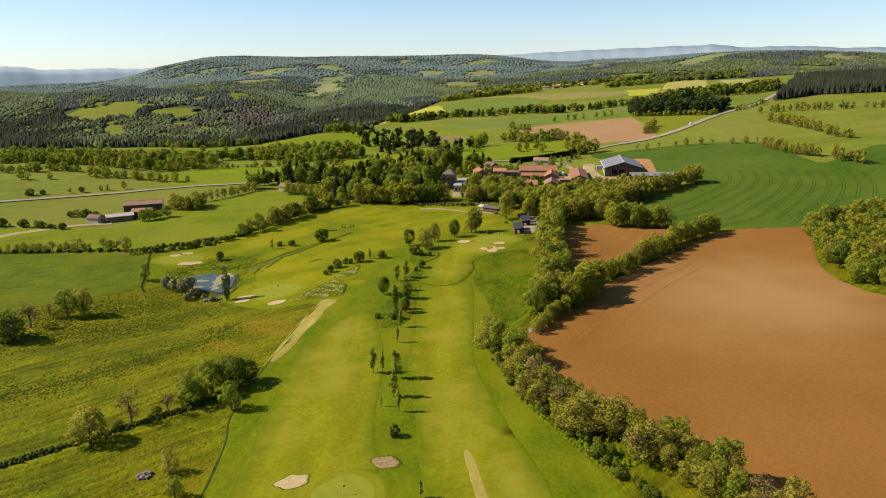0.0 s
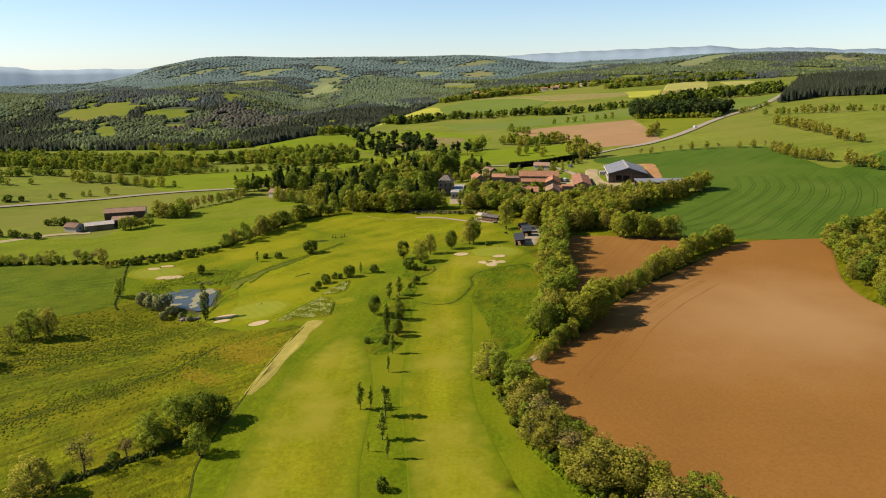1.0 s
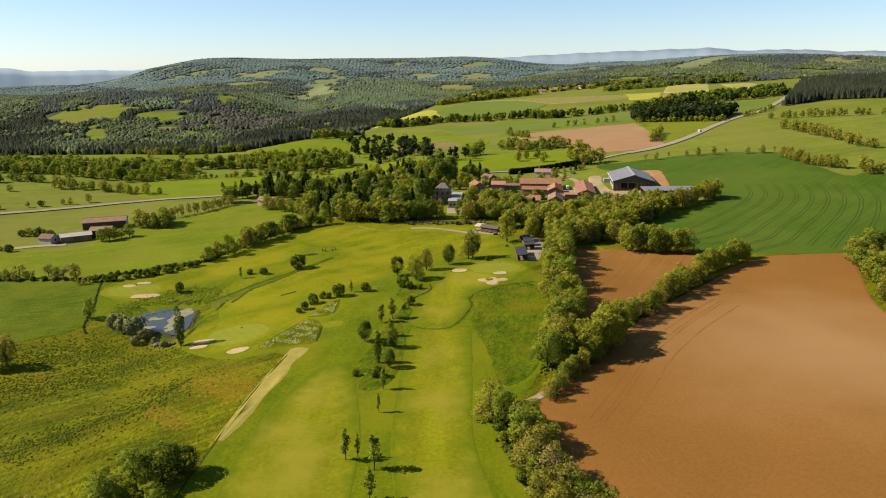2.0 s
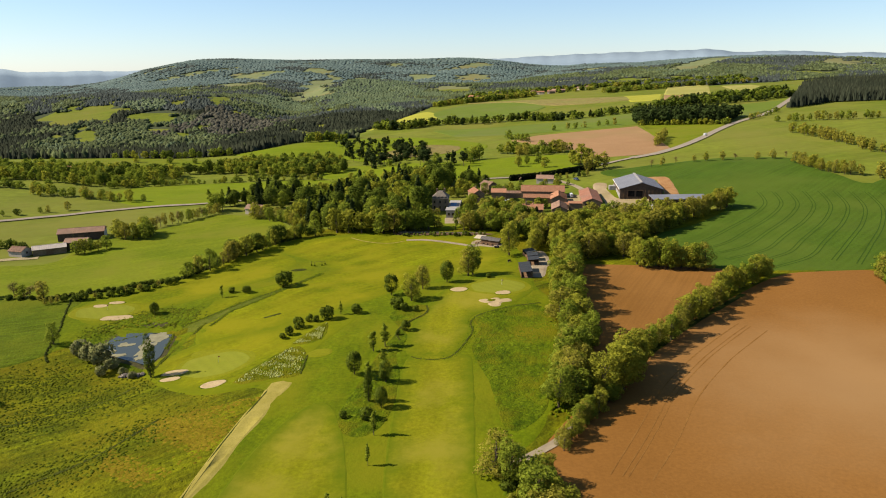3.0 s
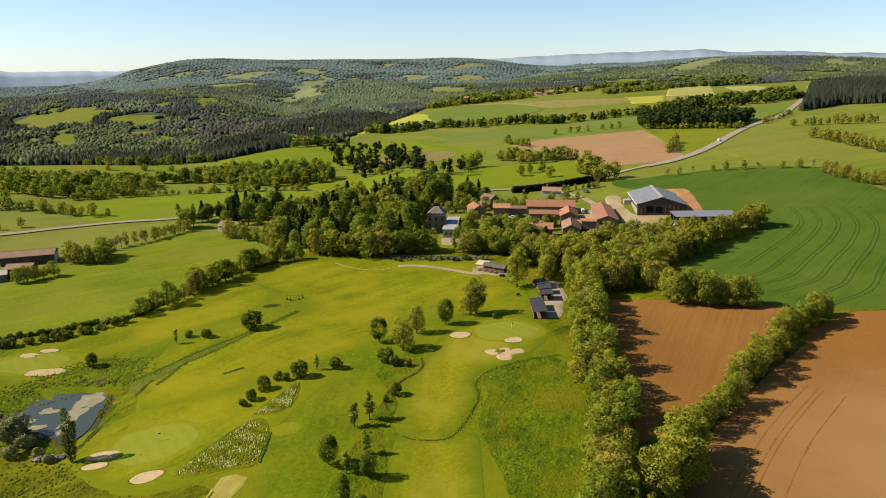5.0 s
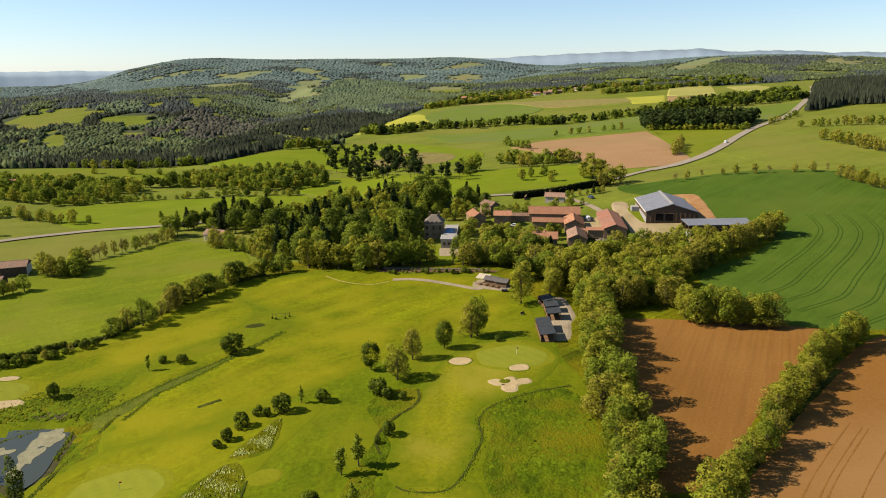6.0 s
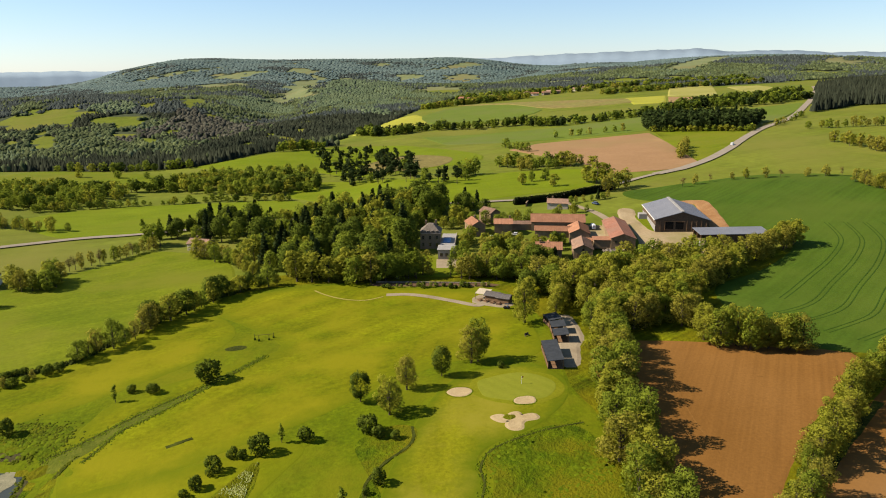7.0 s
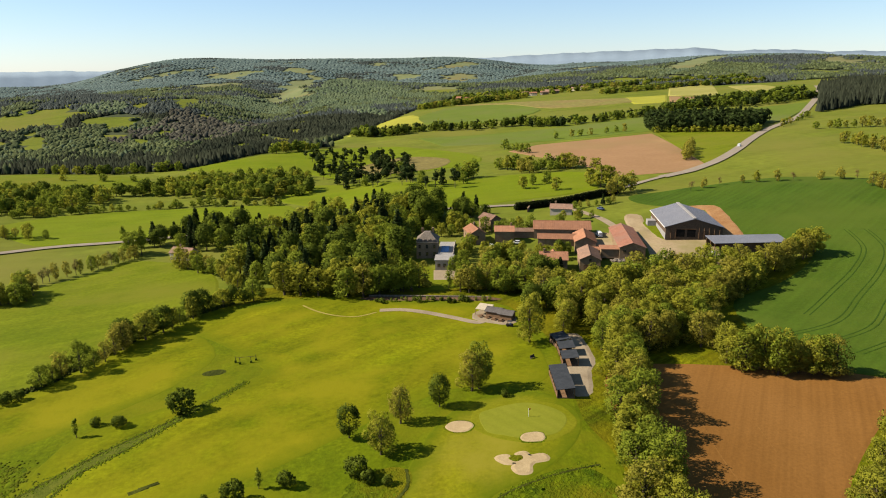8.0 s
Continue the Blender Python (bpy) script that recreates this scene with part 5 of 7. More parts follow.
# ---- far woods: too many to count, one mesh a kind ----
def far_woods(name, label, xs, ys, hs, wide, rng, material, pointed):
    """Many small rough crowns: conifers are a tall spire with lower ones round it, leafy trees a domed crown and a side bough."""
    n = len(xs)
    zs = height(xs, ys)
    V, F, N, at = [], [], [], 0
    first = rng.uniform(0, 6.28, n)
    small = ys.min() > 1500
    for k in range(1 if small else 4 if pointed else 2):
        sides = 4 if small else (4 if k == 0 else 3) if pointed else (5 if k == 0 else 4)
        far = np.zeros(n) if k == 0 else wide * rng.uniform(0.22, 0.44, n)
        a = first + k * 2.0944 + rng.uniform(-0.4, 0.4, n)
        cx, cy = xs + far * np.cos(a), ys + far * np.sin(a)
        r = wide * (rng.uniform(0.26, 0.40, n) if k else rng.uniform(0.30, 0.46, n)) * (1.0 if pointed else 1.25)
        h = hs * (rng.uniform(0.90, 1.12, n) if k == 0 else rng.uniform(0.5, 0.82, n) if pointed else rng.uniform(0.62, 0.9, n))
        turn = rng.uniform(0, 6.28, n)
        levels = ((0.1, 1.0),) if pointed else ((0.3, 1.15),) if small else ((0.12, 0.85), (0.62, rng.uniform(0.75, 1.0, n)))
        rings, out = [], []
        for up, grow in levels:
            for j in range(sides):
                t = turn + j * 6.2832 / sides
                q = r * grow * rng.uniform(0.8, 1.2, n)
                rings.append(np.stack([cx + q * np.cos(t), cy + q * np.sin(t), zs + h * up * rng.uniform(0.9, 1.1, n)], -1))
                out.append(np.stack([0.75 * np.cos(t) + 0.3 * np.cos(a) * (k > 0), 0.75 * np.sin(t) + 0.3 * np.sin(a) * (k > 0), np.full(n, 0.2 + 0.6 * up if not pointed else 0.55)], -1))
        rings.append(np.stack([cx + r * rng.uniform(-0.35, 0.35, n), cy + r * rng.uniform(-0.35, 0.35, n), zs + h], -1))
        out.append(np.stack([0.4 * np.cos(a) * (k > 0), 0.4 * np.sin(a) * (k > 0), np.ones(n)], -1))
        cell = []
        for level in range(len(levels) - 1):
            for j in range(sides):
                p, q = level * sides + j, level * sides + (j + 1) % sides
                cell += [(p, q, q + sides), (p, q + sides, p + sides)]
        last = (len(levels) - 1) * sides
        cell += [(last + j, last + (j + 1) % sides, last + sides) for j in range(sides)]
        N.append(np.stack(out, 1).reshape(-1, 3))
        V.append(np.stack(rings, 1).reshape(-1, 3))
        F.append((np.array(cell)[None] + at + (np.arange(n) * len(rings))[:, None, None]).reshape(-1, 3))
        at += n * len(rings)
    ob = new(name, raw_mesh(name, np.concatenate(V), np.concatenate(F).tolist(), [material], None, True))
    normals = np.concatenate(N)
    ob.data.normals_split_custom_set_from_vertices((normals / np.linalg.norm(normals, axis=1)[:, None]).tolist())
    return tagged(ob, label, "woods", kind="stuff")


rng = np.random.default_rng(5)
pool = {kind: [] for kind in FOREST}
dist = 760.0
while dist < 4650:
    step = max(5.4, dist * (0.0052 if dist < 1500 else 0.0042 if dist < 2700 else 0.005))
    half = dist * 0.72 + 40
    n = int(2 * half / step)
    x = -half + (np.arange(n) + rng.uniform(0.1, 0.9, n)) * step
    y = dist + rng.uniform(-0.5, 0.5, n) * step
    w = wooded(x, y)
    x, y = x[w], y[w]
    big = np.sin(x / 95 + 1.2 * np.sin(y / 140)) + np.sin(y / 120 + x / 210) + 0.8 * np.sin(x / 31 + 2 * np.sin(y / 57)) + 0.45 * rng.normal(size=len(x))
    kind = np.where(big > np.where(y > 1500, -0.3, 0.7), "mixed", "conifer").astype("<U8")
    kind[(big > 2.0)] = "leafy"
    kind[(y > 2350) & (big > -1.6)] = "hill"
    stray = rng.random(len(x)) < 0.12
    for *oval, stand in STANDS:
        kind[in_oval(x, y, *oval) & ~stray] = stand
    # beyond these distances trees take the haze-tinted colours
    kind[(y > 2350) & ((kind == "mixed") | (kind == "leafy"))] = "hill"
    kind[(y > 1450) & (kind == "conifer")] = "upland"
    tall = np.where(y < 1150, 1.5, 1.0) * np.where(kind == "hill", 0.7, np.where(kind == "conifer", 1.1, 0.95)) * (rng.uniform(4.0, 7.5, len(x)) + 0.12 * step)
    for row in zip(kind, x, y, tall, step * rng.uniform(1.0, 1.6, len(x))):
        pool[row[0]].append(row[1:])
    dist += step * 0.9


def add_wood(outline, spacing, heights, kinds):
    P = np.array(outline)
    xs, ys = np.meshgrid(np.arange(P[:, 0].min(), P[:, 0].max(), spacing), np.arange(P[:, 1].min(), P[:, 1].max(), spacing))
    xs, ys = xs + rng.uniform(-0.4, 0.4, xs.shape) * spacing, ys + rng.uniform(-0.4, 0.4, ys.shape) * spacing
    ok = inside(outline, xs, ys)
    for a, b in zip(xs[ok], ys[ok]):
        pool[kinds[rng.integers(len(kinds))]].append((a, b, rng.uniform(*heights), spacing * rng.uniform(1.0, 1.5)))


add_wood([(425, 915), (500, 965), (700, 900), (900, 900), (900, 1300), (700, 1330), (610, 1245), (520, 1080)], 5.2, (13, 18), ("conifer",))
for kind, label in (("conifer", "distant dark conifer forest on the hills"), ("upland", "hazy conifer forest on the far slopes"), ("mixed", "distant green mixed forest on the hills"), ("leafy", "distant fresh green leafy woods"), ("brown", "distant half-bare brownish woods"), ("hill", "far hill forest with distance haze in its blue-green colour")):
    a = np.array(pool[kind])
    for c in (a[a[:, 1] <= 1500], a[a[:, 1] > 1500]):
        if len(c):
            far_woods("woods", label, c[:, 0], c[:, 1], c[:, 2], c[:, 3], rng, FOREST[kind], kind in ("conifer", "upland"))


# ---- the farthest ridges, distance haze painted into their blue colour ----
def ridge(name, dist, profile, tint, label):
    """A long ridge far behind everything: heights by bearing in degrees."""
    m = surface(name + "_hazed_cover", tint, tuple(c * 1.06 for c in tint), 220.0, 6.0, tone_=0.05)
    b, h = np.array([p[0] for p in profile], float), np.array([p[1] for p in profile], float)
    verts, faces = [], []
    steps_ = np.arange(b[0], b[-1] + 0.01, 0.25)
    for i, deg in enumerate(steps_):
        top = np.interp(deg, b, h) + 2 * math.sin(deg * 1.9) + 1.5 * math.sin(deg * 4.7 + 1) + 0.7 * math.sin(deg * 13)
        for k, (d, z) in enumerate(((dist - 350, -60), (dist - 120, top * 0.7), (dist, top), (dist + 60, -60))):
            verts.append((d * math.sin(radians(deg)), d * math.cos(radians(deg)), z - 26))
        if i:
            for k in range(3):
                a = 4 * i + k
                faces.append((a - 4, a, a + 1, a - 3))
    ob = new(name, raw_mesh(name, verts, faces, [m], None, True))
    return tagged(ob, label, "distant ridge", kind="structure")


ridge("far_ridge", 4820, [(-75, 120), (-40, 132), (-33, 128), (-31, 130), (-29.5, 106), (-27, 112), (-22, 108), (-15, 95), (-6, 110), (0.7, 148), (8.3, 178), (12.4, 190), (20.3, 206), (23, 183), (25.5, 190), (29, 171), (32.4, 168), (45, 172), (75, 150)], (0.250, 0.320, 0.385), "long wooded ridge on the horizon, coloured with blue haze")

# ---- buildings ----
def plaster(name, low, high, grain=1.4):
    return surface(name, low, high, grain, 6.0, 0.02, 0.9, 6.0, tuple(c * 0.82 for c in low))


STONE_WALL = plaster("rubble_stone_wall", (0.25, 0.172, 0.100), (0.34, 0.245, 0.152), 0.9)
MANOR_WALL = plaster("grey_stone_wall", (0.28, 0.205, 0.125), (0.36, 0.27, 0.172), 1.2)
CREAM_WALL = plaster("cream_render", (0.52, 0.45, 0.36), (0.60, 0.53, 0.43))
WHITE_WALL = plaster("white_render", (0.66, 0.64, 0.60), (0.74, 0.72, 0.68))
TIMBER = surface("weathered_timber_cladding", (0.10, 0.068, 0.046), (0.16, 0.11, 0.075), 0.7, 6.0, 0.03, big=5.0, third=(0.12, 0.09, 0.065))
TILES = surface("terracotta_tiles", (0.30, 0.142, 0.078), (0.39, 0.195, 0.115), 1.6, 5.0, 0.05, 0.9, 5.0, (0.30, 0.15, 0.09), per="object")
OLD_TILES = surface("old_brown_tiles", (0.24, 0.145, 0.10), (0.32, 0.20, 0.14), 1.4, 5.0, 0.05, 0.9, 4.0, (0.22, 0.15, 0.11), per="object")
SLATE = surface("grey_brown_slates", (0.15, 0.125, 0.10), (0.22, 0.185, 0.15), 1.0, 5.0, 0.03, 0.8)
STEEL = surface("grey_steel_sheet", (0.165, 0.170, 0.195), (0.205, 0.210, 0.235), 6.0, 10.0, 0.01, 0.6, 9.0, (0.18, 0.185, 0.21), spec=0.15)
FELT = surface("dark_roofing_sheet", (0.036, 0.040, 0.045), (0.054, 0.059, 0.066), 1.5, 5.0, 0.01, 0.7)
CONCRETE = surface("pale_concrete", (0.29, 0.275, 0.26), (0.36, 0.34, 0.32), 2.0, 6.0)
DARK_GLASS = surface("dark_window_glass", (0.02, 0.024, 0.03), (0.03, 0.034, 0.04), 1.0, 3.0, 0.0, 0.08, spec=0.8)
WOOD = surface("brown_wood", (0.17, 0.10, 0.055), (0.25, 0.155, 0.09), 0.6, 6.0, 0.01)
CANVAS = surface("cream_canvas", (0.44, 0.37, 0.27), (0.52, 0.45, 0.33), 0.8, 5.0)
POOL_BLUE = surface("pool_tiles", (0.08, 0.22, 0.46), (0.10, 0.26, 0.52), 0.8, 5.0, 0.0, 0.15)
PAINT = surface("white_car_paint", (0.70, 0.70, 0.70), (0.74, 0.74, 0.74), 2.0, 4.0, 0.0, 0.3, spec=0.5)
BLUE_PAINT = surface("dark_blue_car_paint", (0.05, 0.08, 0.16), (0.06, 0.09, 0.18), 2.0, 4.0, 0.0, 0.3, spec=0.5)
DOORWAY_SHADE = surface("doorway_shade_black", (0.012, 0.011, 0.010), (0.020, 0.018, 0.016), 1.0, 4.0)
RUBBER = surface("black_rubber", (0.018, 0.018, 0.018), (0.028, 0.028, 0.028), 0.5, 4.0)


def box(bm, cx, cy, cz, sx, sy, sz, bevel=0.0):
    """A box by its centre and sizes."""
    made = bmesh.ops.create_cube(bm, size=1, matrix=Matrix.Translation((cx, cy, cz)) @ Matrix.Diagonal((sx, sy, sz, 1)))
    if bevel:
        bmesh.ops.bevel(bm, geom=list({e for v in made["verts"] for e in v.link_edges}), offset=bevel, segments=1, affect="EDGES")
    return bm


def one_box(*a, **k):
    return box(bmesh.new(), *a, **k)


def empty_at(name, x, y, rot, label, category, group="", lift=0.0):
    ob = new(name)
    ob.matrix_basis = pose(x, y, ground_at(x, y) + lift, 0, 0, rot)
    return tagged(ob, label, category, group)


def gable_walls(w, l, h, rise, base=-1.5):
    """Four walls, the gable ends at -l/2 and l/2 rising to the ridge along y."""
    bm = bmesh.new()
    ring = [(-w / 2, base), (w / 2, base), (w / 2, h), (0, h + rise), (-w / 2, h)]
    a = [bm.verts.new((x, -l / 2, z)) for x, z in ring]
    b = [bm.verts.new((x, l / 2, z)) for x, z in ring]
    bm.faces.new(a), bm.faces.new(b[::-1])
    for i in range(5):
        j = (i + 1) % 5
        if i not in (2, 3):
            bm.faces.new((a[j], a[i], b[i], b[j]))
    bmesh.ops.recalc_face_normals(bm, faces=bm.faces[:])
    return bm


def roof_slope(w, l, h, rise, side, over=0.4, thick=0.16, rows=0, shift=0.0):
    """One slope of a gable roof with its overhang and thickness; rows: raised courses or ribs along it."""
    bm = bmesh.new()
    k = rise / (w / 2)
    x1, z1, zr = side * (w / 2 + over), h - k * over + 0.02, h + rise + 0.02
    n = Vector((side * k, 0, 1)).normalized() * thick
    y0, y1 = -l / 2 - over, l / 2 + over
    low = [bm.verts.new(p) for p in ((0, y0, zr), (x1, y0, z1), (x1, y1, z1), (0, y1, zr))]
    top = [bm.verts.new(v.co + n) for v in low]
    bm.faces.new(low), bm.faces.new(top)
    for i in range(4):
        bm.faces.new((low[i], low[(i + 1) % 4], top[(i + 1) % 4], top[i]))
    for i in range(rows):
        y = y0 + (i + 0.5) * (y1 - y0) / rows
        a, b = Vector((0, y, zr)) + n * 1.1, Vector((x1, y, z1)) + n * 1.1
        d = Vector((0, (y1 - y0) / rows * 0.16, 0))
        up = n.normalized() * 0.035
        q = [bm.verts.new(p) for p in (a - d, b - d, b + d, a + d)]
        t = [bm.verts.new(p) for p in (a - d * 0.4 + up, b - d * 0.4 + up, b + d * 0.4 + up, a + d * 0.4 + up)]
        bm.faces.new(t)
        for j in range(4):
            bm.faces.new((q[j], q[(j + 1) % 4], t[(j + 1) % 4], t[j]))
    bmesh.ops.recalc_face_normals(bm, faces=bm.faces[:])
    return bm


def opening(kind, parent, face, along, z, wid, high, w, l, material=None, frame_material=None):
    """A window or door set in a wall face: 'front' (-y), 'back', 'left', 'right'; along: place on that face."""
    d = 0.12
    where = {"front": (along, -l / 2 - 0.03), "back": (along, l / 2 + 0.03), "left": (-w / 2 - 0.03, along), "right": (w / 2 + 0.03, along)}[face]
    side = face in ("left", "right")
    bm = bmesh.new()
    for u, v, su, sv in ((0, high / 2, wid, 0.12), (0, -high / 2, wid, 0.12), (-wid / 2, 0, 0.12, high), (wid / 2, 0, 0.12, high), (0, 0, 0.06, high)):
        if side:
            box(bm, where[0], where[1] + u, z + v, d, su, sv)
        else:
            box(bm, where[0] + u, where[1], z + v, su, d, sv)
    ob = part(kind, bm, frame_material or STONE_WALL, parent)
    part("pane" if kind == "window" else "leaf", one_box(where[0], where[1], z, 0.08 if side else wid - 0.1, wid - 0.1 if side else 0.08, high - 0.1), material or DARK_GLASS, ob)
    return ob


def house(name, label, x, y, rot, w, l, h, rise, wall_m, roof_m, windows=(), doors=(), chimneys=(), over=0.4, rows=14, category="house", group=""):
    """A gabled building, ridge along its own y."""
    ob = empty_at(name, x, y, rot, label, category, group)
    part("wall", gable_walls(w, l, h, rise), wall_m, ob)
    slope = None
    for side in (-1, 1):
        slope = part("roof", roof_slope(w, l, h, rise, side, over, rows=rows), roof_m, ob)
    bm = box(bmesh.new(), 0, 0, h + rise + 0.2, 0.35, l + 2 * over, 0.16, 0.05)
    part("ridge_cap", bm, roof_m, ob)
    for face, along, z, ww, hh in windows:
        opening("window", ob, face, along, z, ww, hh, w, l)
    for face, along, ww, hh in doors:
        opening("door", ob, face, along, hh / 2, ww, hh, w, l, WOOD, WOOD)
    for cx, cy in chimneys:
        bm = box(bmesh.new(), cx, cy, h + rise * (1 - abs(cx) / (w / 2)) + 0.7, 0.7, 0.7, 1.8, 0.04)
        box(bm, cx, cy, h + rise * (1 - abs(cx) / (w / 2)) + 1.65, 0.9, 0.9, 0.14)
        part("chimney", bm, STONE_WALL, slope)
    return ob


# the manor: hipped roof, storeys of windows
def manor(x, y, rot):
    ob = empty_at("manor_house", x, y, rot, "grey stone manor house with a steep hipped roof", "house")
    w, l, h = 9.2, 10.0, 7.0
    part("wall", one_box(0, 0, h / 2 - 0.75, w, l, h + 1.5), MANOR_WALL, ob)
    bm = bmesh.new()
    e, t = 0.45, 1.3
    low = [bm.verts.new(p) for p in ((-w / 2 - e, -l / 2 - e, h), (w / 2 + e, -l / 2 - e, h), (w / 2 + e, l / 2 + e, h), (-w / 2 - e, l / 2 + e, h))]
    top = [bm.verts.new(p) for p in ((-t, -t, h + 3.6), (t, -t, h + 3.6), (t, t, h + 3.6), (-t, t, h + 3.6))]
    bm.faces.new(low[::-1]), bm.faces.new(top)
    for i in range(4):
        bm.faces.new((low[i], low[(i + 1) % 4], top[(i + 1) % 4], top[i]))
    roof = part("roof", bm, SLATE, ob)
    part("chimney", box(bmesh.new(), 2.2, 2.0, h + 3.4, 0.9, 0.9, 3.0, 0.05), STONE_WALL, roof)
    part("chimney", box(bmesh.new(), -2.4, 2.4, h + 3.2, 0.9, 0.9, 2.8, 0.05), STONE_WALL, roof)
    part("cornice", one_box(0, 0, h - 0.12, w + 0.5, l + 0.5, 0.22), CREAM_WALL, ob)
    for z in (1.7, 5.0):
        for a in (-3.2, 0, 3.2):
            opening("window", ob, "front", a, z, 1.0, 1.7, w, l)
            opening("window", ob, "left", a, z, 1.0, 1.7, w, l)
    for a in (-3.0, -1.0, 1.0, 3.0):
        part("dormer", box(bmesh.new(), a, -l / 2 + 0.3, h + 0.65, 1.0, 1.3, 1.2, 0.04), SLATE, roof)
    return ob


manor(0.9, 466.2, -5)
annex = empty_at("annex", 7.8, 450.0, -5, "small annex with a pale flat roof beside the manor", "house")
part("wall", one_box(0, 0, 1.5, 7.4, 8.0, 5.0), CREAM_WALL, annex)
part("roof", box(bmesh.new(), 0, 0, 4.15, 8.2, 8.8, 0.3, 0.05), CONCRETE, annex)
for a in (-2.2, 0.2, 2.4):
    opening("window", annex, "front", a, 1.9, 1.2, 1.4, 7.4, 8.0)
terrace = empty_at("terrace", 9.2, 467.5, -5, "raised pale concrete terrace with a blue pool", "terrace")
part("deck", box(bmesh.new(), 0, 0, 0.4, 7.0, 24.0, 3.2, 0.05), CONCRETE, terrace)
part("pool", one_box(-0.6, -1.5, 2.05, 3.4, 9.5, 0.14), POOL_BLUE, terrace, "blue swimming pool")
part("balustrade", one_box(3.35, 0, 2.4, 0.15, 24, 0.9), CREAM_WALL, terrace)
part("pool_rim", one_box(-0.6, 3.6, 2.06, 3.8, 0.4, 0.2), CONCRETE, terrace)
patch("stone_path", [(3.2, 436), (12.6, 435), (12.4, 446), (3.4, 446.5)], GRAVEL, 0.22, "pale paved forecourt of the annex", "path", 2, 1)
patch("garden_lawn", [(-12, 430), (14, 427), (14, 440), (2, 448), (-6, 462), (-12, 450)], PASTURE, 0.15, "bright lawn in front of the manor", "lawn", 3, 3)

house("house", "old house with a weathered orange tile roof", 22.6, 482, 12, 7.0, 12.0, 5.0, 2.0, STONE_WALL, TILES, [("front", 0, 3.2, 1.0, 1.3), ("left", -2.5, 3.0, 0.9, 1.2), ("left", 2.5, 3.0, 0.9, 1.2)], [("front", -1.6, 1.1, 2.1)], [(0.8, 3.5)], group="houses of the hamlet")
house("house", "two-storey stone house with an orange tile roof", 36.3, 480, 84, 7.0, 8.6, 5.4, 1.7, STONE_WALL, TILES, [("right", -2.4, 3.9, 0.9, 1.2), ("right", 0.2, 3.9, 0.9, 1.2), ("right", 2.6, 3.9, 0.9, 1.2), ("right", 2.4, 1.4, 0.9, 1.2), ("front", 0, 3.9, 0.9, 1.2)], [("right", -1.2, 1.1, 2.1)], [(0.6, -3)], group="houses of the hamlet")
house("house", "small stone house with a terracotta roof", 31.6, 502, 35, 6.4, 9.0, 5.2, 1.9, STONE_WALL, OLD_TILES, [("front", 0, 3.6, 0.9, 1.2), ("left", 1, 2.6, 0.9, 1.2)], group="houses of the hamlet")
house("outbuilding", "long low brown outbuilding with a tile roof", 46.5, 486, 86, 5.0, 12.0, 2.9, 1.0, STONE_WALL, OLD_TILES, doors=[("right", 0, 2.2, 2.2)], group="farm roofs of the hamlet", category="outbuilding")
house("outbuilding", "low stone outbuilding with an orange tile roof", 27.5, 451, 86, 4.6, 8.5, 2.6, 1.0, STONE_WALL, TILES, doors=[("right", 1, 1.6, 2.0)], group="farm roofs of the hamlet", category="outbuilding")
cottage = house("house", "stone farmhouse with an orange roof and a cross gable", 52.2, 442.6, 82, 8.0, 11.0, 5.0, 2.2, STONE_WALL, TILES, [("right", -3.4, 3.2, 0.9, 1.3), ("right", 3.4, 3.2, 0.9, 1.3), ("right", 3.4, 1.2, 0.9, 1.2), ("front", 0, 3.4, 0.9, 1.2)], [("right", -3.2, 1.2, 2.1)], [(-0.6, 3.8)], group="houses of the hamlet")
gab = gable_walls(4.2, 4.4, 5.2, 1.9, 3.0)
bmesh.ops.transform(gab, matrix=pose(2.0, 0, 0, 0, 0, 90), verts=gab.verts)
cross = part("cross_gable", gab, STONE_WALL, cottage)
for side in (-1, 1):
    s = roof_slope(4.2, 4.4, 5.2, 1.9, side, 0.3, rows=6)
    bmesh.ops.transform(s, matrix=pose(2.0, 0, 0.06, 0, 0, 90), verts=s.verts)
    part("roof", s, TILES, cross)
house("stone_barn", "stone barn with a faded pinkish tile roof", 67.3, 444.8, -9, 8.2, 16.5, 4.6, 2.0, STONE_WALL, OLD_TILES, [("front", 0, 4.4, 1.0, 1.2)], [("front", -1.6, 1.8, 2.4)], group="farm roofs of the hamlet", rows=22, category="barn")
house("farm_wing", "long stone farm range with an orange tile roof", 64.0, 486.0, 82, 11.5, 26.0, 3.9, 2.7, STONE_WALL, TILES, [("right", -8, 2.6, 1.0, 1.2), ("right", -4, 2.6, 1.0, 1.2), ("right", 1.5, 2.6, 1.0, 1.2), ("right", 6, 2.6, 1.0, 1.2)], [("right", -2, 2.6, 2.8)], group="farm roofs of the hamlet", rows=26, category="barn")
house("farm_wing", "stone farm wing with an orange tile roof", 70.8, 468.5, -9, 9.0, 16.5, 4.0, 2.2, STONE_WALL, TILES, doors=[("left", -3, 2.8, 2.8)], group="farm roofs of the hamlet", rows=24, category="barn")
house("farm_wing", "lower stone range with a red tile roof", 59.5, 473.5, 80, 6.6, 17.0, 3.2, 1.5, STONE_WALL, TILES, [("right", -5, 2.4, 1.0, 1.1), ("right", 4, 2.4, 1.0, 1.1)], [("right", 0, 2.6, 2.6)], group="farm roofs of the hamlet", rows=18, category="barn")
house("outbuilding", "narrow lean-to with a red tile roof", 75.5, 456.5, 82, 3.6, 9.0, 2.6, 0.8, STONE_WALL, TILES, group="farm roofs of the hamlet", category="outbuilding")
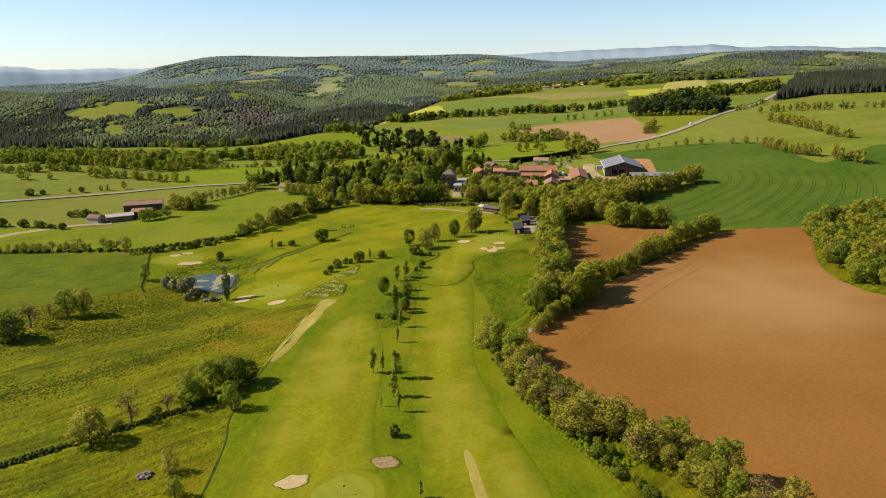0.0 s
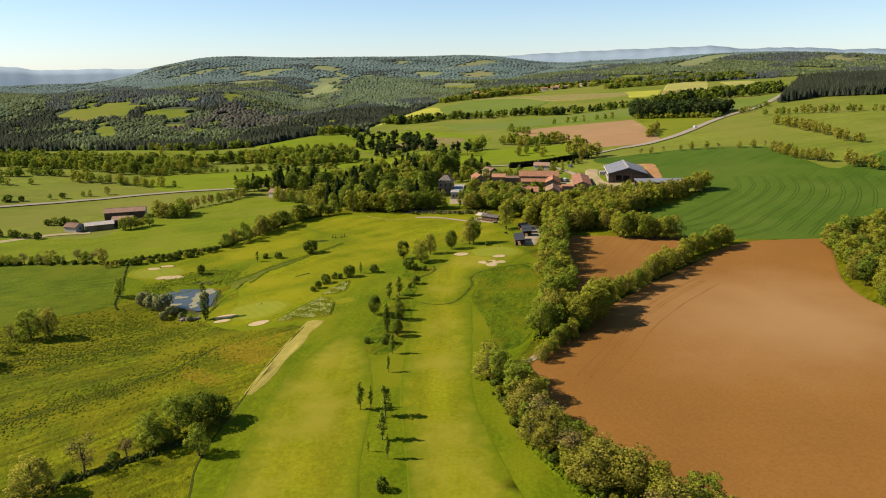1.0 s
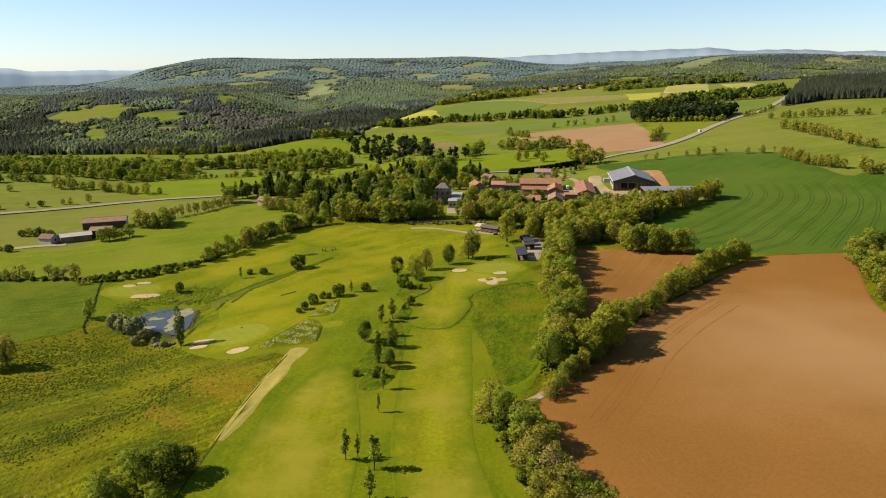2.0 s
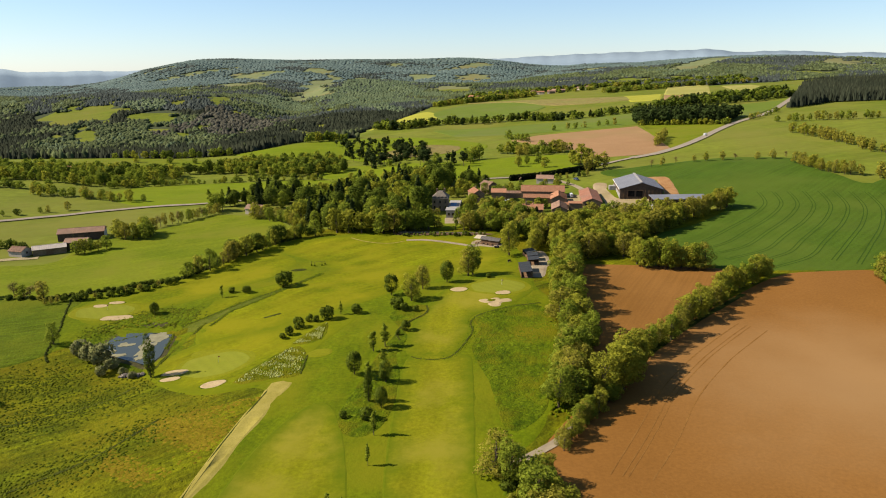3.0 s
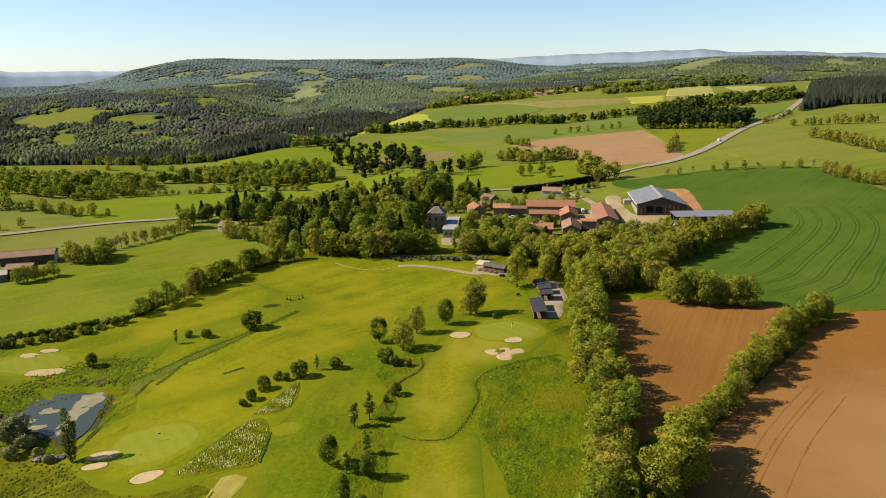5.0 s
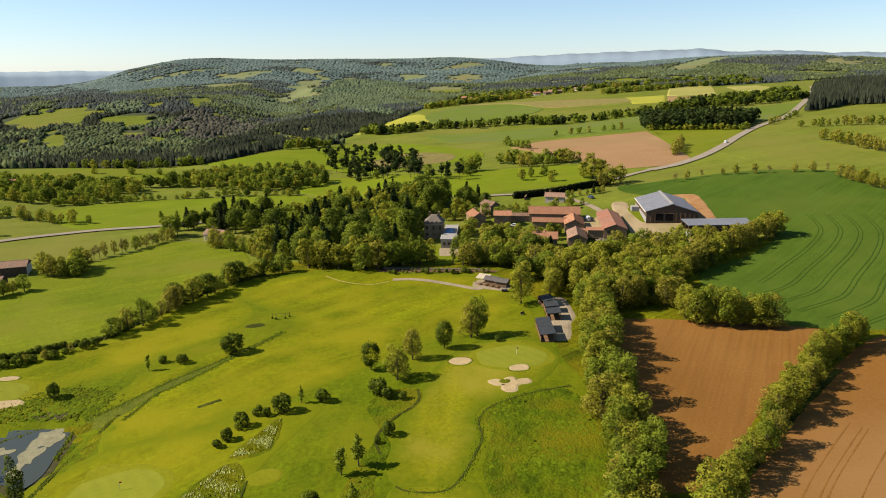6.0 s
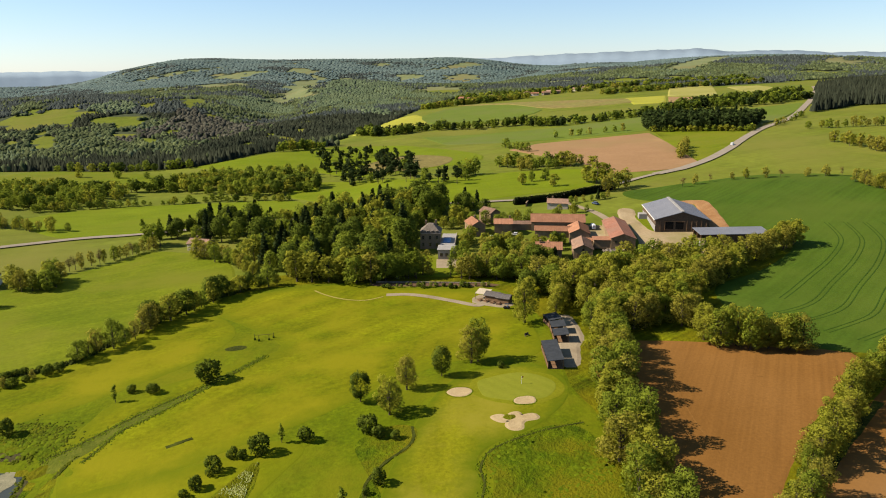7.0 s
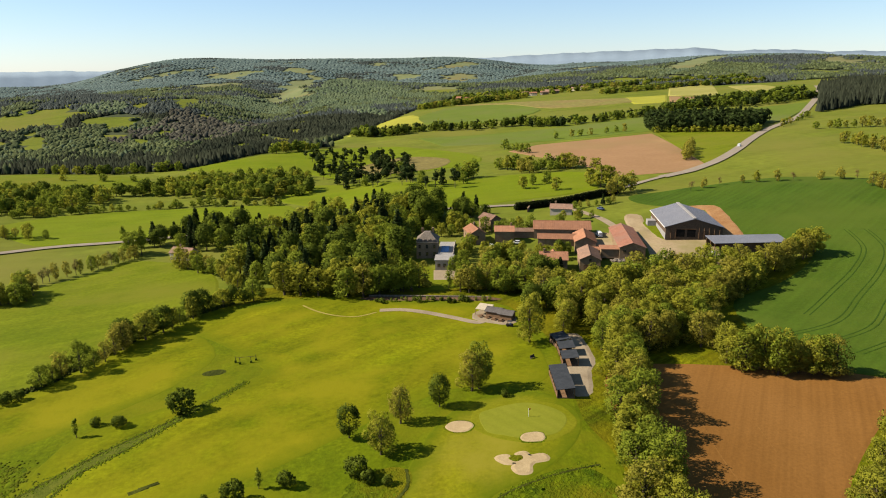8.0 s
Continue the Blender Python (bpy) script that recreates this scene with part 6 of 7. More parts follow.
red = house("long_barn", "long barn with a red ribbed sheet roof", 88.8, 465.6, -8, 10.6, 37.0, 4.0, 2.0, STONE_WALL, surface("red_sheet_roof", (0.29, 0.132, 0.086), (0.37, 0.178, 0.118), 3.0, 6.0, 0.02, 0.7, 8.0, (0.28, 0.16, 0.115)), [("front", -3.2, 2.4, 1.4, 1.0)], [("front", 1.8, 3.0, 3.0)], rows=40, category="barn", group="farm roofs of the hamlet")
part("annex_wall", one_box(-9.0, -14.5, 0.9, 7.4, 6.5, 3.8), STONE_WALL, red)
part("annex_roof", box(bmesh.new(), -9.0, -14.5, 2.95, 8.2, 7.2, 0.25, 0.05), TILES, red)
house("house", "small house with a tile roof among shrubs", 71, 523, 75, 6.0, 11.0, 3.4, 1.8, CREAM_WALL, OLD_TILES, [("right", -3, 1.8, 1.0, 1.2), ("right", 2, 1.8, 1.0, 1.2), ("front", 0, 1.9, 0.9, 1.2)], chimneys=[(0.5, 3)], group="houses of the hamlet")
house("house", "small cream house with a terracotta roof among trees", -116, 494, 70, 7.0, 11.0, 3.4, 2.0, CREAM_WALL, OLD_TILES, [("right", -3, 1.8, 1.0, 1.2), ("right", 0, 1.8, 1.0, 1.2), ("right", 3, 1.8, 1.0, 1.2)], chimneys=[(0.5, 2)])

# the big steel barn
barn = empty_at("steel_barn", 122.2, 485.4, -8.3, "large farm barn with a grey steel roof and timber gable", "barn")
BW, BL, BH, BR = 24.6, 37.0, 4.4, 3.7
part("wall", gable_walls(BW, BL, BH, BR), TIMBER, barn)
for side in (-1, 1):
    slope = part("roof", roof_slope(BW, BL, BH, BR, side, 0.5, 0.2), STEEL, barn)
    fall = BR / (BW / 2)
    out, up = Vector((side, 0, -fall)).normalized(), Vector((side * fall, 0, 1)).normalized()
    run = (BW / 2 + 0.5) * math.hypot(1, fall)
    rib = bmesh.new()
    for w0, z0 in ((0.16, 0.0), (0.07, 0.05)):
        for at, wy in ((0.1, -w0), (run - 0.05, -w0), (run - 0.05, w0), (0.1, w0)):
            rib.verts.new(out * at + up * z0 + Vector((0, wy, 0)))
    rib.verts.ensure_lookup_table()
    for f in ((4, 5, 6, 7), (0, 1, 5, 4), (1, 2, 6, 5), (2, 3, 7, 6), (3, 0, 4, 7)):
        rib.faces.new([rib.verts[i] for i in f])
    rib_mesh = bpy.data.meshes.new("rib")
    bmesh.ops.recalc_face_normals(rib, faces=rib.faces[:])
    rib.to_mesh(rib_mesh)
    rib.free()
    rib_mesh.materials.append(STEEL)
    for i in range(34):
        bar = new("rib", rib_mesh)
        bar.parent = slope
        bar.matrix_basis = Matrix.Translation(Vector((0, -BL / 2 - 0.5 + (i + 0.5) * (BL + 1.0) / 34, BH + BR + 0.02)) + up * 0.202)
part("ridge_light", box(bmesh.new(), 0, 0, BH + BR + 0.35, 1.6, BL + 0.6, 0.3, 0.1), CONCRETE, barn, "pale translucent ridge strip")
part("eave_gutter", one_box(-BW / 2 - 0.62, 0, BH - 0.2, 0.25, BL + 1, 0.35), WHITE_WALL, barn, "white gutter")
part("plinth", one_box(-BW / 2 - 0.06, 0, 0.1, 0.2, BL, 2.6), CONCRETE, barn)
# black panels on the gable stand in for the unlit inside of the barn
for a in (-5.8, -1.2):
    part("doorway", one_box(a, -BL / 2 - 0.04, 1.6, 3.6, 0.12, 3.4), DOORWAY_SHADE, barn, "black panel for the shade inside an open doorway")
for a in (-10, -8, 2.2, 4.4, 6.6, 8.8, 11):
    part("post", one_box(a, -BL / 2 - 0.1, BH / 2 - 0.6, 0.25, 0.2, BH + 0.4), WOOD, barn)
part("lintel", one_box(-3.5, -BL / 2 - 0.12, 3.5, 9.5, 0.16, 0.3), WOOD, barn)
part("side_shed", box(bmesh.new(), -BW / 2 - 2.2, 6, 1.0, 4.0, 4.5, 2.6, 0.06), CONCRETE, barn)

shed = empty_at("equipment_shed", 137.2, 453.6, 0.5, "long low implement shed with a pale steel roof", "shed")
part("back_wall", one_box(0, 4.4, 1.0, 31, 0.25, 5.6), TIMBER, shed)
part("front_wall", one_box(0.9, -4.4, 1.0, 29, 0.25, 5.0), TIMBER, shed)
part("end_wall", one_box(15.4, 0, 1.0, 0.25, 8.8, 5.2), TIMBER, shed)
bm = bmesh.new()
q = [bm.verts.new(p) for p in ((-16.2, -5.2, 3.6), (16.0, -5.2, 3.6), (16.0, 5.0, 4.6), (-16.2, 5.0, 4.6), (-16.2, -5.2, 3.8), (16.0, -5.2, 3.8), (16.0, 5.0, 4.8), (-16.2, 5.0, 4.8))]
for f in ((3, 2, 1, 0), (4, 5, 6, 7), (0, 1, 5, 4), (1, 2, 6, 5), (2, 3, 7, 6), (3, 0, 4, 7)):
    bm.faces.new([q[i] for i in f])
part("roof", bm, STEEL, shed)
for a in (-4.4, 0, 4.4):
    part("post", one_box(-15.6, a, 1.4, 0.3, 0.3, 4.6), WOOD, shed)
tank = empty_at("water_tank", 120.4, 447.2, 0, "white plastic farm tank beside the shed", "tank")
bm = bmesh.new()
bmesh.ops.create_cone(bm, cap_ends=True, segments=16, radius1=0.9, radius2=0.9, depth=1.9, matrix=Matrix.Translation((0, 0, 1.1)))
bmesh.ops.create_cone(bm, cap_ends=True, segments=16, radius1=0.9, radius2=0.3, depth=0.4, matrix=Matrix.Translation((0, 0, 2.25)))
part("vessel", bm, PAINT, tank)
part("stand", one_box(0, 0, -0.1, 1.9, 1.9, 0.5), CONCRETE, tank)

# the old farm beyond the pasture
old_barn = house("long_barn", "long farm building with a brick-red roof and white gable", -197.5, 438, 108, 10.5, 23.0, 4.2, 1.7, TIMBER, OLD_TILES, [("left", 4, 3.2, 1.0, 1.2), ("left", -4, 3.2, 1.0, 1.2), ("front", 0, 3.6, 1.0, 1.3)], [("left", 0, 3.0, 3.0)], rows=24, category="barn", group="buildings of the old farm")
part("gable_render", one_box(0, -11.56, 1.6, 10.2, 0.08, 4.6), WHITE_WALL, old_barn, "white rendered gable")
house("shed", "farm shed with a pale sheet roof", -199.5, 408, 118, 8.0, 15.0, 3.0, 1.2, STONE_WALL, surface("pale_sheet_roof", (0.42, 0.36, 0.31), (0.50, 0.44, 0.38), 2.0, 5.0), doors=[("left", 0, 3.0, 2.6)], rows=16, category="shed", group="buildings of the old farm")
house("shed", "dark open farm shed", -189.5, 417, 100, 8.0, 11.0, 3.8, 1.4, TIMBER, OLD_TILES, doors=[("left", 0, 4.0, 3.0)], rows=12, category="shed", group="buildings of the old farm")
house("house", "small farmhouse with a pinkish tile roof", -211, 402, 75, 6.5, 8.0, 3.0, 1.6, CREAM_WALL, OLD_TILES, [("right", 2, 1.6, 0.9, 1.1), ("front", 0, 1.8, 0.9, 1.1)], [("right", -1, 1.0, 2.1)], group="buildings of the old farm")
house("house", "cream farmhouse with a tile roof among far trees", -320, 660, 60, 8, 13, 4, 2.2, CREAM_WALL, TILES, [("right", -3, 2, 1, 1.2), ("right", 3, 2, 1, 1.2)])

# shelters beside the putting green: dark sheet roofs on timber posts
def shelter(x, y, rot, l, bays):
    ob = empty_at("golf_shelter", x, y, rot, "open timber shelter with a dark sheet roof", "shelter", "shelters beside the green")
    bm = bmesh.new()
    w, o = 4.3, 0.2
    q = [bm.verts.new(p) for p in ((-w / 2 - o, -l / 2 - o, 2.5), (w / 2 + o, -l / 2 - o, 3.0), (w / 2 + o, l / 2 + o, 3.0), (-w / 2 - o, l / 2 + o, 2.5))]
    t = [bm.verts.new(v.co + Vector((0, 0, 0.14))) for v in q]
    bm.faces.new(q[::-1]), bm.faces.new(t)
    for i in range(4):
        bm.faces.new((q[i], q[(i + 1) % 4], t[(i + 1) % 4], t[i]))
    part("roof", bm, FELT, ob)
    for i in range(bays + 1):
        yy = -l / 2 + i * l / bays
        part("post", one_box(-w / 2, yy, 1.0, 0.18, 0.18, 3.1), WOOD, ob)
        part("post", one_box(w / 2, yy, 1.2, 0.18, 0.18, 3.5), WOOD, ob)
    part("wall", one_box(-w / 2, 0, 0.5, 0.1, l, 1.7), WOOD, ob)
    part("end_wall", one_box(0, l / 2, 0.9, w, 0.1, 3.0), TIMBER, ob)
    part("floor_slab", box(bmesh.new(), 0, 0, 0.12, w + 0.1, l + 0.1, 0.5, 0.03), WOOD, ob)
    return ob


shelter(35.4, 342.0, -2, 7.4, 3)
shelter(35.0, 333.9, -2, 7.4, 3)
shelter(40.6, 353.6, -4, 5.4, 2)
shelter(41.2, 361.4, -3, 5.2, 2)
shelter(40.8, 368.8, 12, 5.6, 2)

# the clubhouse: two cabins, an awning and parasols over wooden tables
for cx, cy, w, l, rot in ((23.6, 396.6, 4.2, 5.0, 62), (27.4, 393.4, 3.8, 4.6, 62)):
    house("cabin", "small brown timber cabin with a grey roof", cx, cy, rot, w, l, 2.4, 0.8, WOOD, surface("weathered_grey_shingle", (0.11, 0.098, 0.09), (0.16, 0.145, 0.135), 0.8, 5.0), [("right", 1, 1.5, 0.9, 0.9), ("front", 0, 1.5, 0.9, 0.9)], [("right", -1, 1.0, 2.0)], over=0.5, rows=8, category="cabin", group="clubhouse cabins")
awning = empty_at("awning", 20.2, 399.6, -28, "cream canvas awning on wooden posts", "awning")
bm = bmesh.new()
q = [bm.verts.new(p) for p in ((-2.6, -2.2, 2.2), (2.6, -2.2, 2.2), (2.6, 2.2, 3.0), (-2.6, 2.2, 3.0), (-2.6, -2.2, 2.26), (2.6, -2.2, 2.26), (2.6, 2.2, 3.06), (-2.6, 2.2, 3.06))]
for f in ((3, 2, 1, 0), (4, 5, 6, 7), (0, 1, 5, 4), (1, 2, 6, 5), (2, 3, 7, 6), (3, 0, 4, 7)):
    bm.faces.new([q[i] for i in f])
part("canvas", bm, CANVAS, awning)
for a, b, z in ((-2.5, -2.1, 2.2), (2.5, -2.1, 2.2), (-2.5, 2.1, 3.0), (2.5, 2.1, 3.0)):
    part("post", one_box(a, b, z / 2, 0.12, 0.12, z), WOOD, awning)
for i, (px, py) in enumerate(((18.6, 396.4), (20.8, 394.9), (22.9, 392.9), (25.0, 391.2))):
    tb = empty_at("picnic_table", px, py, 30 + 11 * i, "brown wooden picnic table on the terrace", "table", "picnic tables")
    part("tabletop", one_box(0, 0, 0.85, 1.8, 0.8, 0.07), WOOD, tb)
    for sgn in (-1, 1):
        part("bench", one_box(0, sgn * 0.75, 0.55, 1.8, 0.28, 0.06), WOOD, tb)
        part("leg", one_box(sgn * 0.7, 0, 0.4, 0.1, 1.4, 0.8), WOOD, tb)
patch("clubhouse_terrace", [(16, 395), (19, 403), (30, 395), (28, 388), (22, 390)], GRAVEL, 0.21, "pale gravel terrace of the clubhouse", "terrace", 2, 2)

# brown bank, its colour darkened for the shade of the trees
patch("earth_bank", [(-22, 418), (0, 415.6), (24, 412.6), (24, 414.2), (0, 417.8), (-22, 420.4)], surface("shaded_brown_earth", (0.10, 0.062, 0.035), (0.17, 0.105, 0.06), 3.0, 5.0, 0.2), 0.2, "brown earth bank below the terrace wall", "bank", 2, 2)

# dry-stone terrace wall below the manor: stones of uneven size
wall = empty_at("terrace_wall", 0, 418.4, -6, "long low dry-stone terrace wall in tree shade", "wall")
part("core", one_box(1, 0.4, -0.75, 46, 0.7, 2.6), surface("wall_core", (0.10, 0.085, 0.065), (0.15, 0.125, 0.10), 1.0, 4.0), wall)
stones = []
for i in range(3):
    bm = bmesh.new()
    bmesh.ops.create_cube(bm, size=1)
    bmesh.ops.bevel(bm, geom=bm.edges[:], offset=0.13, segments=1, affect="EDGES")
    r = random.Random(40 + i)
    for v in bm.verts:
        v.co += Vector((r.uniform(-0.07, 0.07), r.uniform(-0.07, 0.07), r.uniform(-0.07, 0.07)))
    me = bpy.data.meshes.new("stone")
    bm.to_mesh(me)
    bm.free()
    me.materials.append(ROCK)
    stones.append(me)
r = random.Random(8)
for row in range(1):
    s = -22.0 + 0.4 * row
    while s < 24:
        w = r.uniform(0.55, 1.05)
        st = new("stone", stones[r.randrange(3)])
        st.parent = wall
        st.matrix_basis = pose(s + w / 2, 0.02 + 0.05 * r.random(), 0.35 + 0.5 * row, 0, 0, r.uniform(-4, 4)) @ Matrix.Diagonal((w, 0.5, 0.5, 1))
        s += w + 0.03


def rock_heap(name, label, x, y, rx, ry, count, size, mat=None):
    ob = empty_at(name, x, y, 0, label, "rock pile")
    rr = random.Random(int(x * 7 + y))
    for i in range(count):
        t, d = rr.uniform(0, 6.28), math.sqrt(rr.random())
        s = size * rr.uniform(0.6, 1.4)
        st = new("stone", stones[rr.randrange(3)])
        st.parent = ob
        dx, dy = rx * d * math.cos(t), ry * d * math.sin(t)
        lift = ground_at(x + dx, y + dy) - ground_at(x, y)
        st.matrix_basis = pose(dx, dy, lift + s * 0.25 + 0.5 * size * (1 - d), rr.uniform(-20, 20), rr.uniform(-20, 20), rr.uniform(0, 180)) @ Matrix.Diagonal((s, s * rr.uniform(0.7, 1), s * 0.7, 1))
    return ob


rock_heap("rock_pile", "heap of pale field stones in the meadow", -66.7, 131.7, 1.9, 1.3, 34, 0.6)
rock_heap("rock_bank", "pale boulders along the pond outlet", -96.5, 264.5, 4.2, 1.2, 30, 0.9)
rock_heap("rubble_heap", "grey rubble heap beside the barn", 82.2, 447.5, 5.0, 1.8, 60, 0.9)
rock_heap("rock_pile", "stones along the edge of the cereal field", 146, 462, 8, 1.0, 26, 0.9)

# dark garden wall running down from the clipped hedge
gw = empty_at("garden_wall", 58.3, 544.8, -16, "dark weathered garden wall beside the hedge", "wall")
part("wall", one_box(0, 0, 0.5, 0.5, 25, 2.6), TIMBER, gw)
part("coping", box(bmesh.new(), 0, 0, 1.9, 0.7, 25.1, 0.16, 0.04), STONE_WALL, gw)

# clipped hedge behind the farm
hedge_line = [(50, 540), (62, 543), (79.5, 548), (96, 557), (114, 568)]
lob = []
for a, b in zip(smooth_line(hedge_line, 7), smooth_line(hedge_line, 7)[1:]):
    for k in range(2):
        q = a.lerp(b, k / 2)
        lob.append(((q.x, q.y, ground_at(q.x, q.y) + 1.7), (1.7, 1.7, 2.3)))
tagged(new("clipped_hedge", leaves_mesh("clipped_hedge", lob, 22000, 0.40, np.random.default_rng(3), LEAVES["clipped"])), "long clipped dark green hedge behind the farm", "hedge")


# vehicles and small things
def car(x, y, rot, label, paint, van=False, group="parked cars"):
    ob = empty_at("van" if van else "car", x, y, rot, label, "van" if van else "car", group, 0.28)
    L_, W_, H_ = (5.4, 2.0, 2.3) if van else (4.2, 1.75, 1.45)
    bm = box(bmesh.new(), 0, 0, 0.62, W_, L_, 0.7, 0.14)
    part("body", bm, paint, ob)
    bm = bmesh.new()
    box(bm, 0, -0.2 if not van else -0.5, (0.95 + H_) / 2, W_ * 0.88, L_ * (0.55 if not van else 0.78), H_ - 0.95, 0.16)
    part("cabin", bm, paint if van else DARK_GLASS, ob)
    part("windscreen", one_box(0, L_ * (0.26 if not van else 0.295), 1.25, W_ * 0.8, 0.1, 0.5), DARK_GLASS, ob)
    if not van:
        part("roof_panel", box(bmesh.new(), 0, -0.2, H_ + 0.02, W_ * 0.8, L_ * 0.42, 0.08, 0.03), paint, ob)
    for sx in (-1, 1):
        for sy in (-1, 1):
            bm = bmesh.new()
            bmesh.ops.create_cone(bm, cap_ends=True, segments=14, radius1=0.33, radius2=0.33, depth=0.22, matrix=pose(sx * (W_ / 2 - 0.08), sy * L_ * 0.31, 0.33, 0, 90, 0))
            part("wheel", bm, RUBBER, ob)
        part("headlight", one_box(sx * W_ * 0.34, L_ / 2 + 0.01, 0.7, 0.35, 0.06, 0.18), PAINT, ob)
    return ob


car(29.5, 471.5, 20, "white car parked between the houses", PAINT)
car(31.8, 467.5, 12, "dark blue car parked between the houses", BLUE_PAINT)
car(41.5, 474.5, 80, "white car parked beside a stone house", PAINT)
car(92.5, 526, 30, "dark tractor-like vehicle parked on grass", BLUE_PAINT)
car(80.5, 480.5, 0, "white van parked in the farm court", PAINT, True)
car(246, 706, -34, "white van driving along the main road", PAINT, True, "road traffic")


def golf_cart(x, y, rot, label):
    ob = empty_at("golf_cart", x, y, rot, label, "golf cart", "golf carts", 0.12)
    part("body", box(bmesh.new(), 0, 0, 0.55, 1.2, 2.3, 0.5, 0.1), RUBBER, ob)
    part("seat", box(bmesh.new(), 0, -0.3, 0.95, 1.1, 0.6, 0.3, 0.06), BLUE_PAINT, ob)
    part("canopy", box(bmesh.new(), 0, -0.1, 1.85, 1.25, 1.7, 0.08, 0.03), FELT, ob)
    for sx in (-1, 1):
        for sy in (-0.8, 0.6):
            part("post", one_box(sx * 0.52, sy, 1.3, 0.05, 0.05, 1.1), RUBBER, ob)
            bm = bmesh.new()
            bmesh.ops.create_cone(bm, cap_ends=True, segments=12, radius1=0.24, radius2=0.24, depth=0.18, matrix=pose(sx * 0.55, sy * 1.1, 0.24, 0, 90, 0))
            part("wheel", bm, RUBBER, ob)
    return ob


golf_cart(27.4, 386.2, 75, "dark golf cart beside the clubhouse path")

# practice nets, markers and beds on the range
net = empty_at("practice_net", -55, 366, 10, "low practice net on four thin posts", "golf net")
for a, b in ((-3, 0.6), (-1.6, -0.8), (1.6, -0.6), (3, 0.8)):
    part("post", one_box(a, b, 1.0, 0.14, 0.14, 2.2), BARK, net)
    part("bush", one_box(a, b, 0.4, 0.6, 0.5, 0.8), LEAVES["dark"], net)
part("rail", one_box(0, 0, 1.9, 6.0, 0.08, 0.08), BARK, net)
for k, (x, y, a, b) in enumerate(((-62.3, 359.2, 2.6, 1.5),)):
    patch("flower_bed", ellipse(x, y, a, b, 10, 12, 0.1, 4), DARK_DITCH, 0.24, "small dark planted bed in mown grass", "flower bed", 1, 3)
for x, y in ((-62.0, 302.5), (-60.2, 303.8)):
    patch("bench_strip", [(x - 2, y - 1.2), (x + 1.5, y + 0.8), (x + 1.9, y + 0.4), (x - 1.6, y - 1.6)], DARK_DITCH, 0.2, "short dark strip in the grass", "marker", 1, 1)
bench = empty_at("garden_bench", 30.7, 357.7, 40, "dark wooden bench on the grass", "bench")
part("seat", one_box(0, 0, 0.5, 1.8, 0.5, 0.08), BARK, bench)
part("backrest", one_box(0, 0.25, 0.85, 1.8, 0.08, 0.6), BARK, bench)
for a in (-0.8, 0.8):
    part("leg", one_box(a, 0, 0.24, 0.1, 0.5, 0.5), BARK, bench)


def flag(x, y):
    ob = empty_at("golf_flag", x, y, 20, "thin golf flag in its hole", "golf flag", "golf flags", 0.2)
    part("pole", one_box(0, 0, 1.1, 0.06, 0.06, 2.2), PAINT, ob)
    part("cloth", one_box(0.28, 0, 1.95, 0.5, 0.03, 0.35), surface("red_cloth", (0.5, 0.05, 0.04), (0.55, 0.07, 0.05), 1.0), ob)


flag(24, 321), flag(-70, 267), flag(-128, 317), flag(-22, 122)

# roofs of the far village
vr = random.Random(21)
for i in range(18):
    c = (90, 150, 215, 240, 260, 330)[i % 6]
    x, y = c + vr.uniform(-22, 22), 1640 + vr.uniform(-40, 45)
    house("house", "far village house with a muted red roof", x, y, vr.uniform(0, 90), 8, vr.uniform(9, 14), 5, 2.2, CREAM_WALL if i % 2 else STONE_WALL, OLD_TILES if i % 3 else TILES, [("front", 0, 3.4, 1.2, 1.6), ("left", 3, 3.4, 1.2, 1.6), ("left", -3, 3.4, 1.2, 1.6)], group="far village", rows=0)


# ---- growth on the ground: tufts and flowers ----
def scatter(name, label, outline, count, size, tall, material, seed, lift=0.1, clump=0.0):
    """Small star-shaped tufts inside an outline, one mesh."""
    g = np.random.default_rng(seed)
    P = np.array(outline)
    xs, ys = g.uniform(P[:, 0].min(), P[:, 0].max(), count * 3), g.uniform(P[:, 1].min(), P[:, 1].max(), count * 3)
    ok = inside(outline, xs, ys)
    if clump:
        ok &= (np.sin(xs / clump + 2 * np.sin(ys / clump / 1.7)) + np.sin(ys / clump * 1.3 + xs / clump / 2.1) + 0.8 * g.normal(size=len(xs))) > 0.2
    xs, ys = xs[ok][:count], ys[ok][:count]
    n = len(xs)
    zs = height(xs, ys) + lift
    s, a = size * g.uniform(0.5, 1.4, n), g.uniform(0, 6.28, n)
    h = tall * g.uniform(0.5, 1.4, n)
    ring = [np.stack([xs + s * g.uniform(0.6, 1.2, n) * np.cos(a + k * 1.2566), ys + s * g.uniform(0.6, 1.2, n) * np.sin(a + k * 1.2566), zs - 0.1], -1) for k in range(5)]
    top = np.stack([xs + 0.3 * s * g.normal(size=n), ys + 0.3 * s * g.normal(size=n), zs + h], -1)
    V = np.stack(ring + [top], 1).reshape(-1, 3)
    F = (np.array([(k, (k + 1) % 5, 5) for k in range(5)])[None] + (np.arange(n) * 6)[:, None, None]).reshape(-1, 3)
    return tagged(new(name, raw_mesh(name, V, F.tolist(), [material], None, True)), label, "grass", kind="stuff")


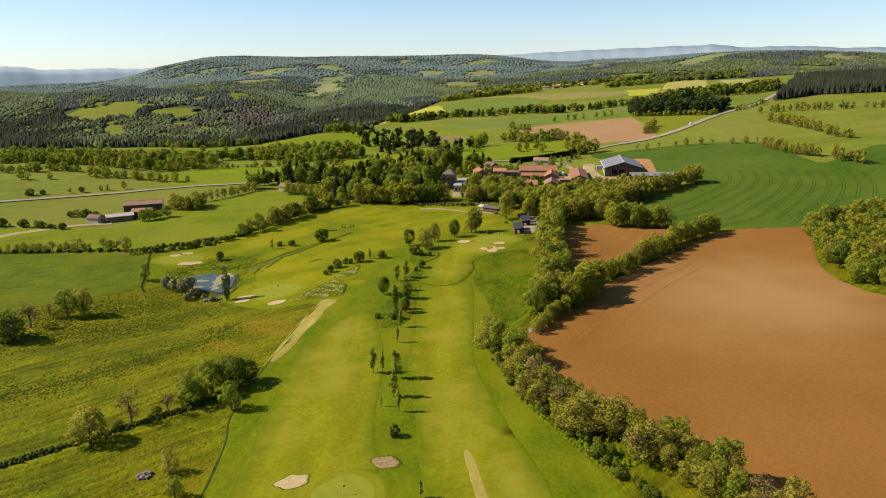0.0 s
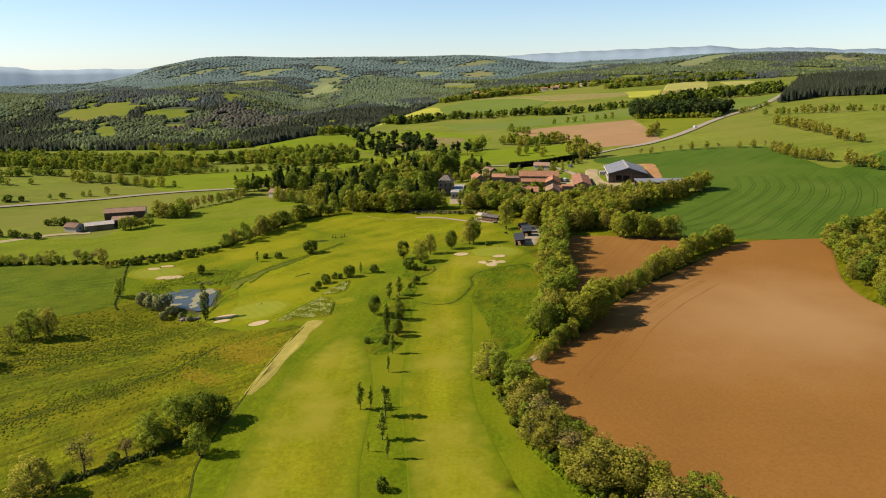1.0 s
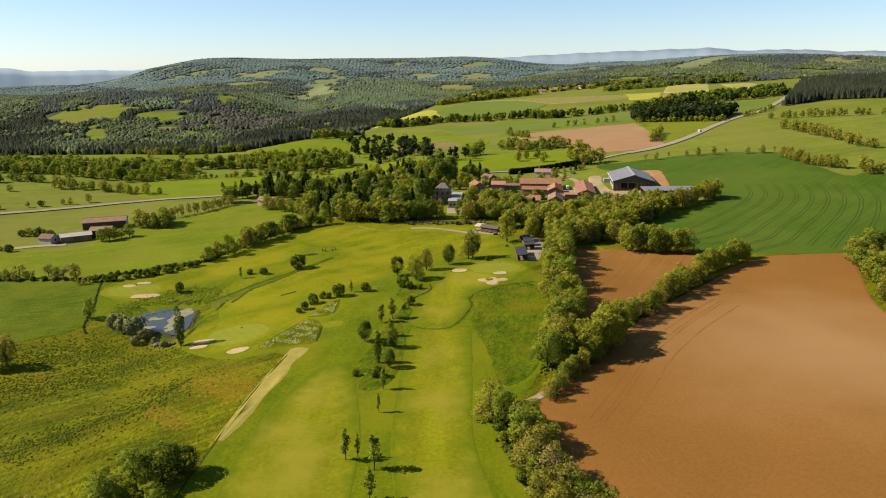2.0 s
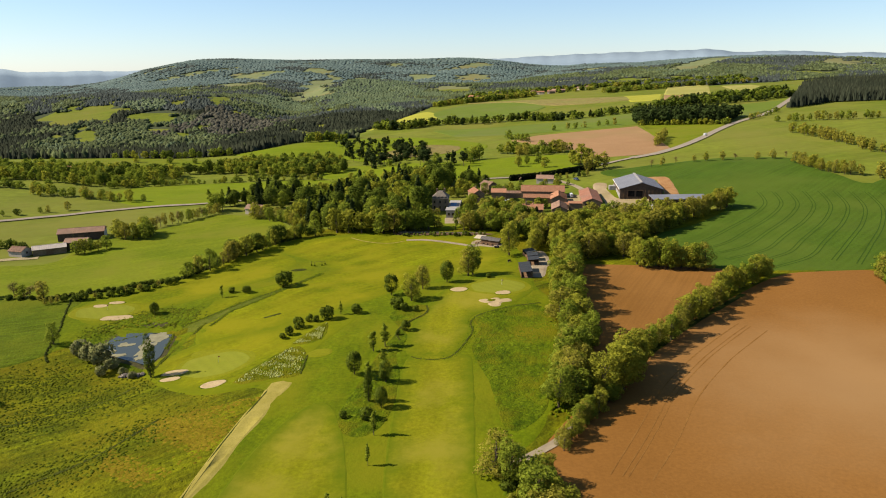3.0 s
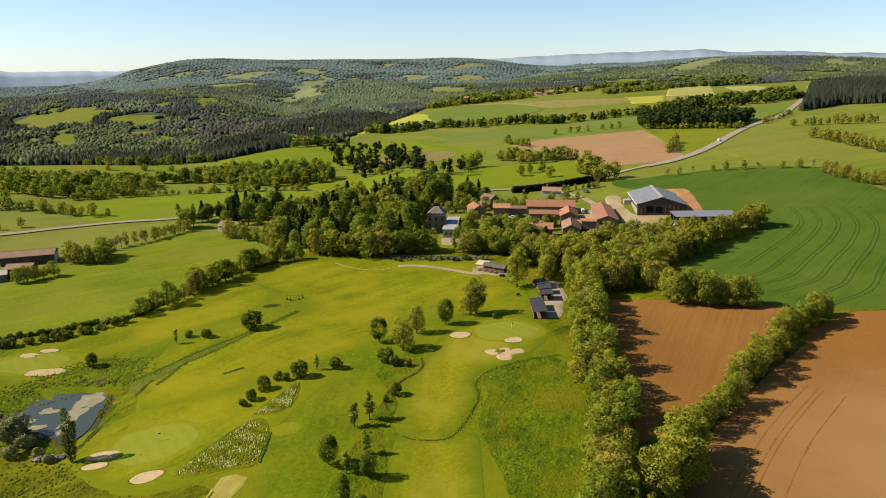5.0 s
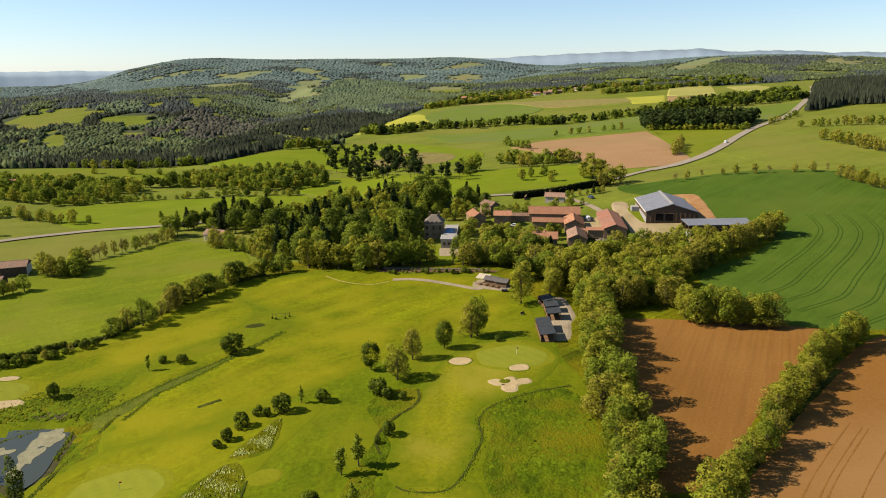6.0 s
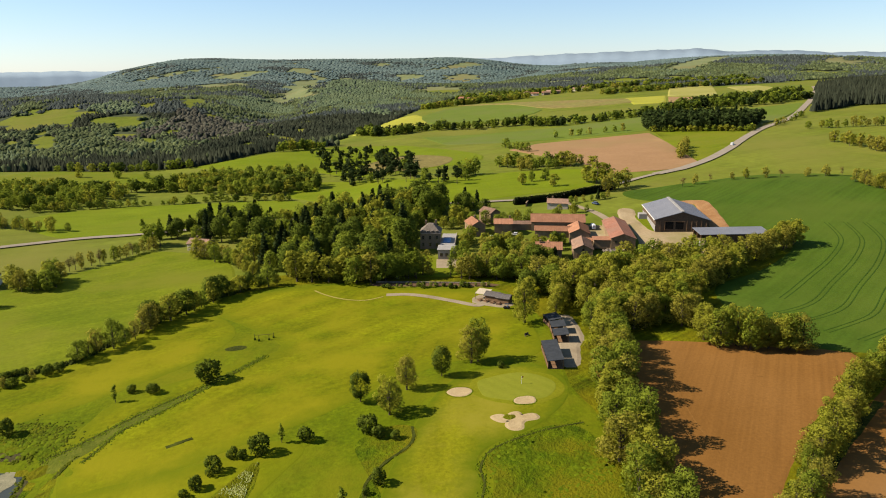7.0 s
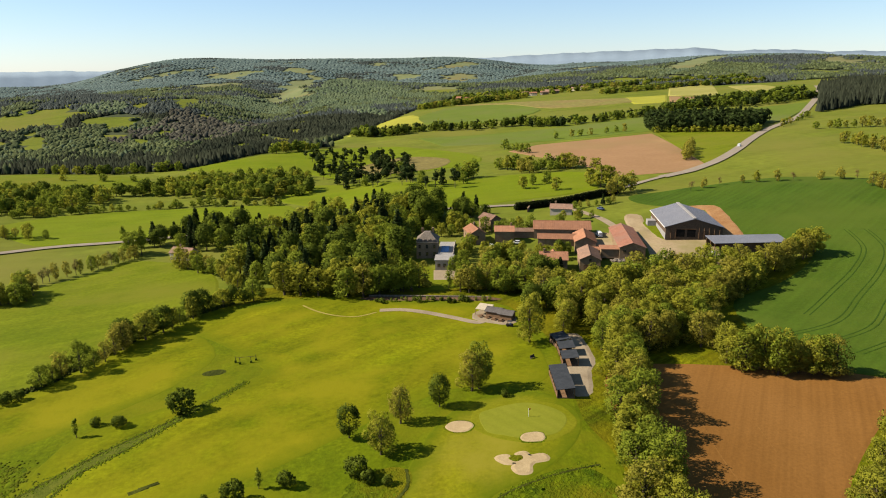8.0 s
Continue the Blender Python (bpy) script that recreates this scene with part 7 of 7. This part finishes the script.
TUFT = surface("tussock_grass", (0.086, 0.100, 0.003), (0.140, 0.142, 0.005), 6.0, 4.0, per="tuft", tone_=0.12)
LUSH_TUFT = surface("lush_weed_leaves", (0.074, 0.110, 0.003), (0.116, 0.148, 0.005), 5.0, 4.0, per="tuft", tone_=0.10)
DARK_TUFT = surface("dark_tussock_grass", (0.056, 0.072, 0.003), (0.098, 0.112, 0.005), 5.0, 4.0, per="tuft", tone_=0.12)
FLOWERS = surface("white_umbel_flowers", (0.28, 0.31, 0.09), (0.42, 0.44, 0.17), 1.0, 4.0, per="piece")
BROWN_TUFT = surface("reddish_seeding_grass", (0.150, 0.112, 0.006), (0.200, 0.150, 0.010), 5.0, 4.0, per="tuft", tone_=0.12)
MEADOW_OUT = [(-52, 100), (-56, 157), (-55, 200), (-50, 236), (-68, 246), (-92, 256), (-130, 285), (-150, 262), (-200, 235), (-220, 120), (-150, 80)]
scatter("rough_grass", "coarse tussocks of meadow grass", MEADOW_OUT, 4200, 0.6, 0.16, TUFT, 1, 0.05, 6.0)
scatter("rough_grass", "dark coarse tussocks in wet meadow", MEADOW_OUT, 1600, 0.5, 0.22, DARK_TUFT, 2, 0.05, 15.0)
scatter("rough_grass", "reddish seeding grass at the meadow's edge", [(-70, 232), (-54, 237), (-49, 238), (-52, 222), (-56, 205), (-66, 196), (-78, 205), (-80, 220)], 2600, 0.6, 0.10, BROWN_TUFT, 6, 0.04, 5.0)
scatter("weeds", "tall lush weeds by the tree belt", [(10, 263), (13, 278), (12, 288), (24, 297), (34, 298), (39, 285), (37, 262), (31, 240), (25, 222), (16, 215), (14, 240)], 1700, 1.0, 0.16, LUSH_TUFT, 3, 0.08, 4.0)
scatter("weeds", "weeds under young trees", [(-18, 296), (-10, 303), (-4, 301), (-5, 293), (-12, 286), (-19, 262), (-26, 222), (-20, 214), (-14, 222), (-12, 262), (-11, 274)], 900, 0.9, 0.15, LUSH_TUFT, 4, 0.08, 4.0)
for i, bed in enumerate(([(-48.3, 272), (-42.5, 266.4), (-41.5, 252), (-47, 249.8), (-60, 249)], [(-39.5, 291.5), (-39.2, 277), (-48, 275), (-43, 286)])):
    patch("wildflower_bed", bed, WEEDS, 0.22, "bed of tall weeds and white flowers", "flower bed", 2, 3)
    scatter("weeds", "tall green weeds of a wildflower bed", bed, 1300, 0.34, 0.30, TUFT, 10 + i, 0.2)
    scatter("white_flowers", "white umbel flowers in a bed", bed, 1000, 0.20, 0.32, FLOWERS, 20 + i, 0.25, 1.3)
scatter("white_flowers", "white cow parsley along the tree belt", [(13, 196), (15, 180), (20, 160), (27, 144), (36, 128), (38, 131), (29, 147), (22, 163), (17, 182), (15, 197)], 500, 0.24, 0.7, FLOWERS, 30, 0.15, 2.0)
scatter("weeds", "green weeds along the tree belt", [(12, 197), (14, 180), (18, 160), (25, 144), (34, 126), (40, 131), (31, 147), (24, 163), (19, 182), (17, 197)], 2000, 0.5, 0.5, LUSH_TUFT, 31, 0.12)
scatter("weeds", "rank green weeds on the pond bank", [(-123.7, 290.0), (-124.8, 297.8), (-121.1, 303.9), (-114.5, 312.5), (-109.1, 317.0), (-99.2, 315.7), (-90.2, 311.6), (-91.2, 305.0), (-98.5, 303.1), (-108.3, 296.0), (-115.5, 287.1)], 500, 0.9, 0.3, LUSH_TUFT, 32, 0.1)


def fringe(name, label, line, width, spacing, size, tall, material, seed, lift=0.15):
    """Coarse growth along a line, one mesh."""
    g = np.random.default_rng(seed)
    L = [np.array(tuple(q)) for q in smooth_line(line, 12)]
    pts = []
    for a, b in zip(L, L[1:]):
        d = np.linalg.norm(b - a)
        for _ in range(int(d / spacing + g.random())):
            q = a + (b - a) * g.random()
            pts.append(q + g.normal(size=2) * width / 2)
    P = np.array(pts)
    n = len(P)
    s, turn = size * g.uniform(0.5, 1.5, n), g.uniform(0, 6.28, n)
    z = height(P[:, 0], P[:, 1]) + lift
    h = tall * g.uniform(0.4, 1.5, n)
    ring = [np.stack([P[:, 0] + s * g.uniform(0.6, 1.2, n) * np.cos(turn + k * 1.2566), P[:, 1] + s * g.uniform(0.6, 1.2, n) * np.sin(turn + k * 1.2566), z - 0.15], -1) for k in range(5)]
    mid = [np.stack([P[:, 0] + 0.7 * s * np.cos(turn + 0.6 + k * 1.2566), P[:, 1] + 0.7 * s * np.sin(turn + 0.6 + k * 1.2566), z + h * g.uniform(0.4, 0.8, n)], -1) for k in range(5)]
    top = np.stack([P[:, 0], P[:, 1], z + h], -1)
    V = np.stack(ring + mid + [top], 1).reshape(-1, 3)
    cell = [(k, (k + 1) % 5, 5 + k) for k in range(5)] + [((k + 1) % 5, 5 + (k + 1) % 5, 5 + k) for k in range(5)] + [(5 + k, 5 + (k + 1) % 5, 10) for k in range(5)]
    F = (np.array(cell)[None] + (np.arange(n) * 11)[:, None, None]).reshape(-1, 3)
    return tagged(new(name, raw_mesh(name, V, F.tolist(), [material], None, True)), label, "undergrowth", kind="stuff")


BRAMBLE = surface("dark_bramble", (0.030, 0.040, 0.008), (0.062, 0.072, 0.011), 2.0, 4.0, per="tuft")
fringe("brambles", "dark brambles along a meadow ditch", [(-138, 100), (-112, 128), (-98, 140), (-84, 150), (-73, 158), (-62, 166)], 1.3, 0.10, 0.45, 0.6, BRAMBLE, 1)
fringe("weeds", "coarse dark growth along a meadow track", [(-165, 205), (-140, 221), (-120, 228), (-98, 245), (-92, 256)], 13.0, 0.035, 0.40, 0.14, DARK_TUFT, 2, 0.06)
fringe("weeds", "coarse dark growth along a meadow track", [(-175, 147), (-140, 168), (-110, 182), (-84, 207), (-74, 230)], 9.0, 0.06, 0.38, 0.12, DARK_TUFT, 3, 0.06)
fringe("weeds", "coarse dark growth along a meadow track", [(-160, 235), (-140, 250), (-112, 262)], 16.0, 0.03, 0.40, 0.16, DARK_TUFT, 4, 0.06)
for track in ([(-175, 147), (-140, 168), (-110, 182), (-84, 207), (-74, 230)], [(-165, 205), (-140, 221), (-120, 228), (-98, 245), (-92, 256)]):
    ribbon("meadow_rut", track, 0.8, DARK_DITCH, 0.1, "dark overgrown rut across the meadow", "track", wobble=0.6)
fringe("brambles", "dark hedge bottom along a field boundary", [(-128, 274), (-132, 281), (-136.6, 297.4), (-143, 314.7), (-149.2, 333)], 0.35, 0.22, 0.3, 0.3, BRAMBLE, 5)
fringe("weeds", "long grass along a ditch to the pond", [(-91, 268), (-90, 278), (-88, 290), (-85, 301)], 0.7, 0.16, 0.3, 0.1, DARK_TUFT, 9, 0.2)
# sedge on the far edge, also added in place of the bank's dark reflection
fringe("reeds", "dark sedge on the pond's far side, doubling as bank reflection", [(-117.5, 288), (-112.8, 291), (-108, 295.4), (-102.5, 300.6), (-97, 302.4), (-94.8, 292.4), (-93.2, 283.9)], 0.8, 0.10, 0.5, 0.35, DARK_TUFT, 13, 0.0)
for edge in ([(-93, 300), (-88, 304), (-81.9, 311.5), (-75.3, 320), (-64.8, 331), (-57.8, 341.5), (-51.4, 351.3)], [(-82.5, 298), (-80.8, 302.4), (-78.4, 310.2), (-73.4, 316), (-64.6, 328.4), (-58, 339.3), (-51.4, 351.3)]):
    fringe("weeds", "rank grass along the stream bed", edge, 1.4, 0.08, 0.30, 0.10, LUSH_TUFT, 14, 0.13)
    fringe("weeds", "dark sedge along the stream", edge, 0.7, 0.22, 0.24, 0.14, DARK_TUFT, 15, 0.13)
fringe("weeds", "rank dark grass on the pond's far bank", [(-124, 296), (-116, 308), (-108, 313), (-98, 312), (-91, 307)], 5.0, 0.035, 0.42, 0.18, DARK_TUFT, 16, 0.06)
fringe("weeds", "long grass along a winding ditch", [(36, 300), (25, 296.5), (14, 290.5), (10.2, 284), (10.3, 276), (5, 262), (0.8, 257.5), (-6, 258)], 1.2, 0.14, 0.26, 0.10, LUSH_TUFT, 17, 0.12)
fringe("brambles", "undergrowth below the tree belt", [(14, 199), (19, 180), (24, 162), (30, 149), (40, 139), (50, 128), (57, 112)], 3.0, 0.10, 0.5, 0.6, WEEDS, 10)
fringe("brambles", "undergrowth below the field belt", [(30, 222), (35, 236), (41, 252), (43, 270), (45, 290), (48, 312), (51, 332), (54, 352)], 3.0, 0.13, 0.5, 0.6, WEEDS, 11)
fringe("brambles", "undergrowth along the golf hedgerow", [(-158, 330), (-134, 342), (-114, 352), (-104, 372), (-92, 402), (-74, 422)], 1.4, 0.14, 0.5, 0.7, BRAMBLE, 12)
ribbon("mowing_line", [(-50.5, 100), (-52.5, 140), (-55.5, 157), (-54.5, 182), (-52.5, 213), (-48, 243)], 0.5, DARK_DITCH, 0.13, "thin dark line at the mown edge", "mown edge", wobble=0.4)
